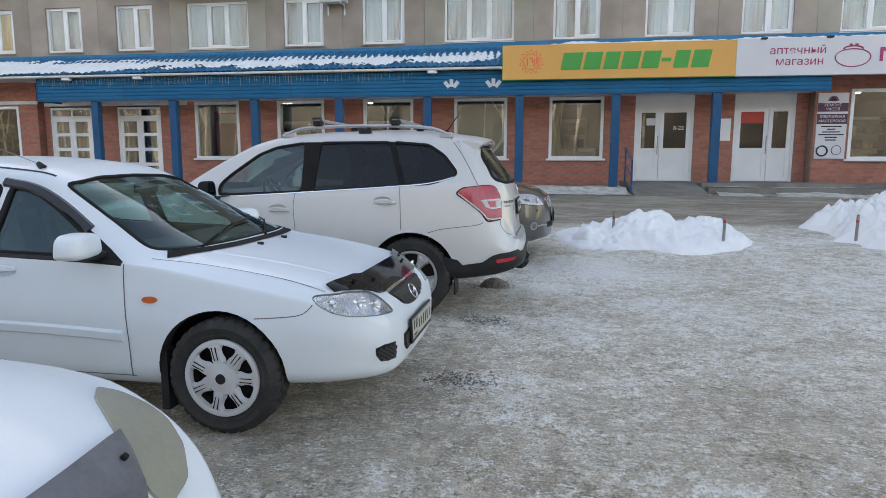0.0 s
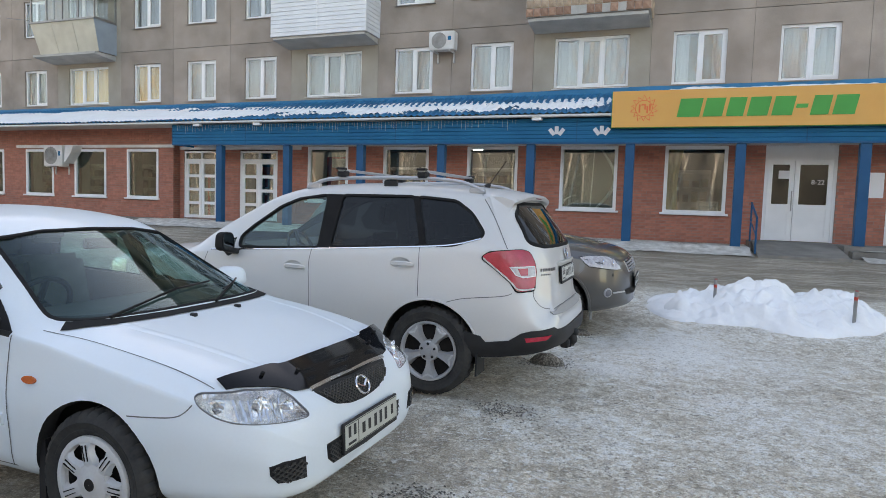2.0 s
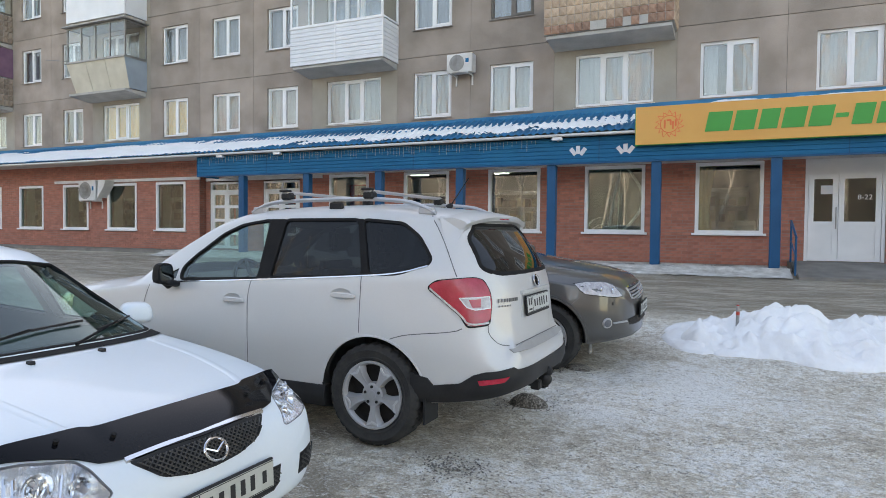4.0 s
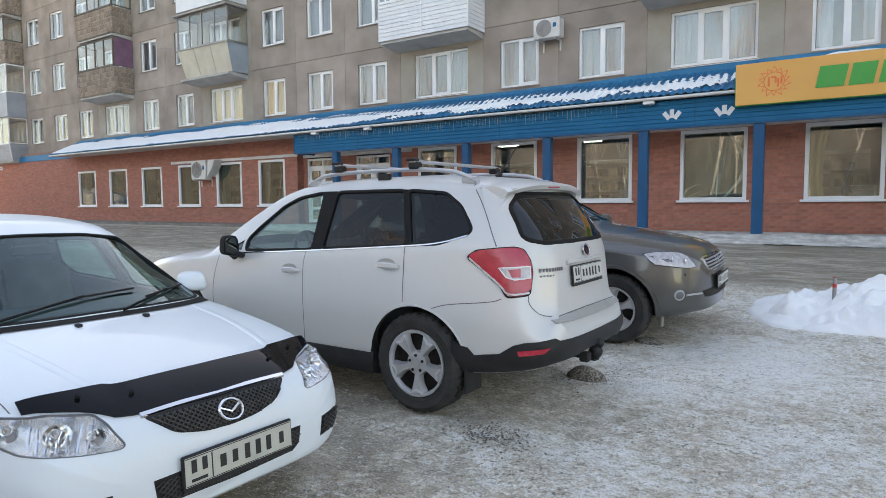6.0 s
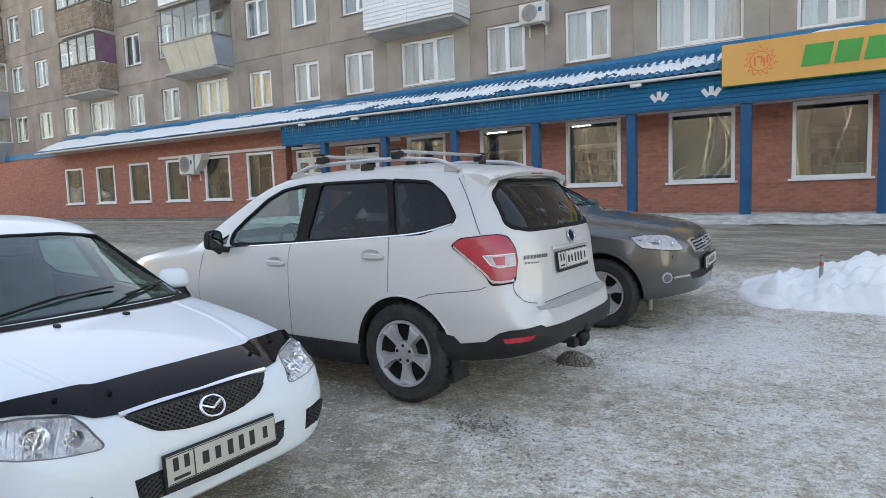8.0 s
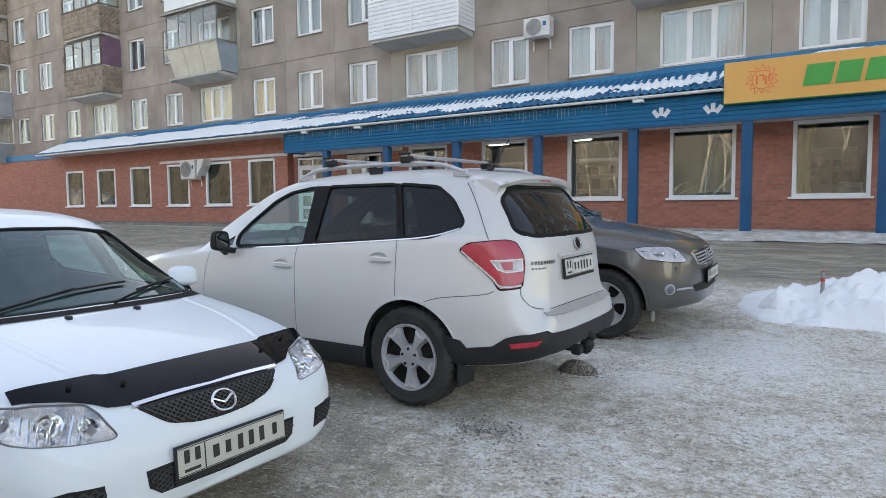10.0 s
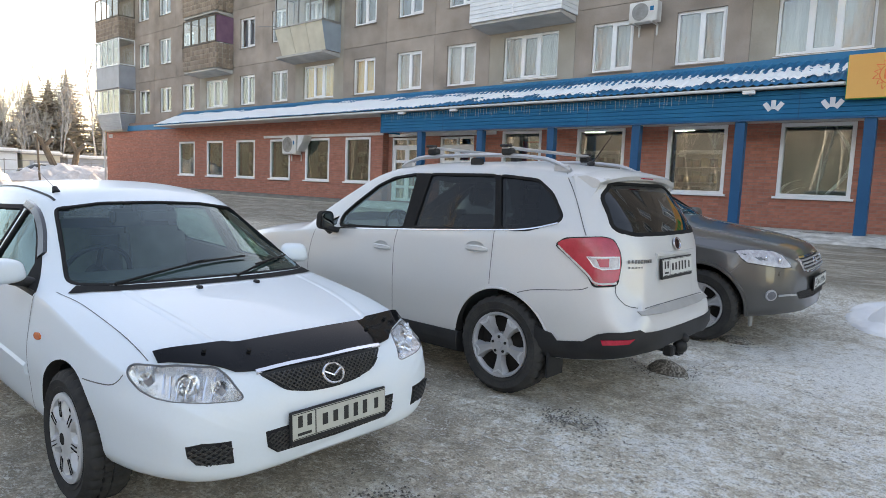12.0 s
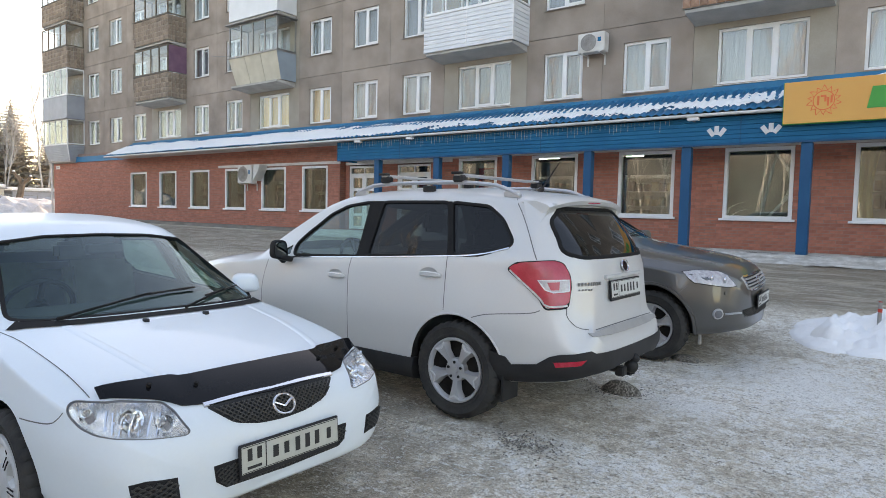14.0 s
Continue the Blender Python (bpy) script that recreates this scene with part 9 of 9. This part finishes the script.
    wiper(car, skin, [(-.55, 1.16), (-.10, 1.21)])
    wiper(car, skin, [(0, 1.19), (.5, 1.2)])
    bm = bmesh.new()
    prism(bm, [(-.46, .6), (-.46, 1.07), (-.7, 1.12), (-1.0, 1.08), (-1.05, .6)], lambda u, v: (u, -.68, v), (0, 1.36, 0))
    part("dashboard", bm, m_dash, car, local=True)
    for y in (-.36, .36):
        seat(car, -1.62, y, .68, m_seat_dark)
    steering_wheel(car, -1.15, .36, 1.05)
    return car


offroader()


# ---- beyond the west end: trees, sheds, snow ----
def fir(x, y, h, seed, z=0.4):
    rnd = random.Random(seed)
    t = thing("fir_tree", (x, y, z), "tall haze-paled fir tree with drooping layered boughs", "tree", "firs behind the sheds")
    part("trunk", tube(bmesh.new(), (x, y, z - 0.3), (x, y, z + h), 0.22, 0.03, 8), m_bark, t)
    bm = bmesh.new()
    k = 0
    zz = z + h * 0.08
    while zz < z + h * 0.985:
        f = (zz - z) / h
        L = (1 - f) ** 0.8 * h * 0.32 * rnd.uniform(0.75, 1.15) + 0.15
        for i in range(14):
            q = k * 0.9 + 2 * math.pi * i / 14 + rnd.uniform(-.3, .3)
            l = L * rnd.uniform(0.6, 1.1)
            d = Vector((math.cos(q), math.sin(q), 0))
            a = Vector((x, y, zz))
            steps = 4
            prev = a
            for s in range(1, steps + 1):
                w = s / steps
                p = a + d * l * w + Vector((0, 0, -0.30 * l * w + 0.22 * l * w * w))
                side = d.cross(Vector((0, 0, 1)))
                for sd in (-1, 1):
                    for _ in range(2):
                        o = prev.lerp(p, rnd.random())
                        e = o + side * sd * l * 0.36 * (1.1 - w * 0.7) + d * l * 0.14 + Vector((0, 0, -0.10 * l * rnd.uniform(0.2, 1.4)))
                        m = o.lerp(e, 0.5) + Vector((0, 0, 0.03 * l))
                        n = d * l * 0.15
                        vs = [bm.verts.new(c) for c in (o - n, m - n * 0.4, e, m + n, o + n)]
                        bm.faces.new(vs)
                prev = p
        zz += h * 0.024 * rnd.uniform(0.8, 1.25)
        k += 1
    n = 11
    rows = []
    for k in range(19):
        f = k / 18
        rr = (1 - f) ** 0.85 * h * 0.185 * (1.0 if k % 2 else 0.72)
        rows.append([bm.verts.new((x + rr * rnd.uniform(.8, 1.2) * math.cos(6.283 * i / n + k), y + rr * rnd.uniform(.8, 1.2) * math.sin(6.283 * i / n + k), z + h * (0.1 + 0.88 * f) - (0.02 * h if k % 2 else 0))) for i in range(n)])
    for a, b in zip(rows, rows[1:]):
        for i in range(n):
            bm.faces.new((a[i], a[(i + 1) % n], b[(i + 1) % n], b[i]))
    # crown in the pale tone that stands for distant haze
    part("crown", bm, m_needles, t)


def bare_tree(x, y, h, seed, z=0.4, material=None, lean=0.0, spread=0.5, label="bare birch with thin pale branches"):
    rnd = random.Random(seed)
    t = thing("bare_tree", (x, y, z), label, "tree", "bare trees")
    bm = bmesh.new()
    tw = bmesh.new()

    def grow_limb(a, d, l, r, depth):
        n = 4
        p = a
        for i in range(n):
            d2 = (d + Vector((rnd.uniform(-.12, .12), rnd.uniform(-.12, .12), 0.04))).normalized()
            q = p + d2 * l / n
            tube(bm if depth < 2 else tw, p, q, r * (1 - i / n * 0.6), r * (1 - (i + 1) / n * 0.6), 6 if depth == 0 else 4 if depth == 1 else 3, cap=False)
            if depth < 3 and (depth > 0 or i > 0):
                for _ in range(3 if depth == 0 else 2):
                    ang = rnd.uniform(0, 6.28)
                    out = Vector((math.cos(ang), math.sin(ang), rnd.uniform(0.6, 1.3))).normalized()
                    grow_limb(q, (d2 * (1 - spread) + out * spread).normalized(), l * rnd.uniform(0.28, 0.46), r * 0.42, depth + 1)
            p, d = q, d2
    grow_limb(Vector((x, y, z - 0.2)), Vector((lean, 0, 1)).normalized(), h, h * 0.011, 0)
    part("trunk", bm, material or m_birch, t)
    part("twig_spray", tw, material or m_birch, t)


for i, (x, y, h) in enumerate(((-90.0, 29.6, 11.9), (-89.6, 31.6, 12.6), (-88.9, 33.4, 13.6), (-88, 37.5, 11.0), (-91.5, 26.6, 10.6))):
    fir(x, y, h, 30 + i)
rnd = random.Random(77)
for i in range(44):
    bare_tree(-78 - rnd.uniform(0, 14), 17 + 25 * i / 43 + rnd.uniform(-.6, .6), rnd.uniform(5.5, 10.0) * (1.2 if i > 24 else 1.0), 100 + i)


def shed(x0, x1, y0, y1, h, wall, label):
    s = thing("shed", ((x0 + x1) / 2, (y0 + y1) / 2, 0.3), label, "shed")
    part("wall", boxes((x0, x1, y0, y1, 0.2, h)), wall, s)
    part("roof", boxes((x0 - .2, x1 + .2, y0 - .2, y1 + .2, h + .001, h + .12)), m_steel, s)
    part("snow_cover", bevelled(boxes((x0 - .15, x1 + .15, y0 - .15, y1 + .15, h + .121, h + .42)), 0.12, 2), m_snow, s)
    part("door", boxes((x1 + .001, x1 + .03, (y0 + y1) / 2 - 1.0, (y0 + y1) / 2 + 1.0, 0.3, h - .5)), m_siding_grey, s)


shed(-72, -66, 14.5, 21.5, 2.7, m_siding, "pale low garage with a thick snow cover")
shed(-74, -66, 21.9, 25.0, 2.6, m_sheet, "cream low garage with a thick snow cover")
shed(-76, -67, 26.0, 36.0, 2.4, m_siding_grey, "grey low shed with a thick snow cover")
heap("snow_mound", -52, 21.6, 4.2, 5.2, 1.0, "big roadside snow bank beyond the building", m_snow_old, 21, 0.3, 0.45)
heap("snow_mound", -48, 11.5, 8, 4.2, 1.75, "tall ploughed snow bank at the yard's edge", m_snow_old, 22, 0.3, 0.3)
heap("snow_mound", -62, 25.5, 5, 6, 1.0, "ploughed snow bank before the sheds", m_snow_old, 23, 0.35, 0.4)
# pollarded trees with snow on their stumps
for x, y, h, ln in ((-50, 12.6, 3.4, -.1), (-51, 13.7, 3.0, .25), (-53, 20.9, 3.6, -.35), (-53.5, 21.6, 3.2, .15)):
    t = thing("pollard_tree", (x, y, .4), "cut-back tree stump with snow on its stubs", "tree", "cut-back trees")
    rnd = random.Random(int(x * 10 + y * 7))
    bm = bmesh.new()
    sn = bmesh.new()
    top = Vector((x, y + ln * h, .4 + h * .75))
    tube(bm, (x, y, 0.2), top, .28, .22, 8)
    for i in range(4):
        q = rnd.uniform(0, 6.28)
        e = top + Vector((math.cos(q) * .5, math.sin(q) * .6, rnd.uniform(.3, .9)))
        tube(bm, top, e, .16, .12, 7)
        tube(sn, e, e + Vector((0, 0, .12)), .13, .06, 7)
    part("trunk", bm, m_bark, t)
    part("snow_cap", sn, m_snow, t)
# mesh fence before the sheds
fence = thing("fence", (-60, 20, .4), "thin steel fence standing in the snow", "fence")
for i in range(9):
    y = 14.5 + i * 2.2
    part("post", tube(bmesh.new(), (-60, y, .2), (-60, y, 2.1), .04, n=6), m_steel, fence)
part("rail", tube(bmesh.new(), (-60, 14.5, 2.0), (-60, 32.1, 2.0), .025, n=6), m_steel, fence)
part("rail", tube(bmesh.new(), (-60, 14.5, 1.2), (-60, 32.1, 1.2), .02, n=6), m_steel, fence)
pole = thing("lamp_post", (-46, 17.2, .4), "thin dark steel pole beside the snow bank", "pole")
part("shaft", tube(bmesh.new(), (-46, 17.2, .2), (-46.1, 17.1, 3.4), .07, .06, 8), m_bark, pole)


def far_car(x, y, turn, paint, label):
    car = thing("parked_car", pose(x, y, .35, 0, 0, turn), label, "car")
    c = {k: pchip(v) for k, v in SALOON.items()}
    part("body", loft(c, -3.47, .885, 36), paint, car, local=True, smooth=True)
    for s in (-1, 1):
        part("side_glass", boxes((-2.2, -.6, s * .72 - .01, s * .72 + .01, .93, 1.2)), m_black_gloss, car, local=True)
    for ax in (0, -2.61):
        for s in (-1, 1):
            part("wheel", lathe([(.01, s * .86), (.29, s * .86), (.30, s * .7), (.01, s * .7)], 20), m_tyre, car, local=True)
    part("snow_cover", bevelled(boxes((-2.3, -1.2, -.5, .5, 1.36, 1.46)), .04, 2), m_snow, car, local=True)


far_car(-57, 22.5, 80, m_paint_grey, "snow-dusted car parked before the sheds")
far_car(-44.5, 13.6, 5, m_black_gloss, "dark car parked behind the snow bank")

# unseen plain blocks added behind the camera, to darken what glass and paint mirror
for x0, x1, y0, y1, h in ((-190, -20, -52, -40, 14.5), (-19.9, 90, -55, -43, 14.5), (110, 122, -30, 12, 12)):
    b = thing("apartment_building", ((x0 + x1) / 2, y1, 0), "unseen plain dark block added across the yard for reflections", "building")
    part("wall", boxes((x0, x1, y0, y1, -.5, h)), m_plaster, b)
rnd = random.Random(5)
for i in range(46):
    bare_tree(-70 + i * 2.1 + rnd.uniform(-1.0, 1.0), (-12, -19, -26)[i % 3] + rnd.uniform(-3, 3), rnd.uniform(9, 14), 300 + i, 0, m_birch, rnd.uniform(-.2, .2), label="bare pale birch across the yard")


# ---- bricks of the shop walls, proud of their mortar ----
def lay_bricks():
    bw, bh, j, out = 0.25, 0.065, 0.010, 0.006
    shared = {}
    loose = 0
    for w, (x0, x1, z0, z1, y, thick, holes) in zip(walls, WALLS):
        vs, fs = [], []
        row, z = 0, z0 + 0.02
        while z + bh < min(z1, 3.84):
            x = x0 + 0.01 - (row % 2) * (bw + j) / 2
            while x < x1 - 0.02:
                spans = [(max(x, x0 + 0.004), min(x + bw, x1 - 0.004))]
                for h in holes:
                    if z + bh > h[2] - 0.03 and z < h[3] + 0.03:
                        cut = []
                        for a, b in spans:
                            if b <= h[0] - 0.005 or a >= h[1] + 0.005:
                                cut.append((a, b))
                            else:
                                cut += [(a, h[0] - 0.006)] * (a < h[0] - 0.04) + [(h[1] + 0.006, b)] * (b > h[1] + 0.04)
                        spans = cut
                for a, b in spans:
                    L = round(b - a, 3)
                    if L < 0.03:
                        continue
                    if y == YB and -3.0 < a < 1.9 and 0.7 < z < 1.36 and L == bw and loose < 300:
                        if L not in shared:
                            bm = boxes((0, L, -out, 0.001, 0, bh))
                            shared[L] = mesh_of("brick", bm, m_brickpiece)
                        ob = new("brick", shared[L])
                        ob.parent = w
                        ob.matrix_parent_inverse = world_of(w).inverted()
                        ob.matrix_basis = pose(a, y, z)
                        loose += 1
                    else:
                        k = len(vs)
                        e = 0.002
                        vs += [(a, y, z), (b, y, z), (b, y, z + bh), (a, y, z + bh), (a + e, y - out, z + e), (b - e, y - out, z + e), (b - e, y - out, z + bh - e), (a + e, y - out, z + bh - e)]
                        fs += [(k + 4, k + 5, k + 6, k + 7), (k, k + 1, k + 5, k + 4), (k + 1, k + 2, k + 6, k + 5), (k + 2, k + 3, k + 7, k + 6), (k + 3, k, k + 4, k + 7)]
                x += bw + j
            z += bh + 0.012
            row += 1
        me = bpy.data.meshes.new("brickwork")
        me.from_pydata(vs, [], fs)
        me.materials.append(m_brickpiece)
        ob = tagged(new("brickwork", me), kind="stuff")
        ob.parent = w
        ob.matrix_parent_inverse = world_of(w).inverted()


lay_bricks()
